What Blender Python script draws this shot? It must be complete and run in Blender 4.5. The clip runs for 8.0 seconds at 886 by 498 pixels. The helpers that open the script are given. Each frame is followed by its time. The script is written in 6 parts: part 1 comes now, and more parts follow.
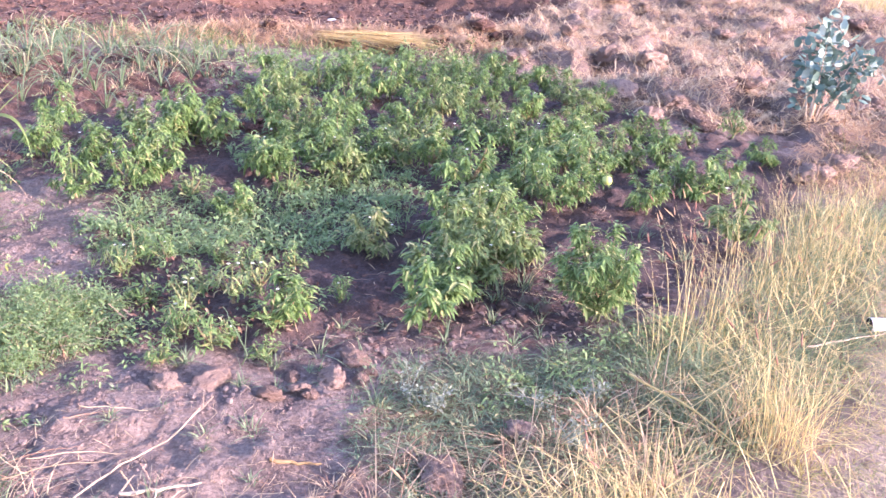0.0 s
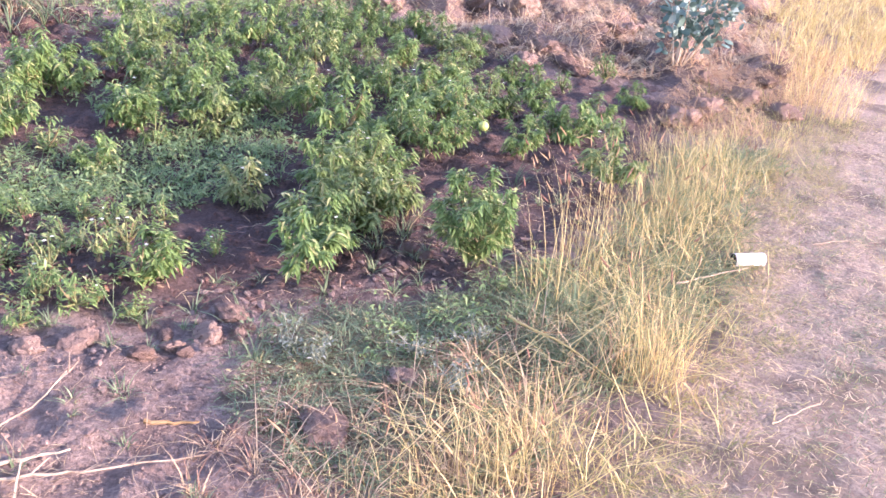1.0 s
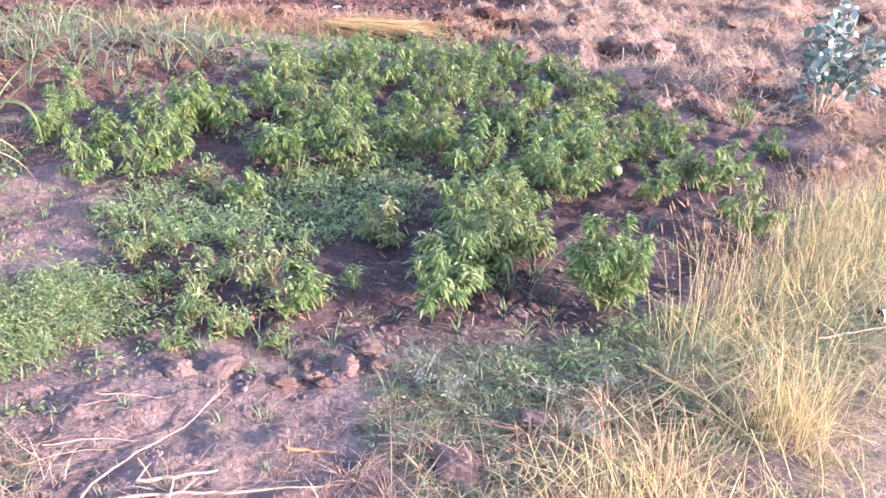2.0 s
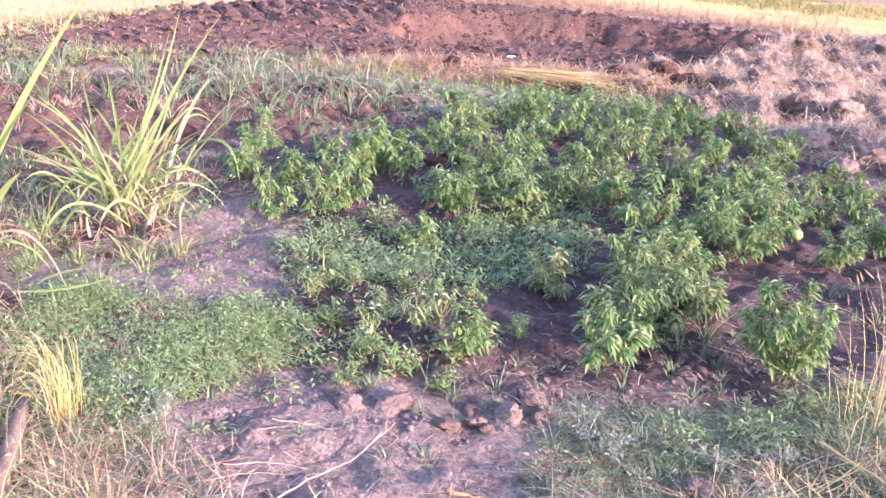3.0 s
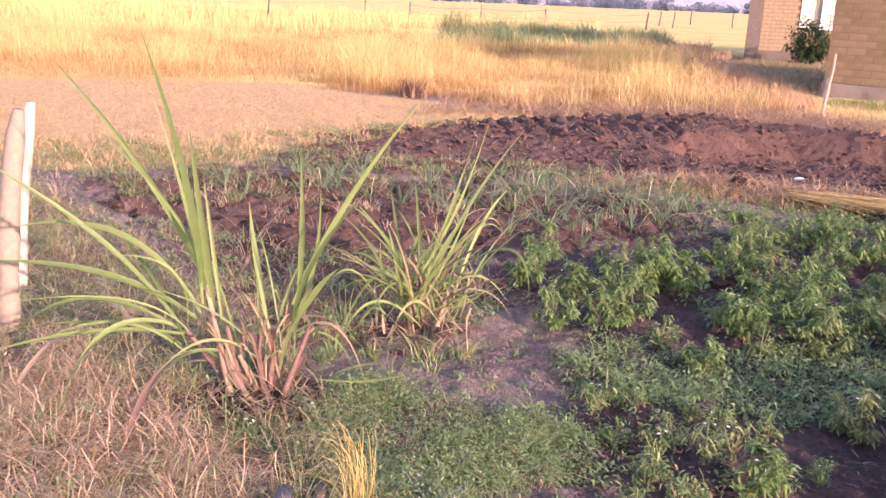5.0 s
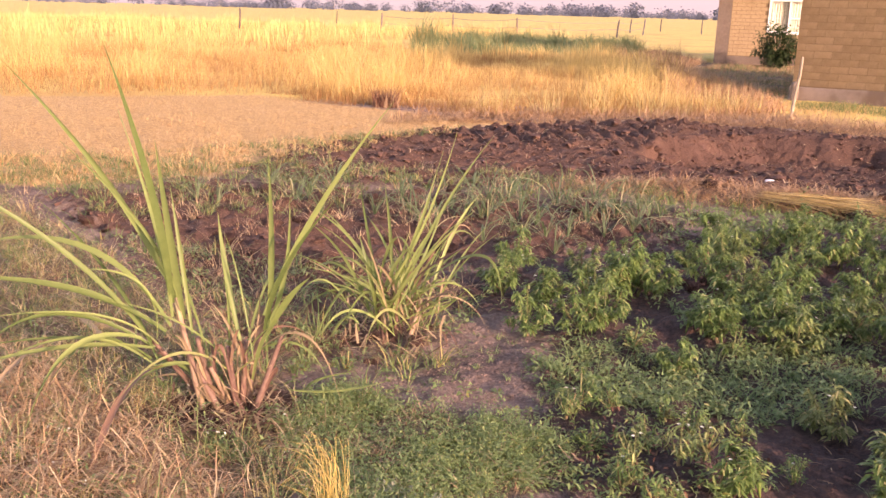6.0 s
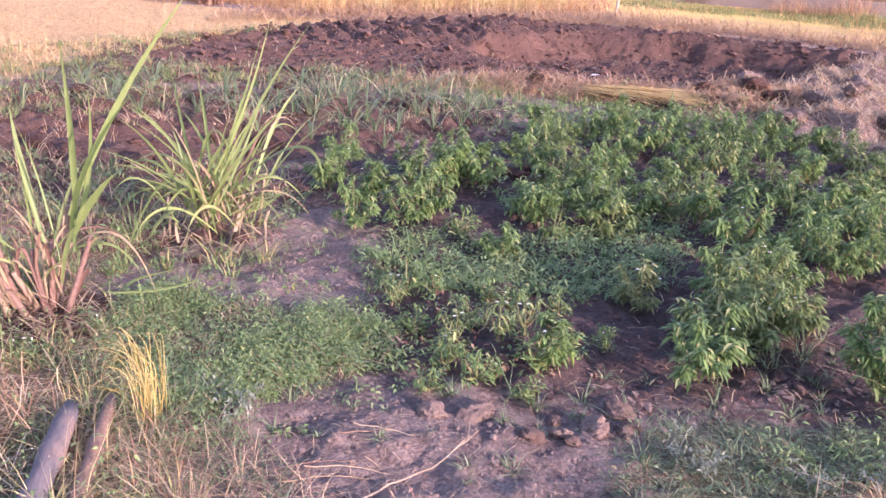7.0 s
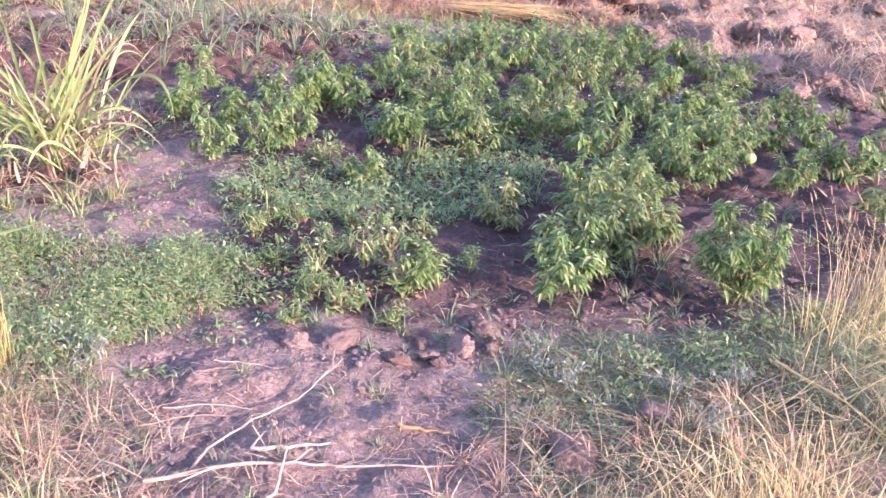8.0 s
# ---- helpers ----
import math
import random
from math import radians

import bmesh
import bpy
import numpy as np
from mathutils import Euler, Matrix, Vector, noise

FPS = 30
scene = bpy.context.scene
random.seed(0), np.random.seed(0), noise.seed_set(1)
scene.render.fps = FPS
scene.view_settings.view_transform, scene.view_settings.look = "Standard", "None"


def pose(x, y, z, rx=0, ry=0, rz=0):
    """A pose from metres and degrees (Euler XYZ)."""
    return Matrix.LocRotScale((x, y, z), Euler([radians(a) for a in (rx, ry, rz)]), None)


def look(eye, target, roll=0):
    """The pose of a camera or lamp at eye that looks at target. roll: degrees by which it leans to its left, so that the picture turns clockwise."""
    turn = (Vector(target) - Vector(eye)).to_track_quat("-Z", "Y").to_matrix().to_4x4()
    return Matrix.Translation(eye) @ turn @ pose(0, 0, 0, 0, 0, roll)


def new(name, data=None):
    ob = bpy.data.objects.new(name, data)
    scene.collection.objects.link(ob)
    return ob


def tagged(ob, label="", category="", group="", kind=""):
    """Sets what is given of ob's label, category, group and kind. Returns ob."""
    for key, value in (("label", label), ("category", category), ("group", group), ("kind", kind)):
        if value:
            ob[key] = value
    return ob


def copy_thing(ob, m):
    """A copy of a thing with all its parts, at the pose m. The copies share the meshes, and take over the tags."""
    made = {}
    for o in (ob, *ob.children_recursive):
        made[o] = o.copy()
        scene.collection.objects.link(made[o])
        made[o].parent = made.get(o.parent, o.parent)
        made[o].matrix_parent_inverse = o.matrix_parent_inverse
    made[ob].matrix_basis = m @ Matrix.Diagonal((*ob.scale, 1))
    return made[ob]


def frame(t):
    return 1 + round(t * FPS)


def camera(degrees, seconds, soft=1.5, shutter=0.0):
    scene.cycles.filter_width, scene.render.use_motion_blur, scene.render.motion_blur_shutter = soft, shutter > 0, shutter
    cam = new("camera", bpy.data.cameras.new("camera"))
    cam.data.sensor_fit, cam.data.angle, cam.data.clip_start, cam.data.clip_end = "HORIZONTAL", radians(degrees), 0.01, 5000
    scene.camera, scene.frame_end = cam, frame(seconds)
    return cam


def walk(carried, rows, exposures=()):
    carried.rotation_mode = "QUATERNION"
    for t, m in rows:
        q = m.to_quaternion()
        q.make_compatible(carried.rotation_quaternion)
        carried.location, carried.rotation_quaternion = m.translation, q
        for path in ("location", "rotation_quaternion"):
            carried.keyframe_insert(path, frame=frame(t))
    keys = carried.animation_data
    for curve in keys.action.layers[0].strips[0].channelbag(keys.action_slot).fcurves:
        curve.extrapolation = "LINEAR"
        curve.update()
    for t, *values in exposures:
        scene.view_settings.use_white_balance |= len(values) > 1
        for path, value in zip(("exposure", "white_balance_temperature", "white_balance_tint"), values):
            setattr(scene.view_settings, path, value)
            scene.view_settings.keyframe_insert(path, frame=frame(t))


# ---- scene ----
cam = camera(52.51, 8.0, soft=1.5)
# seconds, eye, target two metres ahead, roll
PATH = [
    (0, (0.099, 0.022, 1.444), (0.0584, 1.8602, 0.6563), 3.73),
    (0.5, (0.117, 0.037, 1.431), (0.2583, 1.8561, 0.6128), 4.51),
    (1, (0.113, 0.050, 1.422), (0.3402, 1.8374, 0.5538), 5.51),
    (1.2, (0.105, 0.050, 1.424), (0.3219, 1.8325, 0.5442), 5.70),
    (1.75, (0.075, 0.032, 1.437), (0.1451, 1.8439, 0.5925), 4.79),
    (2.3, (0.044, 0.011, 1.455), (-0.1175, 1.8433, 0.6703), 3.68),
    (2.5, (0.035, 0.007, 1.460), (-0.1952, 1.8347, 0.6816), 3.73),
    (3, (0.010, -0.010, 1.470), (-0.3808, 1.8060, 0.7294), 3.58),
    (3.5, (-0.016, -0.026, 1.487), (-0.5547, 1.7753, 0.8056), 3.31),
    (4, (-0.046, -0.037, 1.487), (-0.7243, 1.7455, 0.8859), 3.36),
    (4.5, (-0.084, -0.043, 1.479), (-0.9122, 1.6835, 0.9022), 2.84),
    (4.7, (-0.097, -0.045, 1.477), (-0.9760, 1.6606, 0.9117), 2.82),
    (5.25, (-0.114, -0.046, 1.473), (-1.0951, 1.6194, 0.9580), 2.16),
    (5.8, (-0.101, -0.036, 1.466), (-1.0562, 1.6497, 0.9673), 1.54),
    (6, (-0.093, -0.029, 1.462), (-1.0040, 1.6763, 0.9497), 1.55),
    (6.5, (-0.060, -0.016, 1.449), (-0.8616, 1.7305, 0.8951), 1.47),
    (7, (-0.017, 0.011, 1.398), (-0.5810, 1.7980, 0.6977), 2.60),
    (7.5, (-0.003, 0.041, 1.389), (-0.4171, 1.8109, 0.5554), 3.39),
    (8, (0.038, 0.071, 1.383), (-0.2505, 1.8617, 0.5398), 2.89),
]
# brightness and white balance follow the clip's own automatic camera
EXPOSE = [
    (0.0, 2.62, 6050, 43),
    (1.0, 2.50, 6250, 42),
    (2.5, 2.60, 6050, 43),
    (3.5, 2.50, 6000, 50),
    (4.5, 1.95, 6000, 52),
    (5.0, 1.75, 6800, 50),
    (5.8, 1.58, 8500, 46),
    (6.2, 1.55, 8200, 46),
    (6.6, 1.54, 6250, 44),
    (7.0, 1.90, 6150, 48),
    (7.5, 2.20, 6150, 51),
    (8.0, 2.46, 6150, 51),
]
walk(cam, [(t, look(eye, target, roll)) for t, eye, target, roll in PATH], EXPOSE)

# ---- sky and low sun from the right ----
SUN_ELEV, SUN_ROT = radians(14.0), radians(112.0)
world = bpy.data.worlds.new("sky")
scene.world = world
world.use_nodes = True
wn = world.node_tree.nodes
sky = wn.new("ShaderNodeTexSky")
sky.sky_type, sky.sun_disc = "NISHITA", False
sky.sun_elevation, sky.sun_rotation = SUN_ELEV, SUN_ROT
sky.air_density, sky.dust_density, sky.ozone_density = 1.0, 0.8, 1.0
wn["Background"].inputs["Strength"].default_value = 0.15
world.node_tree.links.new(sky.outputs["Color"], wn["Background"].inputs["Color"])
sun_data = bpy.data.lights.new("sun", "SUN")
sun_data.energy, sun_data.angle, sun_data.color = 2.6, radians(0.9), (1.0, 0.87, 0.70)
sun = new("sun", sun_data)
to_sun = Vector((math.sin(SUN_ROT) * math.cos(SUN_ELEV), math.cos(SUN_ROT) * math.cos(SUN_ELEV), math.sin(SUN_ELEV)))
sun.matrix_world = look(to_sun * 60.0, (0, 0, 0))


# ---- materials ----
def shader(name):
    m = bpy.data.materials.new(name)
    m.use_nodes = True
    return m, m.node_tree.nodes, m.node_tree.links, m.node_tree.nodes["Principled BSDF"]


def noise_tex(n, l, scale, detail=4.0, rough=0.6, coords=None):
    tex = n.new("ShaderNodeTexNoise")
    tex.inputs["Scale"].default_value, tex.inputs["Detail"].default_value = scale, detail
    tex.inputs["Roughness"].default_value = rough
    if coords:
        l.new(coords, tex.inputs["Vector"])
    return tex.outputs["Fac"]


def mixed(n, l, fac, a, b):
    """A colour between a and b, each a triple or a socket."""
    mix = n.new("ShaderNodeMix")
    mix.data_type = "RGBA"
    for socket, value in ((mix.inputs[0], fac), (mix.inputs[6], a), (mix.inputs[7], b)):
        if isinstance(value, (int, float)):
            socket.default_value = value
        elif isinstance(value, tuple):
            socket.default_value = (*value, 1.0)
        else:
            l.new(value, socket)
    return mix.outputs[2]


def stepped(n, l, value, low, high):
    r = n.new("ShaderNodeMapRange")
    r.interpolation_type = "SMOOTHSTEP"
    r.inputs["From Min"].default_value, r.inputs["From Max"].default_value = low, high
    l.new(value, r.inputs["Value"])
    return r.outputs["Result"]


def sums(n, l, op, a, b):
    node = n.new("ShaderNodeMath")
    node.operation = op
    for socket, value in zip(node.inputs, (a, b)):
        if isinstance(value, (int, float)):
            socket.default_value = value
        else:
            l.new(value, socket)
    return node.outputs[0]


def bumped(n, l, bsdf, height, strength, distance):
    b = n.new("ShaderNodeBump")
    b.inputs["Strength"].default_value, b.inputs["Distance"].default_value = strength, distance
    l.new(height, b.inputs["Height"])
    l.new(b.outputs["Normal"], bsdf.inputs["Normal"])


def leafy(name, dark, light, dry, dry_share=0.1, rough=0.5, through_light=0.35, grain=60.0, foot=None):
    """Foliage or straw: each blade or leaf has a shade of its own, some are dry, and light passes through."""
    m, n, l, bsdf = shader(name)
    rnd = n.new("ShaderNodeNewGeometry").outputs["Random Per Island"]
    info = n.new("ShaderNodeObjectInfo").outputs["Random"]
    both = sums(n, l, "FRACT", sums(n, l, "ADD", rnd, info), 0.0)
    pos = n.new("ShaderNodeTexCoord").outputs["Object"]
    fine = noise_tex(n, l, grain, 3.0, 0.6, pos)
    tone = sums(n, l, "ADD", sums(n, l, "MULTIPLY", both, 0.75), sums(n, l, "MULTIPLY", fine, 0.35))
    col = mixed(n, l, tone, dark, light)
    other = sums(n, l, "FRACT", sums(n, l, "MULTIPLY", both, 7.31), 0.0)
    col = mixed(n, l, stepped(n, l, other, 1.0 - dry_share - 0.04, 1.0 - dry_share + 0.04), col, dry)
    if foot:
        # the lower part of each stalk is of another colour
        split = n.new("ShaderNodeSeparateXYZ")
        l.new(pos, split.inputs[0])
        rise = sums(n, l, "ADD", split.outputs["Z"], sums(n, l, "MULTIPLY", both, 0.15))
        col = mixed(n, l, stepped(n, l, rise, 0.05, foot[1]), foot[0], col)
    l.new(col, bsdf.inputs["Base Color"])
    bsdf.inputs["Roughness"].default_value = rough
    bsdf.inputs["Specular IOR Level"].default_value = 0.35
    trans = n.new("ShaderNodeBsdfTranslucent")
    l.new(col, trans.inputs["Color"])
    mix = n.new("ShaderNodeMixShader")
    mix.inputs[0].default_value = through_light
    l.new(bsdf.outputs[0], mix.inputs[1])
    l.new(trans.outputs[0], mix.inputs[2])
    l.new(mix.outputs[0], n["Material Output"].inputs["Surface"])
    return m


def earthy(name, dark, light, stain, scale=9.0, rough=0.95, depth=0.03, own=0.4):
    """Soil, stone, bark and plaster: two sizes of mottling, stains and relief."""
    m, n, l, bsdf = shader(name)
    pos = n.new("ShaderNodeTexCoord").outputs["Object"]
    big = noise_tex(n, l, scale * 0.35, 4.0, 0.6, pos)
    fine = noise_tex(n, l, scale * 4.0, 6.0, 0.7, pos)
    info = n.new("ShaderNodeObjectInfo").outputs["Random"]
    tone = sums(n, l, "ADD", sums(n, l, "MULTIPLY", fine, 1.0 - own), sums(n, l, "MULTIPLY", info, own))
    col = mixed(n, l, stepped(n, l, tone, 0.25, 0.75), dark, light)
    col = mixed(n, l, stepped(n, l, big, 0.5, 0.68), col, stain)
    l.new(col, bsdf.inputs["Base Color"])
    bsdf.inputs["Roughness"].default_value = rough
    bsdf.inputs["Specular IOR Level"].default_value = 0.2
    bumped(n, l, bsdf, sums(n, l, "ADD", fine, big), 0.7, depth)
    return m


def plain(name, col, rough=0.5, wear=0.15, scale=20.0):
    m, n, l, bsdf = shader(name)
    pos = n.new("ShaderNodeTexCoord").outputs["Object"]
    f = noise_tex(n, l, scale, 5.0, 0.65, pos)
    l.new(mixed(n, l, stepped(n, l, f, 0.35, 0.75), col, tuple(c * (1 - wear) for c in col)), bsdf.inputs["Base Color"])
    bsdf.inputs["Roughness"].default_value = rough
    bumped(n, l, bsdf, f, 0.2, 0.003)
    return m


def ground_material():
    m, n, l, bsdf = shader("ground_soil")
    pos = n.new("ShaderNodeTexCoord").outputs["Object"]
    huge = noise_tex(n, l, 0.35, 4.0, 0.6, pos)
    big = noise_tex(n, l, 2.6, 5.0, 0.62, pos)
    mid = noise_tex(n, l, 13.0, 5.0, 0.65, pos)
    fine = noise_tex(n, l, 75.0, 6.0, 0.7, pos)

    def zone(attr, spread=0.5):
        a = n.new("ShaderNodeAttribute")
        a.attribute_name = attr
        wob = sums(n, l, "MULTIPLY", sums(n, l, "SUBTRACT", sums(n, l, "ADD", sums(n, l, "MULTIPLY", big, 0.5), sums(n, l, "MULTIPLY", mid, 0.5)), 0.5), spread * 2.4)
        return stepped(n, l, sums(n, l, "ADD", a.outputs["Fac"], wob), 0.3, 0.7)

    speck = stepped(n, l, fine, 0.3, 0.7)
    col = mixed(n, l, speck, (0.195, 0.142, 0.123), (0.385, 0.288, 0.246))
    col = mixed(n, l, stepped(n, l, mid, 0.48, 0.66), col, (0.295, 0.203, 0.166))
    col = mixed(n, l, stepped(n, l, sums(n, l, "ADD", sums(n, l, "MULTIPLY", big, 0.6), sums(n, l, "MULTIPLY", mid, 0.4)), 0.45, 0.58), col, mixed(n, l, speck, (0.125, 0.091, 0.086), (0.215, 0.160, 0.143)))
    field = mixed(n, l, speck, (0.58, 0.43, 0.13), (0.85, 0.67, 0.25))
    field = mixed(n, l, stepped(n, l, huge, 0.45, 0.62), field, (0.66, 0.44, 0.16))
    col = mixed(n, l, zone("field", 0.3), col, field)
    cut = mixed(n, l, stepped(n, l, mid, 0.35, 0.65), mixed(n, l, speck, (0.42, 0.25, 0.12), (0.66, 0.44, 0.21)), mixed(n, l, speck, (0.54, 0.345, 0.155), (0.84, 0.60, 0.30)))
    col = mixed(n, l, zone("stubble", 0.4), col, cut)
    path = mixed(n, l, speck, (0.24, 0.182, 0.145), (0.48, 0.378, 0.30))
    path = mixed(n, l, stepped(n, l, big, 0.48, 0.64), path, (0.215, 0.165, 0.130))
    col = mixed(n, l, zone("path"), col, path)
    turf = mixed(n, l, speck, (0.13, 0.10, 0.066), (0.27, 0.20, 0.135))
    col = mixed(n, l, zone("turf"), col, turf)
    wet = mixed(n, l, speck, (0.062, 0.040, 0.038), (0.130, 0.084, 0.075))
    wet = mixed(n, l, stepped(n, l, mid, 0.52, 0.68), wet, (0.185, 0.108, 0.085))
    damp = zone("moist", 0.75)
    col = mixed(n, l, damp, col, wet)
    dug = mixed(n, l, speck, (0.070, 0.038, 0.031), (0.175, 0.098, 0.074))
    dug = mixed(n, l, stepped(n, l, big, 0.5, 0.7), dug, (0.17, 0.094, 0.070))
    col = mixed(n, l, zone("dug", 0.3), col, dug)
    l.new(col, bsdf.inputs["Base Color"])
    r = n.new("ShaderNodeMapRange")
    r.inputs["To Min"].default_value, r.inputs["To Max"].default_value = 0.97, 0.72
    l.new(damp, r.inputs["Value"])
    l.new(r.outputs["Result"], bsdf.inputs["Roughness"])
    bsdf.inputs["Specular IOR Level"].default_value = 0.3
    rel = sums(n, l, "ADD", sums(n, l, "MULTIPLY", mid, 0.7), sums(n, l, "MULTIPLY", fine, 0.45))
    bumped(n, l, bsdf, rel, 1.0, 0.05)
    return m


GROUND = ground_material()
PEPPER_LEAF = leafy("pepper_leaf", (0.050, 0.110, 0.032), (0.235, 0.350, 0.115), (0.40, 0.42, 0.18), 0.09, 0.38, 0.30)
PEPPER_TIRED = leafy("pepper_leaf_tired", (0.075, 0.125, 0.040), (0.250, 0.330, 0.120), (0.40, 0.40, 0.18), 0.12, 0.45, 0.28)
PEPPER_PALE = leafy("pepper_leaf_pale", (0.14, 0.185, 0.06), (0.27, 0.315, 0.125), (0.42, 0.40, 0.18), 0.2, 0.45, 0.3)
PEPPER_STEM = leafy("pepper_stem", (0.10, 0.13, 0.05), (0.22, 0.22, 0.10), (0.30, 0.22, 0.12), 0.2, 0.6, 0.05)
DEAD_LEAF = leafy("dead_leaf", (0.14, 0.06, 0.045), (0.30, 0.15, 0.10), (0.40, 0.28, 0.18), 0.2, 0.8, 0.2)
FLOWER = plain("petal_white", (0.66, 0.66, 0.56), 0.6, 0.05)
POD = plain("pepper_pod", (0.17, 0.25, 0.06), 0.3, 0.2)
FRUIT = plain("pale_fruit", (0.42, 0.47, 0.13), 0.3, 0.1)
TURF = leafy("turf_blade", (0.072, 0.115, 0.060), (0.300, 0.375, 0.205), (0.44, 0.38, 0.20), 0.12, 0.55, 0.3)
LUSH = leafy("lush_weed", (0.125, 0.215, 0.078), (0.345, 0.455, 0.190), (0.34, 0.33, 0.10), 0.05, 0.5, 0.38)
MIDWEED = leafy("bed_weed", (0.105, 0.185, 0.075), (0.310, 0.425, 0.190), (0.36, 0.36, 0.16), 0.08, 0.5, 0.38)
STRAW = leafy("dry_straw", (0.36, 0.27, 0.090), (0.80, 0.68, 0.33), (0.42, 0.28, 0.15), 0.17, 0.55, 0.3)
PALE_STRAW = leafy("pale_straw", (0.36, 0.24, 0.14), (0.64, 0.49, 0.31), (0.32, 0.18, 0.12), 0.25, 0.6, 0.2)
PINK_STRAW = leafy("stubble_straw", (0.38, 0.22, 0.12), (0.68, 0.46, 0.27), (0.30, 0.16, 0.09), 0.2, 0.65, 0.2)
LONGSTRAW = leafy("sunlit_straw", (0.46, 0.33, 0.19), (0.76, 0.60, 0.39), (0.38, 0.23, 0.15), 0.2, 0.6, 0.2)
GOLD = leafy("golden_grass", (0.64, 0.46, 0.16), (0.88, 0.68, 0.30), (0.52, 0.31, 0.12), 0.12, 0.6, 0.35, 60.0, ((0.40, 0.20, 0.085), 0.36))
HAY = leafy("golden_hay", (0.48, 0.33, 0.12), (0.80, 0.61, 0.29), (0.32, 0.20, 0.09), 0.15, 0.5, 0.2)
TUFT_GOLD = leafy("tuft_gold", (0.34, 0.25, 0.07), (0.60, 0.46, 0.16), (0.60, 0.48, 0.20), 0.2, 0.5, 0.3)
SEED = leafy("seed_head", (0.32, 0.19, 0.11), (0.50, 0.33, 0.20), (0.28, 0.14, 0.10), 0.3, 0.8, 0.2)
CANE_LEAF = leafy("cane_leaf", (0.105, 0.160, 0.048), (0.335, 0.405, 0.145), (0.46, 0.44, 0.20), 0.09, 0.42, 0.40, 30.0)
CANE_DRY = leafy("cane_dry_leaf", (0.22, 0.150, 0.09), (0.50, 0.38, 0.23), (0.20, 0.11, 0.08), 0.25, 0.65, 0.25, 30.0)
CANE_STALK = earthy("cane_stalk", (0.15, 0.085, 0.070), (0.34, 0.235, 0.165), (0.42, 0.34, 0.20), 14.0, 0.5, 0.004)
ONION = leafy("onion_leaf", (0.085, 0.140, 0.070), (0.225, 0.295, 0.150), (0.55, 0.50, 0.28), 0.1, 0.45, 0.3)
SHRUB_LEAF = leafy("shrub_leaf", (0.065, 0.120, 0.095), (0.185, 0.275, 0.225), (0.32, 0.40, 0.35), 0.12, 0.6, 0.15)
SILVER = leafy("silver_weed", (0.13, 0.155, 0.105), (0.27, 0.30, 0.22), (0.36, 0.38, 0.31), 0.2, 0.7, 0.25)
BARK = earthy("bare_wood", (0.34, 0.26, 0.20), (0.60, 0.50, 0.40), (0.25, 0.18, 0.14), 18.0, 0.8, 0.006)
GREY_WOOD = earthy("grey_log", (0.085, 0.072, 0.072), (0.17, 0.145, 0.145), (0.27, 0.19, 0.16), 12.0, 0.8, 0.006)
BROWN_WOOD = earthy("brown_log", (0.17, 0.105, 0.08), (0.32, 0.21, 0.16), (0.13, 0.085, 0.07), 14.0, 0.85, 0.008)
POST_WOOD = earthy("pale_post", (0.30, 0.235, 0.17), (0.52, 0.43, 0.33), (0.24, 0.18, 0.13), 10.0, 0.85, 0.008)
TWIG = earthy("pale_twig", (0.31, 0.23, 0.165), (0.55, 0.44, 0.32), (0.28, 0.20, 0.14), 30.0, 0.75, 0.003)
CLOD = earthy("soil_clod", (0.195, 0.130, 0.106), (0.39, 0.278, 0.225), (0.24, 0.162, 0.132), 10.0, 0.97, 0.05)
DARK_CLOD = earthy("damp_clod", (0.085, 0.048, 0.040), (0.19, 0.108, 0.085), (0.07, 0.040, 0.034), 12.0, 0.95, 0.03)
# same blocks twice: shade put into the near house's colour, further house lighter
SHADED_BLOCK = earthy("earth_block_shaded", (0.200, 0.138, 0.078), (0.290, 0.205, 0.122), (0.225, 0.152, 0.086), 3.0, 0.92, 0.012, 0.22)
LIT_BLOCK = earthy("earth_block_lit", (0.26, 0.185, 0.108), (0.38, 0.28, 0.17), (0.29, 0.205, 0.12), 3.0, 0.92, 0.012, 0.22)
MORTAR = earthy("mud_mortar", (0.165, 0.113, 0.064), (0.225, 0.158, 0.094), (0.18, 0.120, 0.068), 8.0, 0.95, 0.01)
PLINTH = earthy("plinth_render", (0.16, 0.122, 0.098), (0.255, 0.20, 0.165), (0.155, 0.112, 0.084), 3.0, 0.9, 0.02)
ROOF = plain("roof_sheet", (0.33, 0.085, 0.055), 0.45, 0.3, 4.0)
WINDOW_PAINT = plain("window_paint", (0.82, 0.82, 0.80), 0.45, 0.06)
CURTAIN = plain("curtain", (0.66, 0.60, 0.50), 0.9, 0.25, 12.0)
CAN = plain("white_can", (0.58, 0.57, 0.55), 0.4, 0.25, 30.0)
CAN_SHADE = plain("can_inside_shade", (0.012, 0.011, 0.011), 0.6, 0.3)
PAPER = plain("litter_white", (0.82, 0.80, 0.78), 0.6, 0.1)
WIRE = plain("wire", (0.25, 0.22, 0.2), 0.5, 0.2)
BUSH = leafy("bush_leaf", (0.016, 0.034, 0.012), (0.050, 0.085, 0.026), (0.08, 0.10, 0.035), 0.05, 0.6, 0.15)
# distance haze is painted into the woods as a blue-grey leaf colour
HAZED_WOODS = leafy("far_woods", (0.10, 0.125, 0.185), (0.145, 0.17, 0.235), (0.13, 0.15, 0.20), 0.1, 0.9, 0.1, 0.5)
STUBBLE_STRAW = leafy("cut_straw", (0.50, 0.33, 0.15), (0.84, 0.61, 0.32), (0.42, 0.25, 0.13), 0.2, 0.65, 0.25)
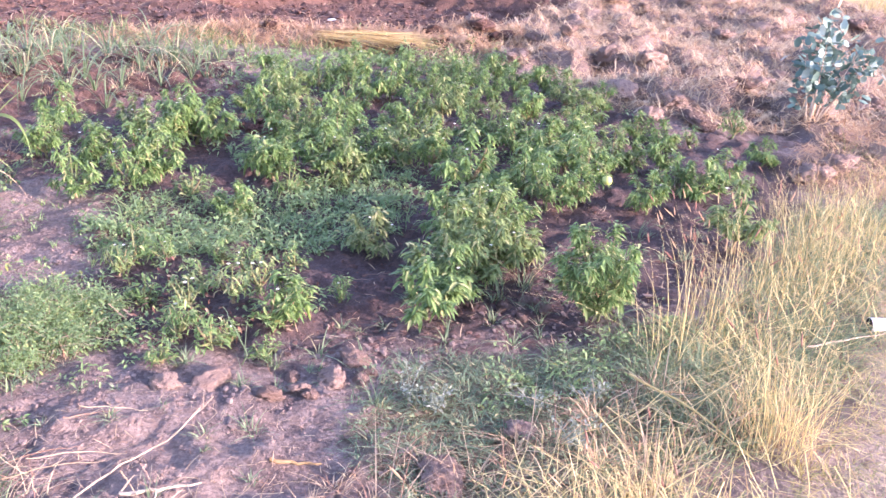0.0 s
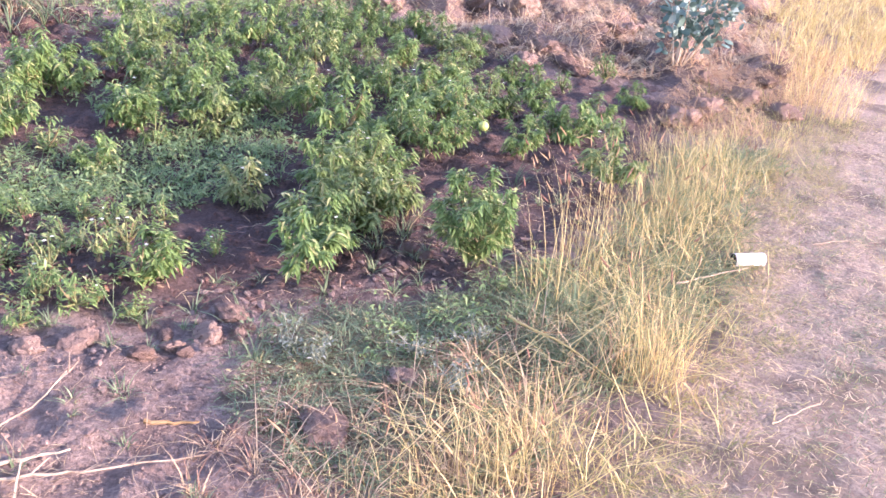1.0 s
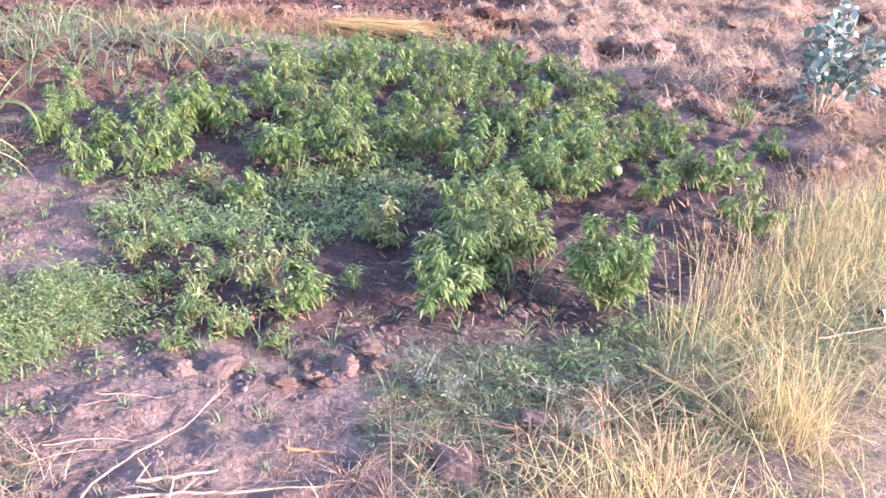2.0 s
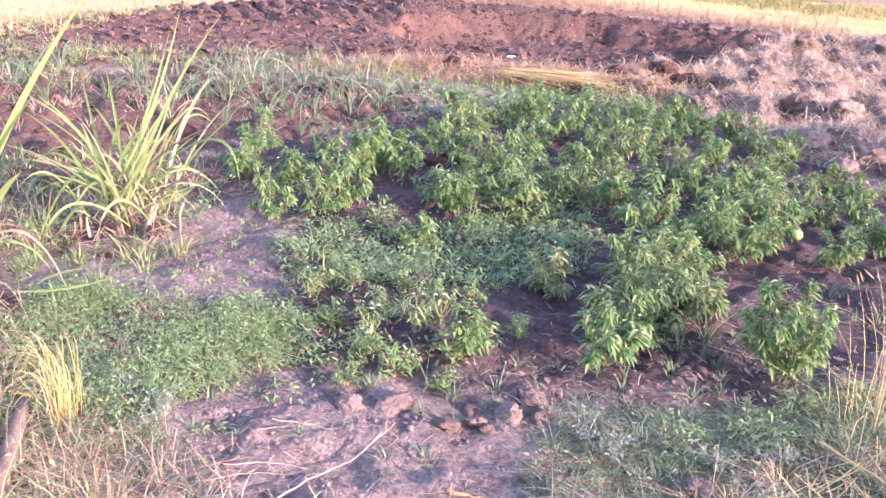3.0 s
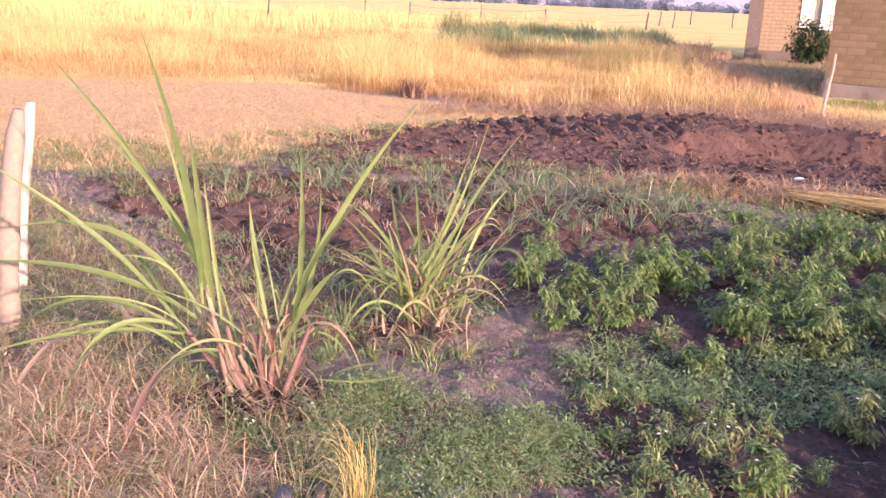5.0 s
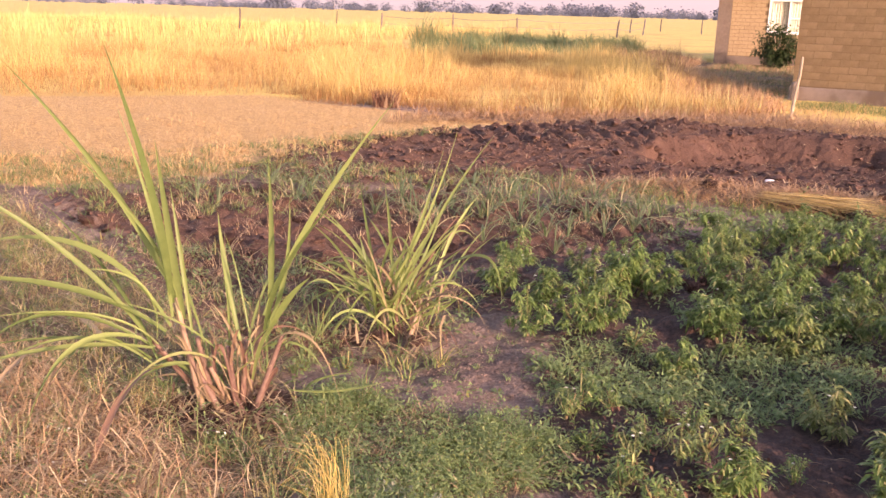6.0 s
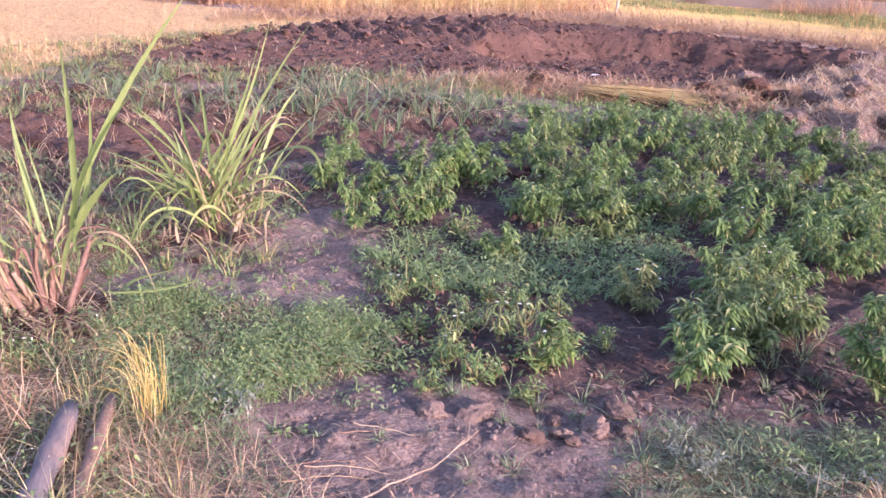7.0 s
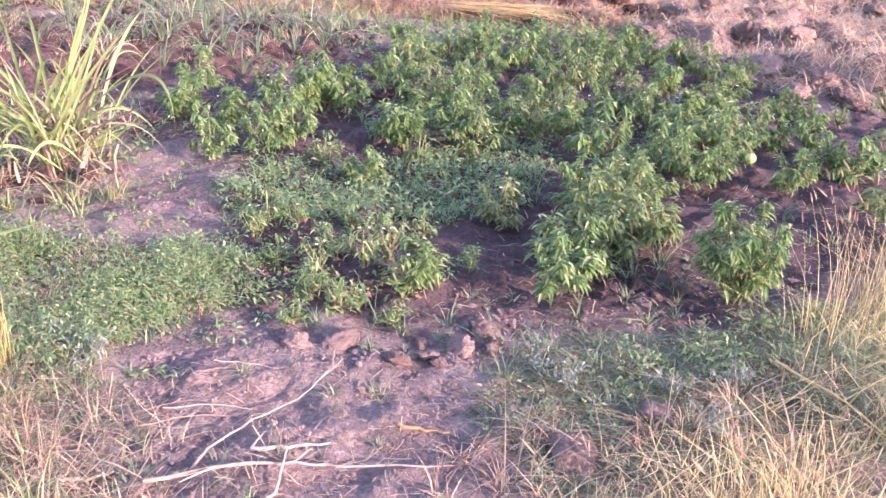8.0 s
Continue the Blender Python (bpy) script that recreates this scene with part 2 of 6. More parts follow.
FAR_CROP = leafy("far_crop", (0.125, 0.180, 0.085), (0.29, 0.345, 0.170), (0.50, 0.42, 0.19), 0.12, 0.6, 0.35)
MAT_GRASS = leafy("matted_grass", (0.30, 0.25, 0.09), (0.58, 0.50, 0.24), (0.20, 0.24, 0.09), 0.3, 0.6, 0.25)
CROP = leafy("green_crop", (0.10, 0.17, 0.06), (0.25, 0.32, 0.13), (0.45, 0.38, 0.16), 0.2, 0.6, 0.3)


def glass_material():
    m, n, l, bsdf = shader("window_glass")
    bsdf.inputs["Base Color"].default_value = (0.9, 0.95, 0.95, 1)
    bsdf.inputs["Roughness"].default_value, bsdf.inputs["Transmission Weight"].default_value = 0.03, 1.0
    return m


GLASS = glass_material()


# ---- mesh tools ----
def raw_mesh(name, verts, tris, mat, smooth=False):
    """A mesh of triangles from arrays."""
    verts, tris = np.asarray(verts, np.float32), np.asarray(tris, np.int32)
    me = bpy.data.meshes.new(name)
    me.vertices.add(len(verts))
    me.vertices.foreach_set("co", verts.ravel())
    me.loops.add(3 * len(tris))
    me.loops.foreach_set("vertex_index", tris.ravel())
    me.polygons.add(len(tris))
    me.polygons.foreach_set("loop_start", np.arange(0, 3 * len(tris), 3, dtype=np.int32))
    me.update(calc_edges=True)
    me.polygons.foreach_set("use_smooth", np.full(len(tris), bool(smooth)))
    me.materials.append(mat)
    return me


def gathered(pieces):
    """Several (verts, tris) as one."""
    verts, tris, base = [], [], 0
    for v, t in pieces:
        verts.append(np.asarray(v, float))
        tris.append(np.asarray(t, int) + base)
        base += len(v)
    return np.concatenate(verts), np.concatenate(tris)


def part(name, geo, mat, parent=None, label="", smooth=False):
    """One mesh object; geo is a mesh, a bmesh or (verts, tris)."""
    if isinstance(geo, bmesh.types.BMesh):
        me = bpy.data.meshes.new(name)
        geo.to_mesh(me)
        geo.free()
        me.materials.append(mat)
        if smooth:
            me.polygons.foreach_set("use_smooth", np.ones(len(me.polygons), bool))
    elif isinstance(geo, tuple):
        me = raw_mesh(name, geo[0], geo[1], mat, smooth)
    else:
        me = geo
    ob = new(name, me)
    if parent:
        ob.parent = parent
    return tagged(ob, label=label)


def base(name, x, y, z, label, category, group="", kind="", turn=0.0, size=1.0):
    ob = new(name)
    ob.matrix_basis = pose(x, y, z, 0, 0, turn) @ Matrix.Scale(size, 4)
    return tagged(ob, label, category, group, kind)


def blades(rng, x, y, z, h, w, lean, seg=3, droop=0.4, az=None):
    """Tapering blades of grass, one for each place."""
    count = len(x)
    az = rng.uniform(0, 2 * np.pi, count) if az is None else az
    turn = az + np.pi / 2 + rng.normal(0, 0.5, count)
    along = np.linspace(0, 1, seg + 1)
    verts = np.zeros((count, 2 * seg + 1, 3))
    for k, s in enumerate(along):
        out = lean * h * s**1.7
        cx, cy = x + np.cos(az) * out, y + np.sin(az) * out
        cz = z + h * (s - droop * np.minimum(lean, 1.6) * 0.6 * s * s * s)
        half = w * 0.5 * (1 - 0.8 * s)
        if k < seg:
            for side in (0, 1):
                sign = 1 - 2 * side
                verts[:, 2 * k + side] = np.stack([cx + sign * half * np.cos(turn), cy + sign * half * np.sin(turn), cz], 1)
        else:
            verts[:, 2 * seg] = np.stack([cx, cy, cz], 1)
    one = []
    for k in range(seg - 1):
        a = 2 * k
        one += [(a, a + 1, a + 3), (a, a + 3, a + 2)]
    one.append((2 * seg - 2, 2 * seg - 1, 2 * seg))
    tris = (np.array(one)[None] + (np.arange(count) * (2 * seg + 1))[:, None, None]).reshape(-1, 3)
    return verts.reshape(-1, 3), tris


def litter(rng, x, y, z, length, w, tilt=0.12):
    """Loose straws lying about: thin three-sided slivers."""
    count = len(x)
    az, up = rng.uniform(0, 2 * np.pi, count), rng.normal(0, tilt, count)
    d = np.stack([np.cos(az) * np.cos(up), np.sin(az) * np.cos(up), np.sin(up)], 1) * length[:, None] / 2
    s = np.stack([-np.sin(az), np.cos(az), 0 * az], 1) * w[:, None] / 2
    c = np.stack([x, y, z + np.abs(d[:, 2]) + 0.004], 1)
    top = c + np.array([0, 0, 1.0]) * w[:, None] * 0.8
    bow = rng.normal(0, 0.05, count)[:, None] * length[:, None] * s / np.maximum(w[:, None], 1e-6) * 2
    verts = np.stack([c - d - s, c - d + s, top + bow - s, top + bow + s, c + d - s * 0.4, c + d + s * 0.4], 1)
    one = np.array([(0, 1, 3), (0, 3, 2), (2, 3, 5), (2, 5, 4)])
    tris = (one[None] + (np.arange(count) * 6)[:, None, None]).reshape(-1, 3)
    return verts.reshape(-1, 3), tris


def tube(points, radii, sides=7):
    """A tapering tube along points, closed at both ends."""
    pts = [Vector(p) for p in points]
    verts, tris = [], []
    for k, p in enumerate(pts):
        way = (pts[min(k + 1, len(pts) - 1)] - pts[max(k - 1, 0)]).normalized()
        side = way.cross(Vector((0.31, 0.17, 0.93)))
        side = side.normalized() if side.length > 1e-4 else Vector((1, 0, 0))
        up = way.cross(side)
        for j in range(sides):
            a = 2 * math.pi * j / sides
            verts.append(p + (side * math.cos(a) + up * math.sin(a)) * radii[k])
    for k in range(len(pts) - 1):
        for j in range(sides):
            a, b = k * sides + j, k * sides + (j + 1) % sides
            tris += [(a, b, b + sides), (a, b + sides, a + sides)]
    for k, flip in ((0, True), (len(pts) - 1, False)):
        c = len(verts)
        verts.append(pts[k])
        for j in range(sides):
            a, b = k * sides + j, k * sides + (j + 1) % sides
            tris.append((b, a, c) if flip else (a, b, c))
    return np.array([tuple(v) for v in verts]), np.array(tris)


def arc(a, b, c, count=8):
    """Points on the curve from a to c that is pulled towards b."""
    a, b, c = Vector(a), Vector(b), Vector(c)
    return [a * (1 - s) ** 2 + b * 2 * s * (1 - s) + c * s * s for s in np.linspace(0, 1, count)]


def ribbon(points, width, side, fold=0.25, belly=0.35):
    """A long leaf along points: a folded strip with a midrib, widest at belly, pointed at the tip."""
    pts = [Vector(p) for p in points]
    side = Vector(side).normalized()
    verts, tris, last = [], [], len(pts) - 1
    for k, p in enumerate(pts):
        s = k / last
        w = width * 0.5 * (min(1.0, 0.55 + 0.45 * s / belly) if s < belly else (1 - ((s - belly) / (1 - belly)) ** 1.8))
        w = max(w, 0.0006)
        way = (pts[min(k + 1, last)] - pts[max(k - 1, 0)]).normalized()
        across = (side - way * side.dot(way)).normalized()
        up = across.cross(way)
        verts += [p - across * w + up * w * fold, p, p + across * w + up * w * fold]
    for k in range(last):
        for j in (0, 1):
            a = 3 * k + j
            tris += [(a, a + 1, a + 4), (a, a + 4, a + 3)]
    return np.array([tuple(v) for v in verts]), np.array(tris)


def leaf_cloud(rng, places, ways, length, width, droop=0.5):
    """Many pointed, folded leaves, each at a place and pointing along a way."""
    count = len(places)
    ways = ways / np.linalg.norm(ways, axis=1)[:, None]
    up = np.array([0, 0, 1.0]) + rng.normal(0, 0.25, (count, 3))
    side = np.cross(ways, up)
    side /= np.linalg.norm(side, axis=1)[:, None] + 1e-9
    nrm = np.cross(side, ways)
    length = np.broadcast_to(length, count)[:, None]
    width = np.broadcast_to(width, count)[:, None]
    verts = np.zeros((count, 8, 3))
    down = np.array([0, 0, -1.0])

    def spine(s):
        return places + ways * length * s + down * droop * length * s * s

    verts[:, 0] = spine(0.0)
    for k, (s, wide) in enumerate(((0.32, 1.0), (0.68, 0.72))):
        c = spine(s)
        lift = nrm * width * 0.16 * wide
        verts[:, 1 + 3 * k] = c - side * width * 0.5 * wide + lift
        verts[:, 2 + 3 * k] = c
        verts[:, 3 + 3 * k] = c + side * width * 0.5 * wide + lift
    verts[:, 7] = spine(1.0)
    one = np.array([(0, 2, 1), (0, 3, 2), (1, 2, 5), (1, 5, 4), (2, 3, 6), (2, 6, 5), (4, 5, 7), (5, 6, 7)])
    tris = (one[None] + (np.arange(count) * 8)[:, None, None]).reshape(-1, 3)
    return verts.reshape(-1, 3), tris


def box(x0, x1, y0, y1, z0, z1):
    v = [(x, y, z) for z in (z0, z1) for y in (y0, y1) for x in (x0, x1)]
    q = [(0, 2, 3, 1), (4, 5, 7, 6), (0, 1, 5, 4), (1, 3, 7, 5), (3, 2, 6, 7), (2, 0, 4, 6)]
    return np.array(v), np.array([t for a, b, c, d in q for t in ((a, b, c), (a, c, d))])


def lump(rng, radius, flat=0.7, rough=0.3, level=3, sharp=2.2):
    """An uneven clod."""
    bm = bmesh.new()
    bmesh.ops.create_icosphere(bm, subdivisions=level, radius=1.0)
    shift = Vector(rng.uniform(-50, 50, 3))
    for v in bm.verts:
        d = v.co.normalized()
        k = 1 + rough * noise.noise(d * 1.3 + shift) - rough * 0.9 * abs(noise.noise(d * sharp + shift)) + rough * 0.5 * noise.noise(d * sharp * 2.6 + shift) + rough * 0.4 * noise.noise(d * sharp * 6.0 + shift) + rough * 0.35 * noise.noise(d * sharp * 13.0 + shift)
        v.co = Vector((d.x, d.y, d.z * flat)) * radius * k
    return bm


# ---- value noise and zones of the plan ----
LATTICE = np.random.RandomState(5).rand(256, 256)


def vnoise(x, y, scale, seed=0):
    u, v = np.asarray(x, float) * scale + seed * 17.31, np.asarray(y, float) * scale + seed * 5.77
    i, j = np.floor(u).astype(int), np.floor(v).astype(int)
    a, b = u - i, v - j
    a, b = a * a * (3 - 2 * a), b * b * (3 - 2 * b)

    def cell(p, q):
        return LATTICE[p % 256, q % 256]

    return (cell(i, j) * (1 - a) + cell(i + 1, j) * a) * (1 - b) + (cell(i, j + 1) * (1 - a) + cell(i + 1, j + 1) * a) * b


def fbm(x, y, scale, octaves=4, seed=0):
    total, amp, norm = 0.0, 1.0, 0.0
    for k in range(octaves):
        total = total + amp * vnoise(x, y, scale * 2.03**k, seed + k)
        norm += amp
        amp *= 0.55
    return total / norm


def zone(x, y, poly, soft=0.15, wobble=0.12):
    """1 inside a polygon of the plan, 0 outside, with a soft, uneven edge."""
    x, y = np.asarray(x, float), np.asarray(y, float)
    x = x + wobble * 2 * (fbm(x, y, 2.2, 3, 31) - 0.5)
    y = y + wobble * 2 * (fbm(x, y, 2.2, 3, 47) - 0.5)
    inside, near = np.zeros(np.shape(x), bool), np.full(np.shape(x), 1e9)
    for (ax, ay), (bx, by) in zip(poly, poly[1:] + poly[:1]):
        hit = ((ay > y) != (by > y)) & (x < (bx - ax) * (y - ay) / ((by - ay) or 1e-9) + ax)
        inside ^= hit
        s = np.clip(((x - ax) * (bx - ax) + (y - ay) * (by - ay)) / ((bx - ax) ** 2 + (by - ay) ** 2), 0, 1)
        near = np.minimum(near, np.hypot(x - ax - s * (bx - ax), y - ay - s * (by - ay)))
    d = np.where(inside, near, -near) / soft
    return np.clip(d * 0.5 + 0.5, 0, 1)


def sown(rng, poly, count, clump=0.0, scale=3.0, wobble=0.1):
    """Random places inside a polygon of the plan; clump gathers them."""
    lo, hi = np.min(poly, 0), np.max(poly, 0)
    xs, ys, have = [], [], 0
    for _ in range(60):
        x, y = rng.uniform(lo[0], hi[0], count), rng.uniform(lo[1], hi[1], count)
        keep = zone(x, y, poly, 0.08, wobble) > rng.uniform(0.2, 0.8, count)
        if clump:
            keep &= fbm(x, y, scale, 3, 11) > 0.5 - 0.5 * (1 - clump) + rng.normal(0, 0.07, count)
        xs.append(x[keep])
        ys.append(y[keep])
        have += keep.sum()
        if have >= count:
            break
    return np.concatenate(xs)[:count], np.concatenate(ys)[:count]


# ---- the plan of the ground ----
PEPPER_BED = [(-2.3, 4.0), (-1.5, 3.55), (-1.25, 2.85), (-0.9, 2.36), (-0.4, 2.38), (0.0, 2.62), (0.55, 2.62), (0.85, 2.9), (1.25, 3.4), (1.75, 4.2), (2.05, 5.3), (1.5, 5.4), (0.95, 5.8), (0.6, 6.7), (-0.4, 7.1), (-1.4, 6.2), (-1.75, 5.3), (-2.3, 4.9)]
DUG_BED = [(-5.4, 6.0), (-4.2, 6.3), (-3.3, 6.9), (-1.95, 7.74), (-0.26, 8.0), (0.2, 8.6), (1.0, 10.8), (1.6, 12.1), (-0.3, 12.8), (-2.0, 13.0), (-3.8, 12.2), (-4.8, 10.7), (-5.7, 9.4), (-6.0, 7.6)]
PIT = [(-2.75, 9.6), (-1.8, 8.4), (-0.05, 8.3), (0.75, 10.0), (1.25, 10.9), (1.3, 11.6), (0.3, 12.0), (-0.9, 12.3), (-2.0, 12.0), (-2.7, 10.9)]
ONION_BED = [(-6.0, 4.4), (-4.8, 3.9), (-3.3, 3.45), (-2.45, 3.7), (-2.2, 4.75), (-1.5, 5.5), (-1.45, 6.9), (-3.1, 6.6), (-4.4, 5.9), (-5.6, 5.6)]
CLOD_FIELD = [(-0.3, 7.1), (0.6, 6.8), (0.95, 5.85), (1.6, 5.45), (2.3, 5.45), (3.2, 6.3), (4.8, 10.0), (4.6, 12.0), (2.8, 12.3), (1.2, 11.0), (0.3, 8.5)]
PATH_ZONE = [(0.62, 1.2), (0.8, 1.67), (0.98, 1.93), (1.22, 2.27), (1.5, 2.75), (1.72, 3.3), (2.35, 4.35), (2.95, 4.83), (4.1, 6.4), (6.5, 8.0), (10.0, 9.0), (13.0, 6.0), (12.0, -4.0), (7.0, -9.0), (0.5, -11.0), (-0.8, -6.5), (0.1, -3.2), (0.35, -0.8), (0.45, 0.5)]
BACK_GRASS = [(-1.0, 1.2), (0.2, 0.9), (0.1, -0.8), (-0.2, -3.2), (-1.1, -6.5), (0.2, -11.0), (-8.0, -12.0), (-12.0, -4.0), (-8.0, 1.5), (-5.0, 2.0), (-3.4, 0.9)]
FRONT_TURF = [(-0.22, 2.1), (-0.08, 2.46), (0.15, 2.58), (0.45, 2.6), (0.7, 2.75), (0.95, 2.9), (1.0, 2.4), (0.8, 2.0), (0.5, 1.6), (0.1, 1.7), (-0.12, 1.95)]
LEFT_GREEN = [(-2.0, 2.62), (-1.6, 2.66), (-1.17, 2.78), (-0.95, 2.5), (-1.0, 2.34), (-1.22, 2.12), (-1.36, 1.9), (-1.7, 2.05), (-2.0, 2.3)]
LEFT_DRY = [(-6.5, 4.4), (-4.8, 3.8), (-3.5, 3.2), (-2.7, 2.7), (-2.1, 2.5), (-1.75, 2.2), (-1.4, 1.9), (-1.25, 1.65), (-0.95, 1.45), (-1.2, 0.8), (-3.4, 0.9), (-5.0, 2.0)]
MID_WEEDS = [(-1.45, 3.35), (-1.28, 3.62), (-0.85, 3.7), (-0.66, 4.05), (-0.31, 4.3), (-0.1, 4.18), (-0.12, 3.75), (-0.3, 3.3), (-0.6, 3.2), (-1.0, 3.12), (-1.3, 3.1)]
DARK_SIDE = [(-4.8, 3.9), (-3.4, 3.0), (-2.5, 2.55), (-2.05, 2.85), (-1.9, 3.45), (-2.0, 4.0), (-2.3, 4.3), (-3.3, 4.0)]
BETWEEN = [(-7.2, 4.7), (-4.9, 4.1), (-3.0, 4.6), (-1.5, 6.0), (-1.2, 7.3), (-3.2, 7.5), (-5.4, 6.8), (-6.6, 6.2)]
TALL_FIELD = [(-30.0, 6.0), (-13.0, 9.0), (-10.2, 12.2), (-7.7, 11.8), (-5.9, 11.6), (-4.8, 12.0), (-4.0, 13.1), (-3.0, 14.0), (-2.2, 14.6), (-3.0, 17.0), (-6.0, 26.0), (-13.0, 25.0), (-30.0, 22.0)]
STUBBLE = [(-16.0, 6.4), (-13.0, 8.8), (-10.2, 12.0), (-7.7, 11.6), (-5.9, 11.4), (-4.9, 11.3), (-5.9, 9.5), (-6.1, 7.4), (-5.5, 6.0), (-6.3, 4.8), (-9.0, 3.4), (-13.0, 3.0)]
LAWN = [(-2.4, 14.2), (-0.5, 13.6), (2.0, 12.8), (4.5, 12.2), (7.0, 14.0), (6.0, 17.4), (2.5, 17.5), (-2.2, 18.1), (-3.0, 17.0)]
CROP_FIELD = [(-16.5, 28.0), (-13.0, 30.5), (-10.0, 33.0), (-11.0, 38.0), (-15.0, 46.0), (-19.0, 41.0), (-20.0, 34.0)]


def masks(x, y):
    far = np.clip((np.hypot(x, y) - 13.0) / 4.0, 0, 1)
    return {
        "moist": np.maximum(zone(x, y, PEPPER_BED, 0.25), 0.5 * zone(x, y, ONION_BED, 0.3)) * 0.95,
        "dug": np.maximum.reduce([zone(x, y, DUG_BED, 0.22, 0.2), 0.66 * zone(x, y, ONION_BED, 0.25), 0.62 * zone(x, y, DARK_SIDE, 0.25), 0.8 * zone(x, y, [(-2.5, 2.1), (-2.05, 2.1), (-1.95, 2.55), (-2.45, 2.6)], 0.1), 0.5 * zone(x, y, BETWEEN, 0.9, 0.3)]),
        "path": zone(x, y, PATH_ZONE, 0.25),
        "turf": np.maximum.reduce([zone(x, y, FRONT_TURF, 0.15), zone(x, y, LEFT_GREEN, 0.12), zone(x, y, LEFT_DRY, 0.2) * 0.9, zone(x, y, MID_WEEDS, 0.2) * 0.6, 0.8 * zone(x, y, BACK_GRASS, 0.5), 0.6 * zone(x, y, CROP_FIELD, 1.0), zone(x, y, [(-8.0, 32.0), (-6.8, 27.0), (-3.4, 19.0), (-2.6, 18.4), (-2.4, 24.0), (-3.4, 31.0)], 0.8)]),
        "stubble": zone(x, y, STUBBLE, 0.4),
        "field": np.maximum.reduce([0.55 * zone(x, y, LAWN, 0.6), far]),
    }


def terrain(x, y):
    """Height of the ground."""
    x, y = np.asarray(x, float), np.asarray(y, float)
    near = np.clip(1 - (np.hypot(x, y) - 14) / 20, 0, 1)
    z = 0.03 * (fbm(x, y, 0.9, 3, 3) - 0.5) * near
    z = z + (0.018 + 0.03 * (1 - zone(x, y, PATH_ZONE, 0.3))) * (fbm(x, y, 7.0, 5, 8) - 0.5) * near
    bed = zone(x, y, PEPPER_BED, 0.2)
    onion = np.maximum(zone(x, y, ONION_BED, 0.2), 0.6 * zone(x, y, DARK_SIDE, 0.2))
    dug = zone(x, y, DUG_BED, 0.15)
    clods = zone(x, y, CLOD_FIELD, 0.3)
    lumps = np.maximum(fbm(x, y, 5.5, 4, 21) - 0.42, 0)
    z = z + bed * (0.10 * lumps - 0.015 + 0.035 * (fbm(x, y, 17.0, 3, 77) - 0.5)) + onion * 0.22 * lumps + clods * (0.42 * np.maximum(fbm(x, y, 2.6, 2, 23) - 0.40, 0) + 0.16 * np.maximum(fbm(x, y, 4.4, 2, 24) - 0.45, 0) + 0.12 * lumps + 0.05 * (fbm(x, y, 9.0, 4, 29) - 0.5))
    # soft ridges along the front edge of the pepper bed
    z = z + 0.03 * np.exp(-(((y - 2.32 - 0.25 * x) / 0.12) ** 2)) * (fbm(x, y, 6.0, 3, 5)) * (np.abs(x + 0.3) < 1.2)
    # trodden relief of the bare dirt before the bed
    dirt = zone(x, y, [(-1.4, 1.2), (-1.1, 2.2), (-0.5, 2.35), (0.1, 2.4), (0.3, 1.3)], 0.25)
    z = z + dirt * (0.055 * np.maximum(fbm(x, y, 8.0, 3, 71) - 0.46, 0) + 0.030 * (fbm(x, y, 20.0, 3, 73) - 0.5))
    bare = zone(x, y, [(-2.0, 2.75), (-1.2, 2.85), (-1.2, 3.4), (-1.9, 3.7)], 0.2)
    z = z + bare * 0.045 * np.maximum(fbm(x, y, 7.0, 3, 75) - 0.45, 0)
    z = z + zone(x, y, PATH_ZONE, 0.3) * near * 0.014 * (fbm(x, y, 16.0, 3, 79) - 0.5)
    # the dug bed: lumpy tilth, furrowed ridges on the far side, a hollow with a banked back
    furrow = 0.5 + 0.5 * np.sin((x * 0.80 + y * 0.60 + 0.22 * fbm(x, y, 1.7, 3, 9)) * 2 * np.pi / 0.23)
    ridge = zone(x, y, [(-5.6, 9.0), (-2.9, 9.9), (-2.8, 12.6), (-4.6, 11.4)], 0.3)
    z = z + dug * (0.07 * lumps + 0.06 * (fbm(x, y, 2.0, 3, 14) - 0.5) + 0.06 * np.maximum(fbm(x, y, 11.0, 3, 25) - 0.4, 0) + ridge * (0.062 * furrow * (0.55 + 0.7 * fbm(x, y, 2.2, 3, 61)) * (0.75 + 0.5 * fbm(x, y, 9.0, 3, 62)) + 0.06 * np.clip((y - 9.4) / 2.2, 0, 1)))
    pit = zone(x, y, PIT, 0.2, 0.07)
    z = z - 0.30 * pit * np.clip((y - 8.5) / 1.5, 0, 1) + dug * (0.04 * lumps + 0.06 * np.maximum(fbm(x, y, 7.0, 4, 33) - 0.45, 0))
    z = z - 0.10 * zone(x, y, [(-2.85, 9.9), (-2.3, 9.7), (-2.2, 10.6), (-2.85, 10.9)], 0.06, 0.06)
    # straw-covered bank between pepper bed and dug bed
    z = z + 0.085 * zone(x, y, [(-3.0, 7.0), (-1.9, 7.35), (-0.3, 7.5), (0.5, 8.0), (0.2, 8.5), (-0.4, 7.95), (-2.0, 7.7)], 0.2) * (0.6 + 0.8 * fbm(x, y, 4.0, 3, 19))
    z = z + 0.12 * zone(x, y, [(1.9, 4.95), (2.3, 5.3), (3.1, 6.2), (3.6, 6.3), (2.9, 5.25), (2.3, 4.7)], 0.25) * fbm(x, y, 5.0, 3, 39)
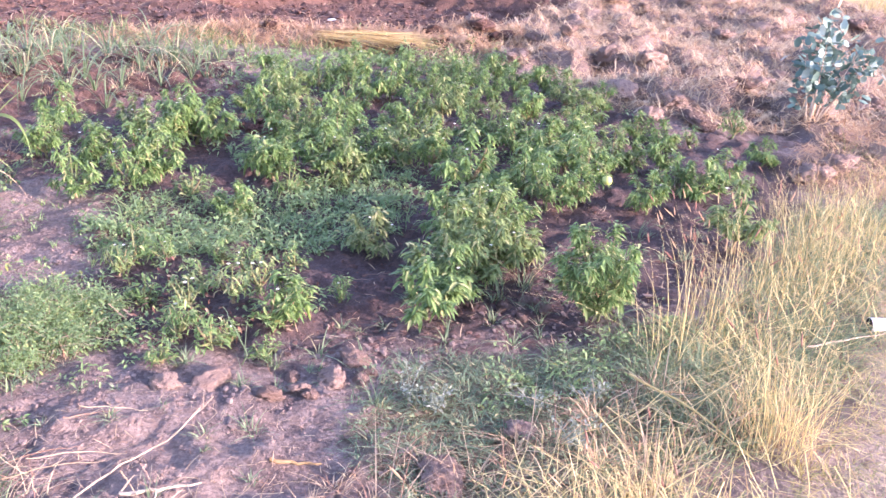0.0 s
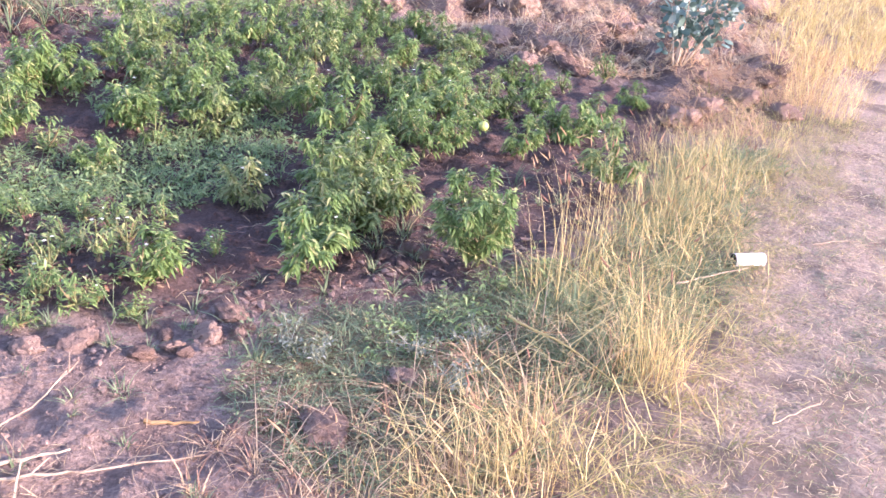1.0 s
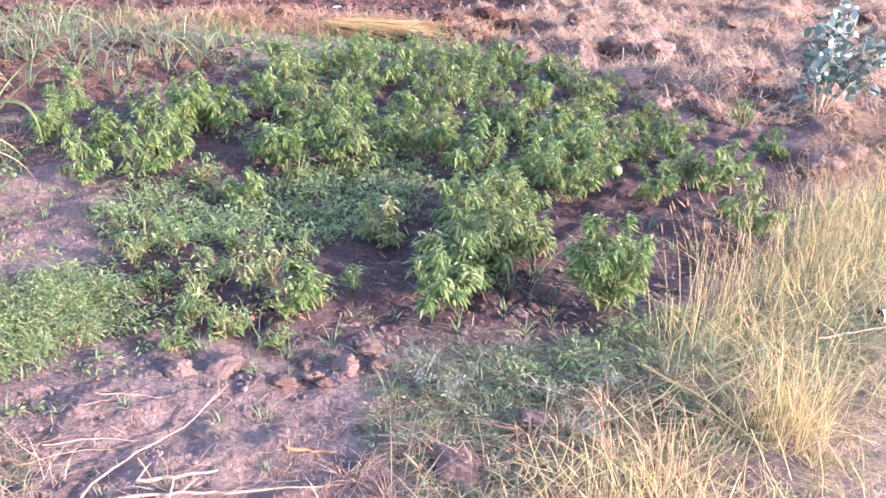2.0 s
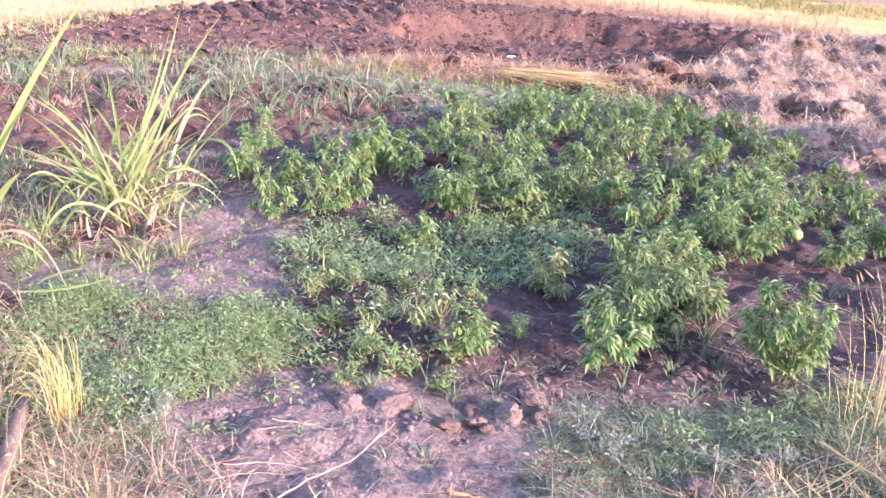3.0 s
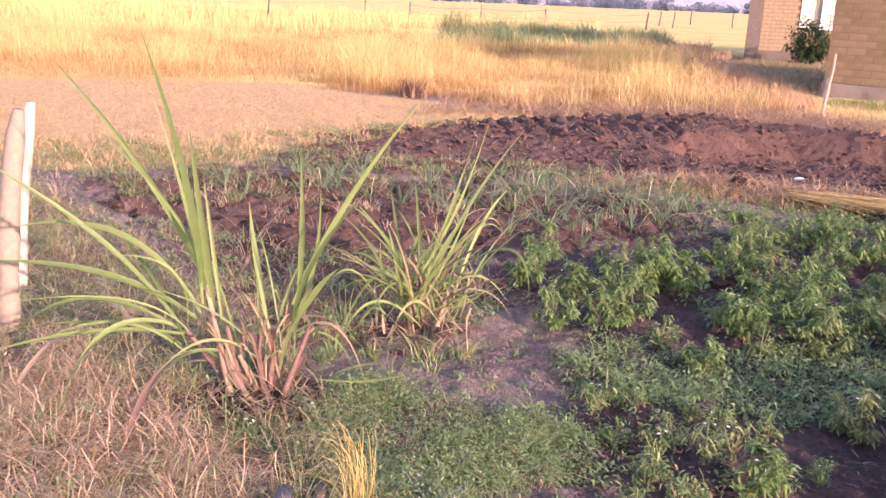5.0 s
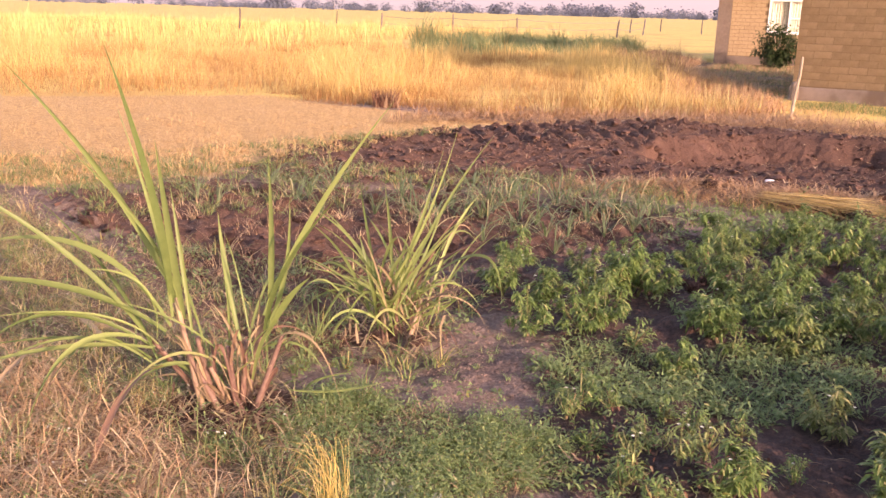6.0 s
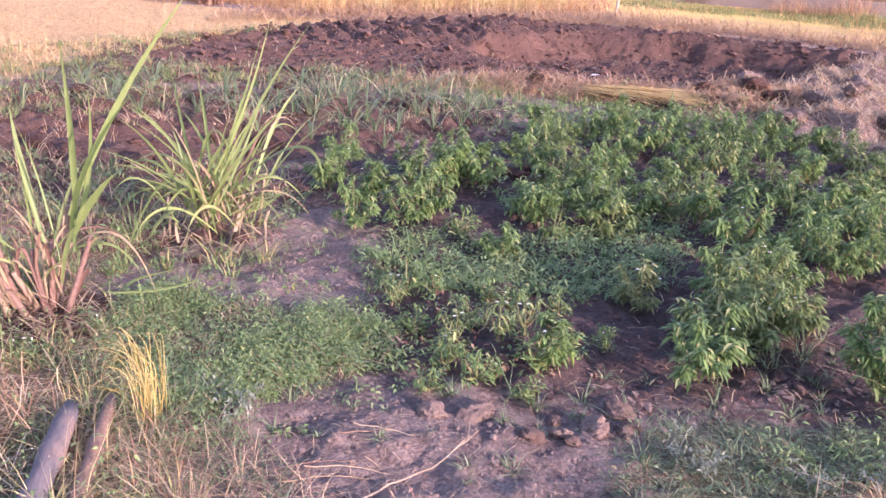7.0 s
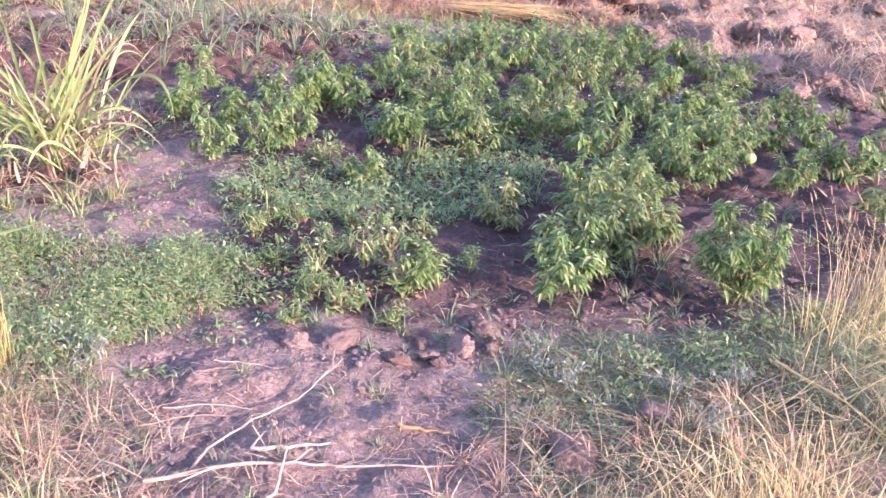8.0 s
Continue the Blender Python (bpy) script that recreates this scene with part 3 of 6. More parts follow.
    # clumps of the far field and low earth banks
    z = z + 0.25 * (fbm(x, y, 0.10, 3, 27) - 0.5) * np.clip((np.hypot(x, y) - 16) / 20, 0, 1) * np.clip(1 - (np.hypot(x, y) - 60) / 60, 0, 1)
    return z


def height(x, y):
    return float(terrain(np.array([x]), np.array([y]))[0])


def grid_line(start, end, step, grow, reach):
    fine = list(np.arange(start, end, step))
    out, d, p = [], step, end
    while p < reach:
        out.append(p)
        d *= grow
        p += d
    return fine + out + [reach]


def build_ground():
    xs = np.array(grid_line(-6.5, 4.6, 0.022, 1.09, 2600))
    left, d, p = [], 0.022, -6.5
    while p > -2600:
        d *= 1.09
        p -= d
        left.append(p)
    xs = np.concatenate([np.array(left[::-1]), xs])
    ys, p = [1.0], 1.0
    while p < 2600:
        p += 0.009 + 0.0034 * p if p < 14 else (p - 12.2) * 0.032
        ys.append(p)
    back, d, p = [], 0.02, 1.0
    while p > -400:
        d = min(d * 1.18, 0.10 if p > -12 else 30.0) if p > -12 else d * 1.18
        p -= d
        back.append(p)
    ys = np.concatenate([np.array(back[::-1]), np.array(ys)])
    gx, gy = np.meshgrid(xs, ys)
    fx, fy = gx.ravel(), gy.ravel()
    fz = terrain(fx, fy)
    nx, ny = len(xs), len(ys)
    i, j = np.meshgrid(np.arange(nx - 1), np.arange(ny - 1))
    a = (j * nx + i).ravel()
    tris = np.concatenate([np.stack([a, a + 1, a + nx + 1], 1), np.stack([a, a + nx + 1, a + nx], 1)])
    me = raw_mesh("ground", np.stack([fx, fy, fz], 1), tris, GROUND, True)
    for key, values in masks(fx, fy).items():
        me.attributes.new(key, "FLOAT", "POINT").data.foreach_set("value", values.astype(np.float32))
    return tagged(new("ground", me), "brown garden soil running out into a wide dry golden field", "ground", kind="structure")


build_ground()


def stuff(name, geo, mat, label, category):
    return tagged(part(name, geo, mat), label, category, kind="stuff")


# ---- the pepper plants: place and height, row by row ----
BACK_LEFT = [(-1.95, 4.12, 0.25), (-2.05, 4.51, 0.25), (-1.6, 3.66, 0.23), (-1.69, 4.11, 0.19), (-1.42, 3.8, 0.22), (-1.5, 4.28, 0.25), (-1.33, 3.96, 0.25), (-1.44, 4.51, 0.22), (-1.35, 4.59, 0.31), (-1.27, 4.63, 0.24), (-1.11, 3.74, 0.15), (-0.88, 3.59, 0.17), (-1.27, 5.33, 0.16), (-0.9, 4.1, 0.19)]
BACK_MID = [(-1.02, 5.35, 0.3), (-0.82, 4.85, 0.23), (-0.85, 4.4, 0.21), (-0.8, 4.01, 0.18), (-0.71, 3.91, 0.14), (-0.61, 4.2, 0.26), (-0.48, 4.11, 0.24), (-0.72, 4.66, 0.21), (-0.63, 4.91, 0.29), (-0.57, 5.75, 0.22), (-0.45, 5.8, 0.28), (-0.37, 4.37, 0.22), (-0.27, 4.5, 0.21), (-0.64, 5.43, 0.25), (-0.4, 6.32, 0.24), (-1.07, 5.0, 0.27)]
BACK_RIGHT = [(-0.21, 5.89, 0.26), (-0.07, 5.24, 0.27), (0.06, 5.56, 0.25), (0.2, 5.9, 0.23), (0.39, 6.14, 0.23), (0.58, 6.21, 0.2), (0.71, 5.8, 0.26), (0.77, 5.3, 0.26), (0.43, 5.3, 0.21), (0.26, 4.9, 0.24), (0.1, 4.95, 0.23), (-0.1, 4.66, 0.22), (0.54, 4.78, 0.22), (0.35, 4.72, 0.25), (-0.27, 5.17, 0.24), (0.91, 5.74, 0.18)]
COLUMN = [(0.1, 4.09, 0.31), (0.06, 3.58, 0.18), (0.18, 3.68, 0.23), (0.23, 4.22, 0.2), (0.36, 4.1, 0.25), (0.48, 3.91, 0.26), (0.62, 4.03, 0.22), (0.7, 4.29, 0.29), (0.86, 4.65, 0.23), (0.97, 4.68, 0.17), (0.0, 2.74, 0.21), (0.06, 2.90, 0.24), (0.02, 3.06, 0.22), (0.13, 3.06, 0.25), (0.22, 3.18, 0.24), (0.30, 3.24, 0.20), (0.09, 3.24, 0.25), (0.04, 3.42, 0.25), (0.17, 3.44, 0.27), (0.28, 3.62, 0.25)]
EAST = [(0.59, 2.86, 0.34), (0.57, 2.90, 0.26), (1.07, 5.18, 0.17), (1.22, 5.12, 0.17), (1.39, 5.18, 0.13), (1.69, 5.4, 0.17), (0.95, 4.02, 0.21), (1.13, 4.3, 0.22), (1.26, 4.26, 0.21), (1.41, 4.47, 0.22), (1.1, 4.59, 0.15), (1.24, 3.56, 0.3), (1.73, 4.89, 0.16)]
FRONT = [(-0.81, 2.69, 0.17), (-0.78, 2.53, 0.17), (-0.6, 2.84, 0.16), (-0.97, 2.74, 0.15), (-0.77, 2.33, 0.13), (-0.65, 2.42, 0.16), (-0.82, 2.88, 0.16), (-0.65, 2.71, 0.18), (-0.5, 2.61, 0.17), (-0.45, 2.66, 0.21), (-0.48, 2.42, 0.12), (-0.69, 3.01, 0.16), (-0.8, 3.09, 0.14), (-0.52, 3.06, 0.14), (-1.11, 2.89, 0.16), (-1.0, 3.03, 0.14), (-0.32, 2.87, 0.13), (-1.12, 3.05, 0.19), (-0.62, 2.5, 0.12)]
WILTED = [(-0.26, 3.33, 0.17)]
# plants that close the dense rows
def filled(rng, poly, holes, taken, count, gap):
    out = []
    for _ in range(4000):
        x, y = rng.uniform(*[(min(c), max(c)) for c in zip(*poly)][0]), rng.uniform(*[(min(c), max(c)) for c in zip(*poly)][1])
        if zone(np.array([x]), np.array([y]), poly, 0.05, 0.0)[0] < 0.5 or any(math.hypot(x - a, y - b) < r for a, b, r in holes):
            continue
        if all(math.hypot(x - p[0], y - p[1]) > gap for p in taken + out):
            out.append((x, y, rng.uniform(0.18, 0.27)))
        if len(out) >= count:
            break
    return out


def pepper_plant(rng, x, y, h, leaf=PEPPER_LEAF, label="bushy green pepper plant with drooping pointed leaves in damp soil"):
    """A bushy plant: a stem that forks into branches, each with its leaves, and some flowers and pods."""
    plant = base("pepper_plant", x, y, height(x, y) - 0.01, label, "pepper plant", "pepper plants in the bed")
    spread = 0.40 * h + (0.006 if h < 0.16 else 0.014)
    fork = Vector((rng.normal(0, 0.01), rng.normal(0, 0.01), 0.20 * h))
    part("stem", tube([(0, 0, -0.02), fork * 0.55 + Vector((0.006, 0, 0)), fork], [0.008, 0.0065, 0.0055], 6), PEPPER_STEM, plant, "woody green stem")
    count = int(7 + h * 16) + (5 if h > 0.34 else 0)
    for k in range(count):
        a = 2 * math.pi * (k + rng.uniform(-0.3, 0.3)) / count
        reach = spread * (rng.uniform(0.55, 1.0) if k else 0.15)
        tip = Vector((math.cos(a) * reach, math.sin(a) * reach, h * rng.uniform(0.32, 0.98) if k else h))
        knee = fork.lerp(tip, 0.5) + Vector((math.cos(a), math.sin(a), 0)) * reach * 0.18 - Vector((0, 0, 0.03 * h))
        pts = arc(fork, knee, tip, 6)
        branch = part("branch", tube(pts, [0.0045, 0.004, 0.0035, 0.003, 0.0022, 0.0012], 5), PEPPER_STEM, plant)
        many = int(22 if h < 0.16 else 52 + 110 * h if h < 0.34 else 140)
        s = np.clip(rng.choice([0.34, 0.52, 0.68, 0.82, 0.93, 1.0], many, p=[0.05, 0.09, 0.16, 0.20, 0.25, 0.25]) + rng.normal(0, 0.02, many), 0.2, 1.0)
        spots = np.array([tuple(pts[0].lerp(pts[-1], v) + (knee - pts[0].lerp(pts[-1], 0.5)) * 2 * v * (1 - v)) for v in s])
        spots += rng.normal(0, 0.010, spots.shape)
        spots[:, 2] = np.maximum(spots[:, 2], 0.015)
        around = rng.uniform(0, 2 * np.pi, many)
        ways = np.stack([np.cos(around) + 0.5 * math.cos(a), np.sin(around) + 0.5 * math.sin(a), rng.normal(0.12, 0.35, many)], 1)
        length = rng.uniform(0.018, 0.046, many) * (0.72 if h < 0.16 else 1.0)
        part("leaves", leaf_cloud(rng, spots, ways, length, length * rng.uniform(0.22, 0.34, many), rng.uniform(0.3, 0.7)), leaf, branch)["kind"] = "stuff"
    for k in range(int(rng.integers(0, 3))):
        a, r = rng.uniform(0, 2 * np.pi), spread * rng.uniform(0.3, 0.9)
        spot = np.tile([[math.cos(a) * r, math.sin(a) * r, h * rng.uniform(0.7, 0.97)]], (5, 1))
        turn = np.arange(5) * 2 * np.pi / 5
        ways = np.stack([np.cos(turn), np.sin(turn), 0.2 + 0 * turn], 1)
        part("flower", leaf_cloud(rng, spot, ways, 0.008, 0.006, 0.1), FLOWER, plant, "small white flower")
    for k in range(max(0, int(rng.integers(-4, 2)))):
        a, r, z = rng.uniform(0, 2 * np.pi), spread * rng.uniform(0.5, 0.95), h * rng.uniform(0.4, 0.75)
        p = Vector((math.cos(a) * r, math.sin(a) * r, z))
        part("pepper_pod", tube(arc(p, p - Vector((0, 0, 0.035)), p + Vector((0.012, 0.006, -0.075)), 6), [0.002, 0.0065, 0.007, 0.006, 0.0045, 0.001], 7), POD, plant, "yellow-green hanging pepper pod", True)
    return plant


def grow_peppers():
    rng = np.random.default_rng(11)
    rows = BACK_LEFT + BACK_MID + BACK_RIGHT + COLUMN + EAST + FRONT
    holes = [(-1.25, 4.30, 0.22), (-1.12, 4.85, 0.2), (-0.55, 5.25, 0.15), (0.3, 4.3, 0.1), (-0.1, 3.9, 0.3)]
    back = [(-2.1, 4.1), (-1.5, 3.75), (-0.9, 3.85), (-0.3, 4.2), (0.1, 4.1), (0.5, 4.2), (0.8, 4.7), (0.9, 5.6), (0.5, 6.5), (-0.4, 6.7), (-1.3, 5.9), (-1.7, 4.9)]
    rows = rows + filled(rng, back, holes, [r[:2] for r in rows], 16, 0.22)
    kept = [(h, leaf, None) for h, leaf in ((0.14, PEPPER_LEAF), (0.14, PEPPER_LEAF), (0.14, PEPPER_TIRED), (0.20, PEPPER_LEAF), (0.20, PEPPER_LEAF), (0.20, PEPPER_TIRED), (0.27, PEPPER_LEAF), (0.27, PEPPER_LEAF), (0.27, PEPPER_TIRED), (0.40, PEPPER_LEAF))]
    for k, (x, y, h) in enumerate(rows):
        h = h * (0.84 if (x, y, h) in FRONT else 1.08)
        choices = [i for i, (size, _, _) in enumerate(kept) if abs(size - h) < 0.045] or ([0, 1, 2] if h < 0.2 else [6, 7, 8] if h < 0.34 else [9])
        # the front column has yellowing plants, elsewhere one in seven
        worn = rng.uniform() < (0.6 if (x, y, h / 1.08) in COLUMN[10:] or y < 3.6 and x > -0.1 else 0.14)
        choices = [i for i in choices if (kept[i][1] is PEPPER_TIRED) == worn] or choices
        i = choices[int(rng.integers(len(choices)))]
        size, leaf, proto = kept[i]
        if proto is None:
            kept[i] = (size, leaf, pepper_plant(rng, x, y, size, leaf))
            kept[i][2].matrix_basis = pose(x, y, height(x, y) - 0.01) @ Matrix.Scale(h / size, 4)
            continue
        copy_thing(proto, pose(x, y, height(x, y) - 0.01, 0, 0, rng.uniform(0, 360)) @ Matrix.Scale(h / size / proto.scale.x, 4))
    x, y, h = WILTED[0]
    pepper_plant(rng, x, y, h * 1.1, PEPPER_PALE, "wilted pale yellow-green pepper plant with hanging leaves")
    # withered leaves and dry stalks under the front plants
    lx, ly = sown(rng, [(-1.0, 2.4), (-0.4, 2.45), (-0.4, 2.9), (-1.0, 3.0)], 150)
    spots = np.stack([lx, ly, terrain(lx, ly) + rng.uniform(0.0, 0.07, len(lx))], 1)
    stuff("withered_leaves", leaf_cloud(rng, spots, rng.normal(0, 1, (len(lx), 3)) * (1, 1, 0.4), 0.024, 0.010, 0.3), DEAD_LEAF, "withered reddish brown leaves under the pepper plants", "dead leaves")


grow_peppers()

# a round pale fruit hanging from its own little plant at the edge of the bed
def round_fruit(x, y, z):
    rng = np.random.default_rng(3)
    bm = lump(rng, 0.024, 0.95, 0.05, 2)
    fruit = tagged(part("round_fruit", bm, FRUIT, None, "", True), "round pale yellow-green fruit hanging on a pepper stalk", "fruit")
    fruit.matrix_basis = pose(x, y, z)
    part("stalk", tube(arc((0, 0, 0.026), (-0.02, 0, 0.07), (-0.10, 0.05, 0.10), 6), [0.003, 0.003, 0.0025, 0.0025, 0.002, 0.002], 5), PEPPER_STEM, fruit)


round_fruit(0.74, 3.95, 0.16)


# ---- low grass and weeds ----
def low_green():
    rng = np.random.default_rng(21)

    def turf(name, poly, count, mat, h, w, lean, label, category, clump=0.0, seg=2):
        x, y = sown(rng, poly, count, clump)
        n = len(x)
        hh = rng.gamma(6, h / 6, n)
        stuff(name, blades(rng, x, y, terrain(x, y) - 0.004, hh, rng.uniform(0.7, 1.3, n) * w, rng.gamma(4, lean / 4, n), seg), mat, label, category)

    def tufts(name, poly, clumps, per, mat_, h, w, lean, r, label, category, clump=0.0, seg=3):
        """Grass in little clumps whose blades spread outwards."""
        cx, cy = sown(rng, poly, clumps, clump, 4.0)
        # the ground close about the cane stays bare
        free = (np.hypot(cx + 2.22, cy - 2.30) > 0.24) & (np.hypot(cx + 2.05, cy - 3.22) > 0.22)
        cx, cy = cx[free], cy[free]
        size = rng.gamma(5, 0.2, len(cx))
        k = np.repeat(np.arange(len(cx)), per)
        n = len(k)
        a = rng.uniform(0, 2 * np.pi, n)
        q = r * np.sqrt(rng.uniform(0, 1, n)) * size[k]
        x, y = cx[k] + np.cos(a) * q, cy[k] + np.sin(a) * q
        hh = h * size[k] * rng.uniform(0.45, 1.2, n)
        stuff(name, blades(rng, x, y, terrain(x, y) - 0.004, hh, w * rng.uniform(0.6, 1.4, n), np.clip(rng.gamma(3, lean / 3, n), 0, 2.4), seg, 0.5, a + rng.normal(0, 0.6, n)), mat_, label, category)

    def rosettes(name, poly, clumps, per, mat_, size, tall, r, label, clump=0.0, slim=(0.22, 0.42)):
        """Low weeds: leaves in small rosettes and sprigs at differing heights."""
        cx, cy = sown(rng, poly, clumps, clump, 4.0)
        big = rng.gamma(5, 0.2, len(cx))
        k = np.repeat(np.arange(len(cx)), per)
        n = len(k)
        a = rng.uniform(0, 2 * np.pi, n)
        q = r * rng.uniform(0, 1, n) * big[k]
        x, y = cx[k] + np.cos(a) * q, cy[k] + np.sin(a) * q
        up = tall * big[k] * rng.uniform(0.05, 1, n) * (1.15 - 0.7 * q / (r * big[k] + 1e-6))
        ways = np.stack([np.cos(a), np.sin(a), rng.normal(0.35, 0.4, n)], 1) + rng.normal(0, 0.35, (n, 3))
        length = size * rng.uniform(0.6, 1.4, n)
        stuff(name, leaf_cloud(rng, np.stack([x, y, terrain(x, y) + up], 1), ways, length, length * rng.uniform(*slim, n), 0.35), mat_, label, "weeds")

    tufts("turf_grass", FRONT_TURF, 680, 17, TURF, 0.025, 0.0042, 2.2, 0.030, "short blue-green creeping grass in little tufts", "grass", 0.2)
    rosettes("turf_weeds", FRONT_TURF, 150, 14, TURF, 0.016, 0.03, 0.03, "small leaved weeds in the creeping grass", 0.3)
    rosettes("turf_broad_weeds", [(0.2, 2.2), (0.6, 2.3), (0.95, 2.7), (0.9, 2.9), (0.5, 2.6), (0.2, 2.5)], 60, 18, LUSH, 0.020, 0.06, 0.03, "taller leafy weeds in the creeping grass", 0.2)
    rosettes("lush_weeds", LEFT_GREEN, 760, 36, LUSH, 0.0135, 0.050, 0.045, "bright green feathery low weeds", 0.9, (0.2, 0.42))
    rosettes("lush_sprigs", LEFT_GREEN, 300, 26, MIDWEED, 0.016, 0.085, 0.035, "taller blue-green weed sprigs", 0.3, (0.18, 0.36))
    tufts("lush_dry", LEFT_GREEN, 60, 10, PALE_STRAW, 0.06, 0.0034, 1.4, 0.03, "dry blades among low weeds", "dry grass", 0.2)
    beside = [(-7.2, 4.7), (-4.9, 4.1), (-4.1, 4.9), (-3.9, 6.2), (-2.6, 7.1), (-3.2, 7.5), (-5.4, 6.8), (-6.6, 6.2)]
    tufts("between_grass", beside, 420, 14, CROP, 0.085, 0.006, 1.2, 0.05, "weedy grass on dark soil beside the onion bed", "grass", 0.2)
    tufts("between_dry", BETWEEN, 260, 12, PALE_STRAW, 0.10, 0.005, 1.4, 0.05, "dry weeds on dark soil beside the onion bed", "dry grass", 0.3)
    tufts("side_grass", DARK_SIDE, 150, 14, CROP, 0.075, 0.005, 1.4, 0.05, "patchy green grass on the dark soil behind the cane", "grass", 0.4)
    rosettes("side_weeds", DARK_SIDE, 130, 16, MIDWEED, 0.030, 0.05, 0.05, "low green weeds on the dark soil behind the cane", 0.4)
    tufts("side_dry", DARK_SIDE, 150, 12, PALE_STRAW, 0.09, 0.004, 1.6, 0.05, "dry blades on the dark soil behind the cane", "dry grass", 0.3)
    border = [(-8.5, 4.6), (-7.0, 6.6), (-6.1, 8.8), (-5.6, 10.2), (-5.0, 9.9), (-5.4, 8.2), (-5.4, 6.8), (-6.2, 4.9), (-7.0, 4.2)]
    tufts("border_grass", border, 330, 14, CROP, 0.075, 0.007, 1.3, 0.05, "low weedy grass between the dark soil and the stubble", "grass", 0.2)
    tufts("border_dry", border, 420, 14, STUBBLE_STRAW, 0.085, 0.007, 1.3, 0.05, "low dry grass between the dark soil and the stubble", "dry grass", 0.2)
    tufts("lush_blades", LEFT_GREEN, 40, 12, LUSH, 0.055, 0.0042, 1.1, 0.02, "thin grass blades among low weeds", "weeds", 0.2)
    rosettes("weeds_edge", [(-2.3, 2.9), (-1.0, 3.0), (-0.7, 2.4), (-1.2, 1.9), (-1.5, 1.6), (-2.2, 2.0)], 160, 18, LUSH, 0.022, 0.035, 0.03, "low green weeds thinning out on the soil", 0.4)
    tufts("bed_grass", MID_WEEDS, 170, 12, MIDWEED, 0.055, 0.0058, 2.1, 0.04, "arching green grass weeds between the pepper plants", "weeds", 0.25)
    rosettes("bed_weeds", MID_WEEDS, 330, 20, MIDWEED, 0.026, 0.060, 0.045, "low green weeds filling the bed between pepper plants", 0.1)
    rosettes("front_weeds", [(-1.25, 2.45), (-0.4, 2.45), (-0.3, 3.0), (-1.2, 3.1)], 26, 14, LUSH, 0.028, 0.05, 0.04, "small leafy weeds under the front pepper plants", 0.3)
    rosettes("row_weeds", [(-2.3, 4.0), (-1.5, 3.6), (-0.9, 3.6), (-0.2, 4.2), (0.8, 4.6), (1.6, 5.2), (0.9, 5.7), (0.5, 6.9), (-0.5, 7.3), (-1.5, 6.4), (-1.7, 5.2), (-2.4, 4.9)], 240, 16, MIDWEED, 0.032, 0.05, 0.05, "low green weeds among the pepper rows", 0.4)
    tufts("bank_grass", [(-5.2, 6.1), (-3.1, 6.7), (-1.4, 6.6), (-1.0, 7.3), (-2.0, 7.45), (-3.2, 7.1), (-5.2, 6.7)], 120, 14, CROP, 0.10, 0.007, 0.9, 0.03, "pale green grass along the onion bed", "grass", 0.1)
    rosettes("bank_weeds", [(-1.5, 5.6), (-0.6, 6.7), (0.5, 6.9), (0.3, 7.4), (-0.9, 7.5), (-1.6, 6.6)], 170, 20, LUSH, 0.035, 0.08, 0.05, "green weeds behind the pepper bed", 0.1)
    tufts("sparse_sprouts", [(-1.3, 1.9), (-0.2, 2.2), (0.6, 2.75), (1.3, 3.4), (1.3, 4.0), (0.5, 3.5), (-0.1, 2.9), (-0.5, 2.35), (-1.2, 2.3)], 75, 14, TURF, 0.055, 0.0048, 1.2, 0.012, "scattered grass sprouts on bare soil", "grass", 0.35)
    tufts("bare_sprouts", [(-1.9, 2.8), (-1.25, 2.9), (-1.2, 3.35), (-1.85, 3.6)], 34, 10, LUSH, 0.035, 0.004, 1.4, 0.014, "few green sprouts on the bare patch", "grass")
    tufts("dirt_sprouts", [(-1.3, 1.3), (-1.1, 2.1), (-0.3, 2.2), (0.0, 1.6), (-0.2, 1.2)], 22, 12, TURF, 0.04, 0.004, 1.2, 0.012, "few grass sprouts on bare dirt", "grass")
    corner = [(-1.75, 2.05), (-1.35, 2.0), (-1.05, 1.88), (-0.84, 1.72), (-0.92, 1.58), (-0.66, 1.44), (-1.2, 1.2), (-1.7, 1.6)]
    tufts("corner_dry", corner, 85, 14, PALE_STRAW, 0.075, 0.0028, 1.9, 0.035, "trampled dry grass at the corner of the dirt", "dry grass", 0.45)
    tufts("corner_green", corner, 110, 14, TURF, 0.055, 0.0034, 1.6, 0.03, "green grass at the corner of the dirt", "grass", 0.4)
    rosettes("corner_weeds", [(-1.75, 2.2), (-1.35, 2.1), (-1.1, 1.95), (-1.3, 1.75), (-1.7, 1.8)], 130, 22, MIDWEED, 0.014, 0.06, 0.035, "pale blue-green weeds beside the golden tuft", 0.4, (0.2, 0.4))
    tufts("left_grass", LEFT_DRY, 480, 15, CROP, 0.10, 0.0045, 1.0, 0.03, "tangled green grass round the sugar cane", "grass", 0.1)
    rosettes("left_weeds", LEFT_DRY, 620, 18, LUSH, 0.018, 0.09, 0.04, "small green weeds in the dry grass", 0.35)
    rosettes("left_flowers", LEFT_DRY, 130, 5, FLOWER, 0.008, 0.12, 0.03, "tiny white flowers on weeds round the sugar cane", 0.3, (0.5, 0.8))
    tufts("left_red_grass", LEFT_DRY, 330, 16, SEED, 0.09, 0.0030, 1.7, 0.05, "reddish withered grass round the sugar cane", "dry grass", 0.55)
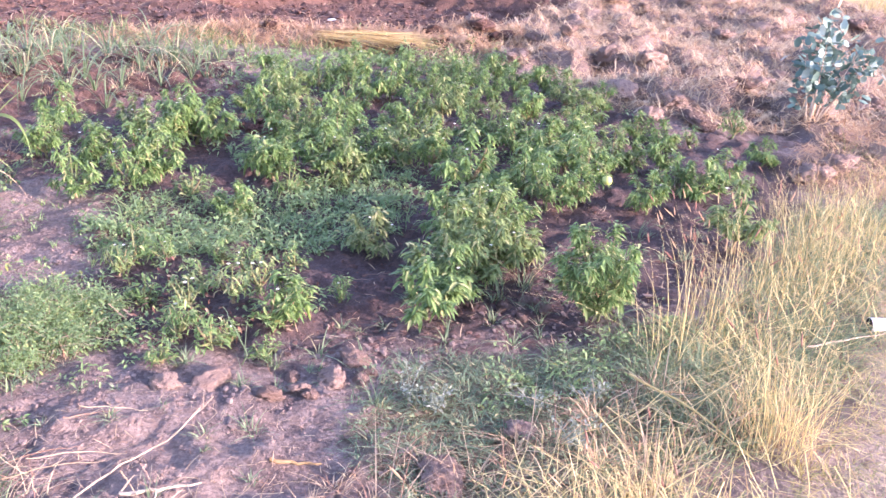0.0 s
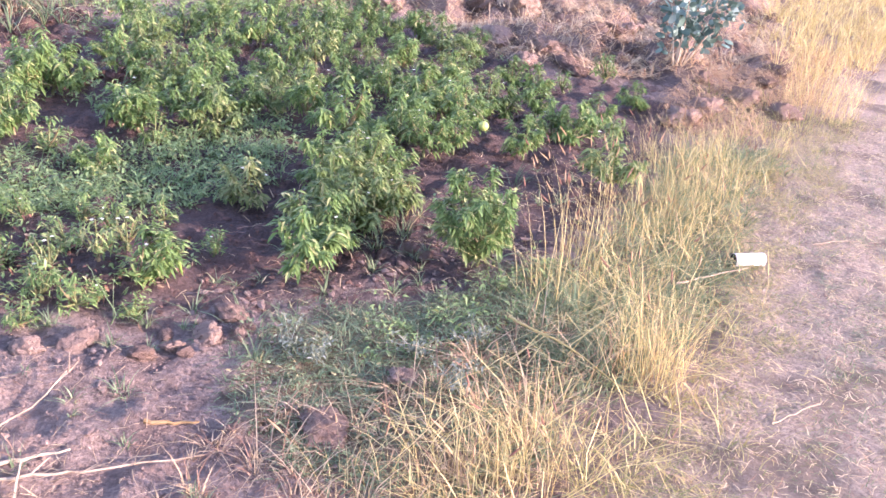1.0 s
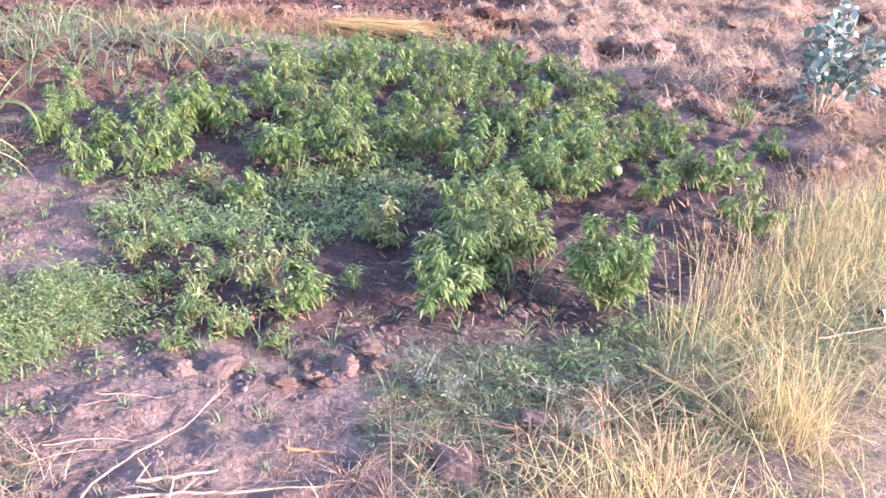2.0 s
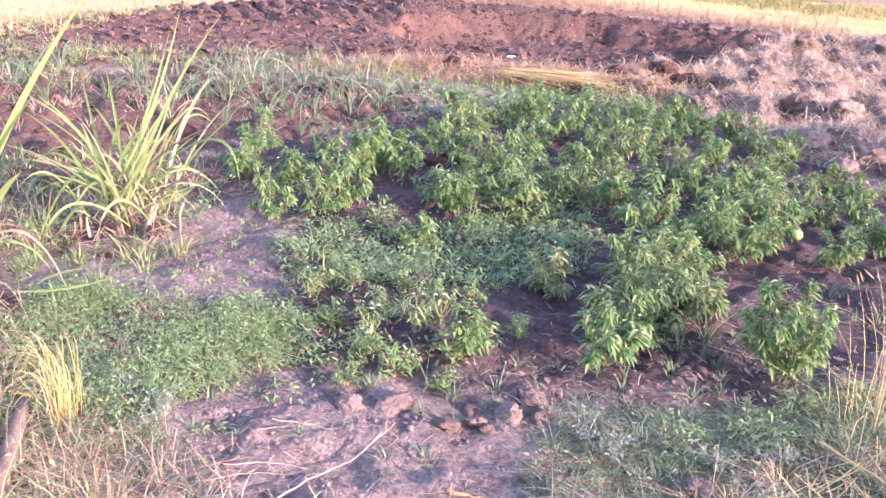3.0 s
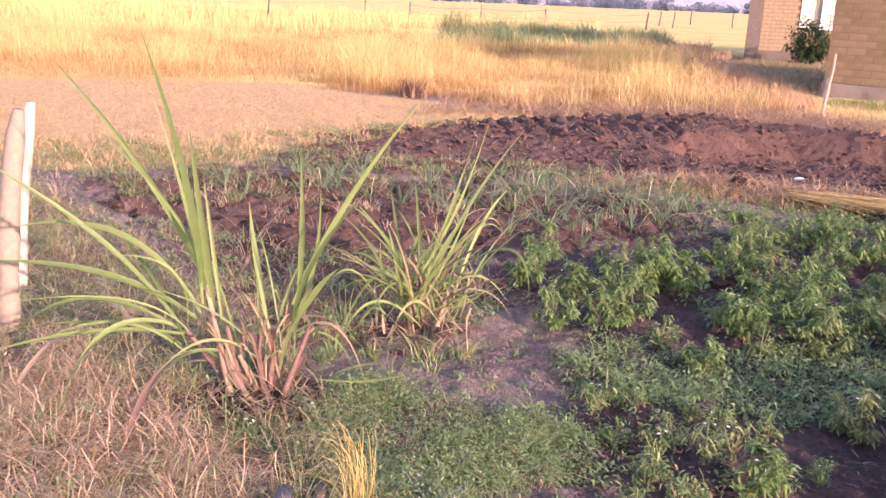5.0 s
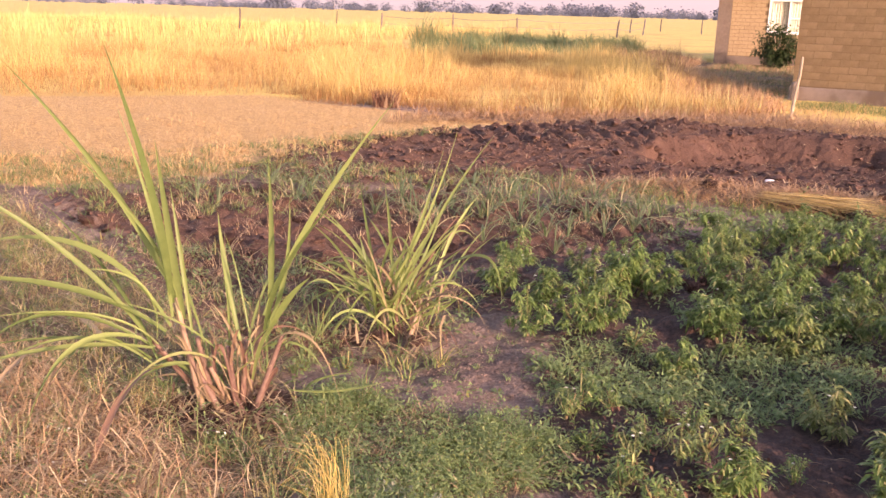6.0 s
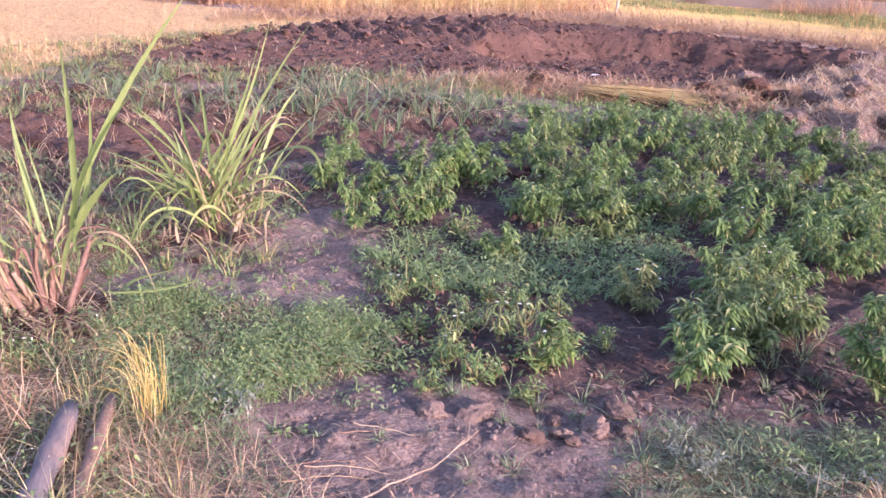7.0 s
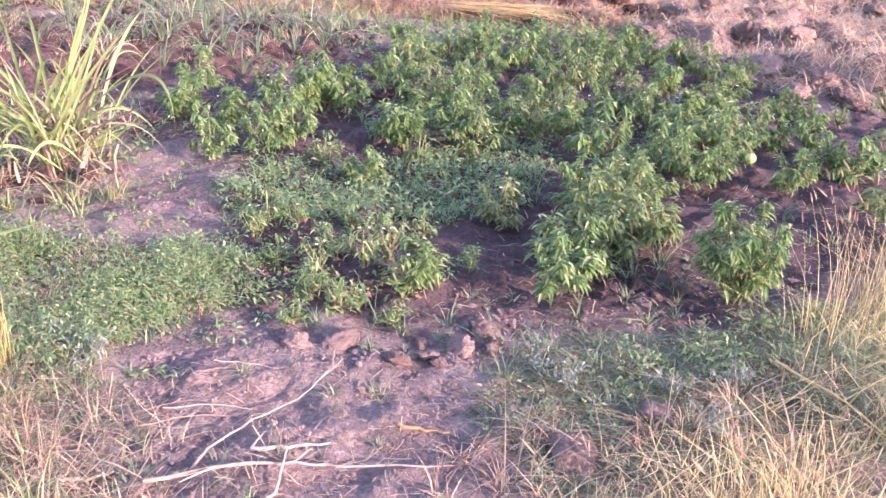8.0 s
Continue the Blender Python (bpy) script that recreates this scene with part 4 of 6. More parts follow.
    tufts("left_dry_grass", LEFT_DRY, 820, 15, STRAW, 0.085, 0.0030, 1.5, 0.03, "tangled dry grass round the sugar cane", "dry grass", 0.25)
    tufts("cane_foot_grass", [(-2.6, 2.3), (-2.0, 2.2), (-1.75, 2.7), (-1.75, 3.35), (-2.3, 3.5), (-2.6, 3.0)], 60, 16, CROP, 0.12, 0.006, 1.0, 0.03, "grass at the foot of the sugar cane", "grass", 0.2)
    tufts("turf_dry", [(-0.25, 1.9), (0.3, 2.05), (0.9, 2.5), (1.0, 2.3), (0.7, 1.8), (0.4, 1.4), (-0.4, 1.5)], 110, 14, PALE_STRAW, 0.085, 0.0036, 1.4, 0.025, "dry bleached tufts in the turf", "dry grass", 0.2)
    tufts("verge_dry", [(0.7, 1.6), (1.1, 2.0), (1.55, 2.75), (1.85, 3.4), (2.45, 4.4), (3.0, 4.9), (2.3, 5.2), (1.7, 4.2), (1.2, 3.2), (0.8, 2.6), (0.65, 2.0)], 170, 16, MAT_GRASS, 0.080, 0.0030, 1.7, 0.035, "dry yellow grass along the edge of the path", "dry grass", 0.1)
    tufts("verge_green", [(0.7, 1.9), (1.5, 2.75), (1.85, 3.4), (2.3, 4.3), (1.8, 4.3), (1.5, 3.8), (1.0, 2.9), (0.7, 2.5)], 800, 14, TURF, 0.060, 0.0040, 1.4, 0.028, "green grass at the foot of the dry tussocks", "grass", 0.2)
    tufts("path_grass", [(1.0, 1.4), (1.5, 2.3), (1.9, 3.1), (2.6, 4.2), (3.6, 5.4), (4.5, 6.2), (3.5, 3.0), (2.0, 1.2)], 480, 12, MAT_GRASS, 0.020, 0.0022, 2.0, 0.035, "trodden dry grass on the path", "dry grass", 0.3)
    tufts("path_edge", [(0.75, 1.5), (1.05, 1.7), (1.5, 2.3), (1.9, 3.0), (2.5, 4.0), (3.2, 4.9), (2.95, 4.95), (2.35, 4.4), (1.7, 3.3), (1.2, 2.3), (0.8, 1.75)], 520, 14, MAT_GRASS, 0.036, 0.0024, 2.0, 0.04, "low matted yellow-green grass at the edge of the path", "grass", 0.3)
    tufts("far_verge", [(2.9, 5.6), (3.6, 5.9), (4.4, 6.7), (6.5, 8.2), (10.0, 9.4), (11.0, 13.0), (5.2, 13.0), (4.7, 10.0), (3.3, 6.6)], 1500, 16, STRAW, 0.22, 0.006, 0.9, 0.06, "golden dry grass beyond the shrub", "dry grass", 0.1)
    tufts("back_grass", BACK_GRASS, 3600, 9, STRAW, 0.10, 0.006, 1.3, 0.06, "patchy dry grass beside the path", "dry grass", 0.3)
    tufts("back_green", BACK_GRASS, 1800, 9, TURF, 0.07, 0.006, 1.3, 0.06, "patchy green grass beside the path", "grass", 0.3)
    tufts("path_green", [(1.2, 1.6), (1.7, 2.6), (2.1, 3.2), (2.8, 4.2), (2.4, 2.6), (1.8, 1.6)], 420, 12, TURF, 0.018, 0.0026, 1.9, 0.035, "trodden green grass on the path", "grass", 0.4)


low_green()


def seeding_tuft(rng, count, h, spread, seed_share, w=0.0019):
    """Blades and seed stalks of one tussock, about its own foot."""
    a, r = rng.uniform(0, 2 * np.pi, count), spread * np.sqrt(rng.uniform(0, 1, count))
    x, y = np.cos(a) * r, np.sin(a) * r
    hh = h * rng.uniform(0.35, 1.05, count)
    lean = np.clip(rng.gamma(1.6, 0.34, count), 0, 2.0)
    out = blades(rng, x, y, 0 * x - 0.01, hh, rng.uniform(0.6, 1.4, count) * w, lean, 4, 0.5, np.where(rng.uniform(0, 1, count) < 0.35, rng.normal(np.pi, 0.9, count), a + rng.normal(0, 0.7, count)))
    tips = out[0].reshape(count, 9, 3)[:, 8]
    before = out[0].reshape(count, 9, 3)[:, 6]
    pick = np.flatnonzero((hh > 0.7 * h) & (lean < 0.55) & (rng.uniform(0, 1, count) < seed_share))
    heads = []
    for k in pick:
        d = tips[k] - before[k]
        d = d / (np.linalg.norm(d) + 1e-9)
        p = tips[k] - d * 0.012
        size = rng.uniform(0.028, 0.05)
        heads.append(tube([p, p + d * size * 0.4, p + d * size], [0.0012, 0.0030, 0.0006], 5))
    return out, gathered(heads) if heads else None


def tussocks():
    rng = np.random.default_rng(33)
    spots = [  # x, y, height, spread, blades
        (1.02, 2.16, 0.42, 0.09, 150), (1.10, 2.32, 0.36, 0.12, 70), (0.62, 1.77, 0.30, 0.13, 130), (0.42, 1.68, 0.30, 0.12, 120), (0.22, 1.66, 0.20, 0.13, 40),
        (1.05, 2.60, 0.34, 0.14, 40), (1.24, 2.95, 0.38, 0.16, 70), (1.42, 3.30, 0.40, 0.18, 85), (1.60, 3.70, 0.40, 0.20, 100), (1.75, 4.0, 0.32, 0.20, 100),
        (1.92, 4.25, 0.22, 0.16, 60), (2.50, 4.55, 0.14, 0.18, 60), (2.92, 5.05, 0.36, 0.22, 240), (3.20, 5.45, 0.36, 0.25, 200), (3.70, 6.30, 0.38, 0.25, 150),
        (4.3, 7.0, 0.42, 0.35, 180), (4.9, 8.0, 0.45, 0.4, 180), (1.55, 3.25, 0.25, 0.16, 90), (1.85, 3.75, 0.25, 0.2, 110), (2.25, 4.4, 0.24, 0.2, 110),
    ]
    for x, y, h, spread, count in spots:
        straw, heads = seeding_tuft(rng, int(count * 1.25), h * 0.95, spread * 1.1, 0.13)
        tuft = base("grass_tussock", x, y, height(x, y), "tall dry golden grass tussock with seed heads beside the path", "grass tussock", "dry tussocks beside the path")
        part("straw", straw, STRAW, tuft)["kind"] = "stuff"
        if heads:
            part("seed_spray", heads, SEED, tuft, "reddish brown seed heads")["kind"] = "stuff"
    # a thin stand of red-tipped seed stalks before the bed
    for x, y in ((0.80, 2.62), (0.92, 2.78), (1.12, 3.05), (1.0, 2.92)):
        straw, heads = seeding_tuft(rng, 38, 0.50, 0.11, 0.95, 0.0022)
        tuft = base("seed_stalks", x, y, height(x, y), "thin reddish seed stalks standing before the pepper bed", "grass tussock", "seed stalks")
        part("straw", straw, STRAW, tuft)["kind"] = "stuff"
        if heads:
            part("seed_spray", heads, SEED, tuft, "pale pinkish seed heads")["kind"] = "stuff"
    # spiky clumps of tall grass between the dug bed and the house
    for x, y, h in ((-3.05, 14.6, 0.62), (-3.4, 14.1, 0.70), (-3.9, 13.7, 0.66), (-4.5, 13.1, 0.72), (-3.2, 15.4, 0.55), (-5.2, 12.7, 0.66), (-5.9, 12.4, 0.6), (-2.75, 15.2, 0.42), (-4.0, 14.6, 0.68)):
        straw, heads = seeding_tuft(rng, 90, h, 0.30, 0.10, 0.007)
        tuft = base("grass_tussock", x, y, height(x, y), "spiky clump of tall golden grass at the edge of the field", "grass tussock", "tall clumps at the field edge")
        part("straw", straw, STRAW, tuft)["kind"] = "stuff"
        if heads:
            part("seed_spray", heads, SEED, tuft, "reddish brown seed heads")["kind"] = "stuff"
    # a small bright yellow tuft beside the logs, its stalks bent over
    stalks = []
    for k in range(60):
        fx, fy, up = rng.normal(0, 0.020), rng.normal(0, 0.020), rng.uniform(0.10, 0.27)
        over = rng.uniform(0.0, 0.07) if k < 44 else rng.uniform(0.10, 0.24)
        lean = rng.normal(0.0, 0.03)
        tip = up * (1.05 if k < 44 else rng.uniform(0.55, 0.95))
        stalks.append(ribbon(arc((fx, fy, -0.01), (fx + lean + 0.01, fy, up * 1.3), (fx + lean - over, fy - 0.4 * over, tip), 10), rng.uniform(0.0010, 0.0021), (0.8, 0.6, 0.1), 0.3))
    geo = gathered(stalks)
    tuft = base("yellow_tuft", -1.46, 1.88, height(-1.46, 1.88), "small golden tuft of drying grass beside the logs", "grass tussock")
    part("straw", geo, TUFT_GOLD, tuft)["kind"] = "stuff"


tussocks()


# ---- loose straw and mulch ----
def loose_straw():
    rng = np.random.default_rng(44)

    def strew(name, poly, count, mat, length, w, tilt, label, clump=0.0, lift=0.0):
        x, y = sown(rng, poly, count, clump)
        n = len(x)
        stuff(name, litter(rng, x, y, terrain(x, y) + rng.uniform(0, 1, n) * lift, rng.uniform(0.4, 1.4, n) * length, rng.uniform(0.6, 1.4, n) * w, tilt), mat, label, "straw")

    strew("clod_field_straw", CLOD_FIELD, 21000, PINK_STRAW, 0.11, 0.0050, 0.3, "pinkish dry straw strewn over rough clods", 0.1, 0.015)
    strew("clod_field_pale_straw", CLOD_FIELD, 30000, LONGSTRAW, 0.14, 0.0046, 0.3, "bleached straw strewn over rough clods", 0.3, 0.03)
    strew("bank_straw", [(-3.0, 6.9), (-1.9, 7.2), (-0.3, 7.25), (0.5, 7.3), (0.5, 8.2), (0.1, 8.5), (-0.4, 8.0), (-2.0, 7.8)], 9500, PINK_STRAW, 0.12, 0.005, 0.3, "reddish straw mulch heaped along a bank", 0.1, 0.03)
    strew("dug_straw", DUG_BED, 2000, PALE_STRAW, 0.12, 0.006, 0.2, "bits of straw on dug soil", 0.5)
    strew("dirt_straw", [(-1.3, 1.3), (-1.1, 2.0), (-0.4, 2.25), (-0.1, 1.9), (0.5, 1.7), (0.3, 1.2)], 700, PALE_STRAW, 0.045, 0.0018, 0.14, "bits of straw and stalk on bare dirt", 0.4)
    strew("path_straw", PATH_ZONE[:7] + [(4.0, 5.5), (4.5, 3.5), (2.5, 1.0), (0.8, 0.6)], 15000, LONGSTRAW, 0.032, 0.0020, 0.15, "trampled straw on a pale dirt path", 0.2)
    strew("bed_scraps", [(-0.5, 2.35), (0.1, 2.5), (0.9, 2.9), (1.3, 3.8), (0.8, 4.2), (0.3, 3.9), (-0.1, 3.5), (-0.4, 3.1), (-0.45, 2.7)], 420, PALE_STRAW, 0.045, 0.003, 0.2, "scraps of dead stalk on the damp soil", 0.3)
    strew("path_bright_straw", PATH_ZONE[:7] + [(4.0, 5.5), (4.5, 3.5), (2.5, 1.0), (0.8, 0.6)], 1300, STRAW, 0.060, 0.0022, 0.12, "bright bits of straw on the path", 0.3)
    strew("verge_tangle", [(0.3, 1.5), (0.75, 1.55), (1.1, 2.0), (1.55, 2.75), (1.85, 3.4), (2.4, 4.3), (1.9, 4.4), (1.3, 3.3), (0.95, 2.6), (0.6, 2.1), (0.2, 1.8)], 1100, STRAW, 0.16, 0.0024, 0.5, "tangled dry stalks among the tussocks", 0.2, 0.07)
    heap = [(-3.1, 1.6), (-2.3, 1.3), (-1.75, 1.45), (-1.7, 1.75), (-2.2, 1.95), (-2.8, 2.1), (-3.3, 2.3)]
    strew("weed_straw", LEFT_GREEN, 420, PALE_STRAW, 0.06, 0.0020, 0.3, "bits of dry stalk among the low weeds", 0.3, 0.04)
    strew("heaped_straw", heap, 2600, LONGSTRAW, 0.10, 0.0024, 0.35, "bleached straw heaped in the grass before the sugar cane", 0.45, 0.06)
    strew("heaped_brown_straw", heap, 1800, PINK_STRAW, 0.12, 0.0028, 0.35, "brown straw heaped in the grass before the sugar cane", 0.3, 0.07)
    strew("corner_straw", [(-1.5, 1.95), (-1.05, 1.88), (-0.84, 1.72), (-0.92, 1.58), (-0.7, 1.46), (-1.2, 1.2), (-1.6, 1.6)], 480, PALE_STRAW, 0.10, 0.0022, 0.3, "tangled bleached stalks at the corner of the dirt", 0.5, 0.03)
    strew("left_straw", LEFT_DRY, 7000, LONGSTRAW, 0.11, 0.0024, 0.3, "reddish dry grass lying round the sugar cane", 0.5, 0.03)
    strew("verge_mulch", [(1.7, 4.6), (2.2, 5.3), (3.1, 6.3), (3.9, 6.6), (2.95, 5.1), (2.2, 4.4)], 4600, PINK_STRAW, 0.09, 0.003, 0.25, "matted reddish dry grass beside the shrub", 0.5, 0.04)
    strew("tuft_straw", [(-0.75, 1.55), (-0.35, 1.6), (-0.3, 1.95), (-0.6, 1.75)], 75, PALE_STRAW, 0.055, 0.0024, 0.4, "small heap of bleached stalks on the dirt", 0.2, 0.03)


loose_straw()


def hay_bundle():
    rng = np.random.default_rng(5)
    n = 420
    x0, x1 = -1.25, -0.22
    strands = []
    for k in range(n):
        a = rng.uniform(0, 2 * np.pi)
        r = math.sqrt(rng.uniform(0, 1))
        oy, oz = 0.20 * r * math.cos(a), 0.035 * abs(r * math.sin(a))
        s = rng.uniform(x0, x0 + 0.6)
        e = min(s + rng.uniform(0.25, 0.75), x1 + 0.05)
        skew = rng.normal(-0.10, 0.10)
        pts = arc((s - x0, oy * 0.8, oz + 0.02), ((s + e) / 2 - x0, oy + skew * 0.4 + rng.normal(0, 0.02), oz + rng.uniform(0.02, 0.07)), (e - x0, oy + skew, oz + rng.uniform(-0.02, 0.05)), 5)
        strands.append(ribbon(pts, rng.uniform(0.003, 0.007), (0.1, 1, rng.normal(0, 0.6)), 0.2))
    hay = tagged(part("hay_sheaf", gathered(strands), HAY), "bundle of long golden hay lying on the straw bank", "hay")
    hay.matrix_basis = pose(x0, 7.42, height(-0.75, 7.42) + 0.035)


hay_bundle()


# ---- sugar cane ----
def cane_clump(x, y, leaves, stalks, dry, extra, seed, label, right=(0.75, 0.66), back=(-0.66, 0.75), wide=1.0):
    """A clump of young cane. Leaves are given as start, pull and tip: metres to the right and up, seen across the bed."""
    rng = np.random.default_rng(seed)
    clump = base("sugar_cane_clump", x, y, height(x, y), label, "sugar cane", "sugar cane clumps")
    rt, bk = Vector((*right, 0)), Vector((*back, 0))

    def place(r, u, d):
        return rt * r + bk * d + Vector((0, 0, u))

    def leaf(three, width, mat, name="leaf", spread=0.18, note=""):
        (r0, u0), (r1, u1), (r2, u2) = three
        d0, d2 = rng.normal(0, 0.04), rng.normal(0, spread)
        pts = arc(place(r0, u0, d0), place(r1, u1, (d0 + d2) * 0.5), place(r2, u2, d2), 14)
        side = rt * rng.uniform(0.55, 1.0) + bk * rng.uniform(-0.5, 0.5) if abs(u2 - u0) > abs(r2 - r0) else bk * 0.9 + Vector((0, 0, 0.6)) + rt * 0.2
        part(name, ribbon(pts, width, side, rng.uniform(0.25, 0.7), rng.uniform(0.25, 0.45)), mat, clump, note, True)

    for r0, u0, r1, u1, r2, u2 in leaves:
        # the middle is a point on the leaf; the pull that leads through it lies beyond
        pull = (2 * r1 - (r0 + r2) / 2, 2 * u1 - (u0 + u2) / 2)
        leaf(((r0, u0), pull, (r2, u2)), rng.uniform(0.019, 0.031) * wide if u0 > 0.1 else 0.012, CANE_LEAF)
        # a narrower leaf beside it
        dr, du, short = rng.normal(0, 0.05), rng.normal(-0.03, 0.05), rng.uniform(0.6, 0.95)
        mr, mu = r0 + (r2 - r0) * short + dr, u0 + (u2 - u0) * short + du
        leaf(((r0 + rng.normal(0, 0.03), u0 - 0.05), ((pull[0] + r0) / 2 + dr, (pull[1] + u0) / 2 + 0.03), (mr, max(mu, 0.02))), rng.uniform(0.010, 0.020), CANE_LEAF)
    for r0, u0, r1, u1 in stalks:
        a, b = place(r0, u0, rng.normal(0, 0.04)), place(r1, u1, rng.normal(0, 0.04))
        pts = [a.lerp(b, s) + Vector((0, 0, 0)) for s in np.linspace(0, 1, 9)]
        part("stalk", tube(pts, [0.0135 * (1.10 if k % 2 == 0 else 0.94) * (1 - 0.05 * k) for k in range(9)], 9), CANE_STALK, clump, "reddish jointed cane stalk", True)
        # bleached sheaths that cling to the stalk and part from it higher up
        for _ in range(2):
            s0, s1 = rng.uniform(0.0, 0.3), rng.uniform(0.6, 1.05)
            off = Vector((rng.normal(0, 0.012), rng.normal(0, 0.012), 0))
            p, q = a.lerp(b, s0) + off, a.lerp(b, s1) + off * 1.5
            loose = q + Vector((rng.normal(0, 0.05), rng.normal(0, 0.05), rng.uniform(-0.10, 0.06)))
            part("sheath", ribbon(arc(p, q, loose, 9), rng.uniform(0.008, 0.017), rt + bk * rng.uniform(-0.6, 0.6), 0.45, 0.3), CANE_DRY, clump, "bleached dry leaf sheath", True)
    for _ in range(dry):
        r, u = rng.normal(0, 0.08), rng.uniform(0.05, 0.22)
        s = 1 if rng.uniform() < 0.5 else -1
        out, up = s * rng.uniform(0.02, 0.16), rng.uniform(0.08, 0.32)
        fall = rng.uniform() < 0.4
        leaf(((r, u), (r + out * 0.5, u + up), (r + out * (1.6 if fall else 1.0), rng.uniform(0.0, 0.1) if fall else u + up * rng.uniform(0.7, 1.3))), rng.uniform(0.007, 0.015), CANE_DRY, "dry_leaf", 0.1, "bleached dry cane leaf")
    for _ in range(extra):
        r, u = rng.normal(0, 0.07), rng.uniform(0.04, 0.22)
        s = 1 if rng.uniform() < 0.5 else -1
        out, up, way = s * rng.uniform(0.05, 0.42), rng.uniform(0.12, 0.52), rng.uniform()
        mat = CANE_DRY if rng.uniform() < 0.15 else CANE_LEAF
        if way < 0.55:  # stiff, with only the tip bent
            three = ((r, u), (r + out * 0.4, u + up * 0.75), (r + out, u + up))
        elif way < 0.8:  # arching over
            three = ((r, u), (r + out * 0.5, u + up * 1.2), (r + out, u + up * rng.uniform(0.1, 0.7)))
        else:  # broken and hanging to the ground
            three = ((r, u), (r + out * 0.9, u + up * 0.7), (r + out * 1.2, rng.uniform(0.01, 0.08)))
        leaf(three, rng.uniform(0.007, 0.017), mat, "leaf", 0.25)
    return clump


def scaled(rows, x0, y0, k):
    """Sketch units to metres about the foot of the clump."""
    return [tuple(k * ((v - x0) if i % 2 == 0 else (y0 - v)) for i, v in enumerate(row)) for row in rows]


TALL_LEAVES = [
    (390, 520, 300, 325, 160, 132), (385, 520, 368, 320, 322, 102), (345, 600, 225, 430, 45, 285), (350, 610, 200, 540, 75, 605),
    (350, 600, 190, 605, 0, 655), (420, 640, 320, 660, 245, 800), (330, 590, 230, 580, 165, 700), (530, 560, 615, 370, 735, 188),
    (540, 560, 546, 430, 542, 270), (490, 600, 470, 490, 460, 395), (535, 590, 570, 520, 605, 478), (400, 560, 385, 400, 372, 255),
    (380, 560, 250, 435, 60, 440), (370, 580, 230, 500, 45, 472), (570, 690, 650, 682, 732, 655),
]
TALL_STALKS = [(425, 720, 385, 510), (445, 720, 420, 590), (480, 720, 470, 610), (500, 715, 532, 550), (470, 725, 440, 640), (425, 710, 345, 600), (490, 722, 500, 600), (455, 722, 405, 620), (510, 718, 560, 590)]
LOW_LEAVES = [
    (740, 520, 800, 390, 845, 240), (760, 540, 830, 390, 915, 262), (775, 530, 885, 435, 915, 500), (730, 500, 660, 520, 608, 640), (700, 520, 640, 490, 595, 545),
    (725, 520, 705, 430, 690, 360), (750, 500, 745, 410, 735, 338), (770, 560, 840, 505, 900, 548), (690, 560, 655, 590, 628, 655), (790, 570, 835, 560, 885, 520),
    (760, 520, 790, 420, 810, 350), (745, 520, 785, 465, 720, 480),
]
LOW_STALKS = [(740, 625, 715, 510), (760, 625, 750, 520), (775, 620, 800, 540)]
cane_clump(-2.24, 2.35, scaled(TALL_LEAVES, 475, 720, 0.00218), scaled(TALL_STALKS, 475, 720, 0.00218), 14, 14, 7, "tall young sugar cane with arching yellow-green leaves and reddish stalks")
cane_clump(-2.07, 3.26, scaled(LOW_LEAVES, 760, 620, 0.00262), scaled(LOW_STALKS, 760, 620, 0.00262), 16, 64, 8, "small sugar cane clump with many thin arching leaves", (0.85, 0.53), (-0.53, 0.85), 0.6)


# ---- onions in the dark bed ----
def onions():
    rng = np.random.default_rng(55)
    kinds = []
    for k in range(4):
        x, y = (-1.92, -1.80, -1.70, -2.15)[k], (5.70, 5.95, 6.28, 5.62)[k]
        plant = base("onion_plant", x, y, height(x, y), "young onion plant with thin blue-green leaves in dark crumbly soil", "onion plant", "onion plants in the bed")
        for j in range(10):
            a = rng.uniform(0, 2 * np.pi)
            reach, up = rng.uniform(0.12, 0.44), rng.uniform(0.12, 0.28)
            d = Vector((math.cos(a), math.sin(a), 0))
            pts = arc((0, 0, -0.01), d * reach * 0.3 + Vector((0, 0, up * 1.15)), d * reach + Vector((0, 0, up * rng.uniform(0.0, 0.8))), 8)
            part("leaf", ribbon(pts, 0.0072, (-d.y, d.x, 0.1), 0.5, 0.2), ONION, plant)
        part("bulb_neck", tube([(0, 0, -0.02), (0, 0, 0.03), (0, 0, 0.06)], [0.007, 0.006, 0.004], 6), ONION, plant)
        kinds.append(plant)
    spots = [(-2.05, 5.12), (-2.17, 5.26), (-2.4, 5.41), (-2.4, 5.66), (-2.18, 6.06), (-2.14, 6.60), (-2.9, 6.0), (-2.56, 5.14), (-2.87, 6.21), (-2.56, 6.45), (-1.85, 6.55), (-2.62, 5.87), (-2.96, 5.66), (-2.36, 6.3), (-2.04, 6.4), (-3.05, 5.41), (-3.39, 5.61), (-3.52, 5.32), (-2.9, 5.05), (-3.2, 5.9)]
    for _ in range(34):
        spots.append((rng.uniform(-5.0, -1.7), 0.0))
    for x, y in spots:
        if not y:
            y = 5.95 + 0.30 * (x + 3.2) + rng.uniform(-0.75, 0.75)
        m = pose(x, y, height(x, y), 0, 0, rng.uniform(0, 360)) @ Matrix.Scale(rng.uniform(0.85, 1.35), 4)
        copy_thing(kinds[int(rng.integers(4))], m)


onions()


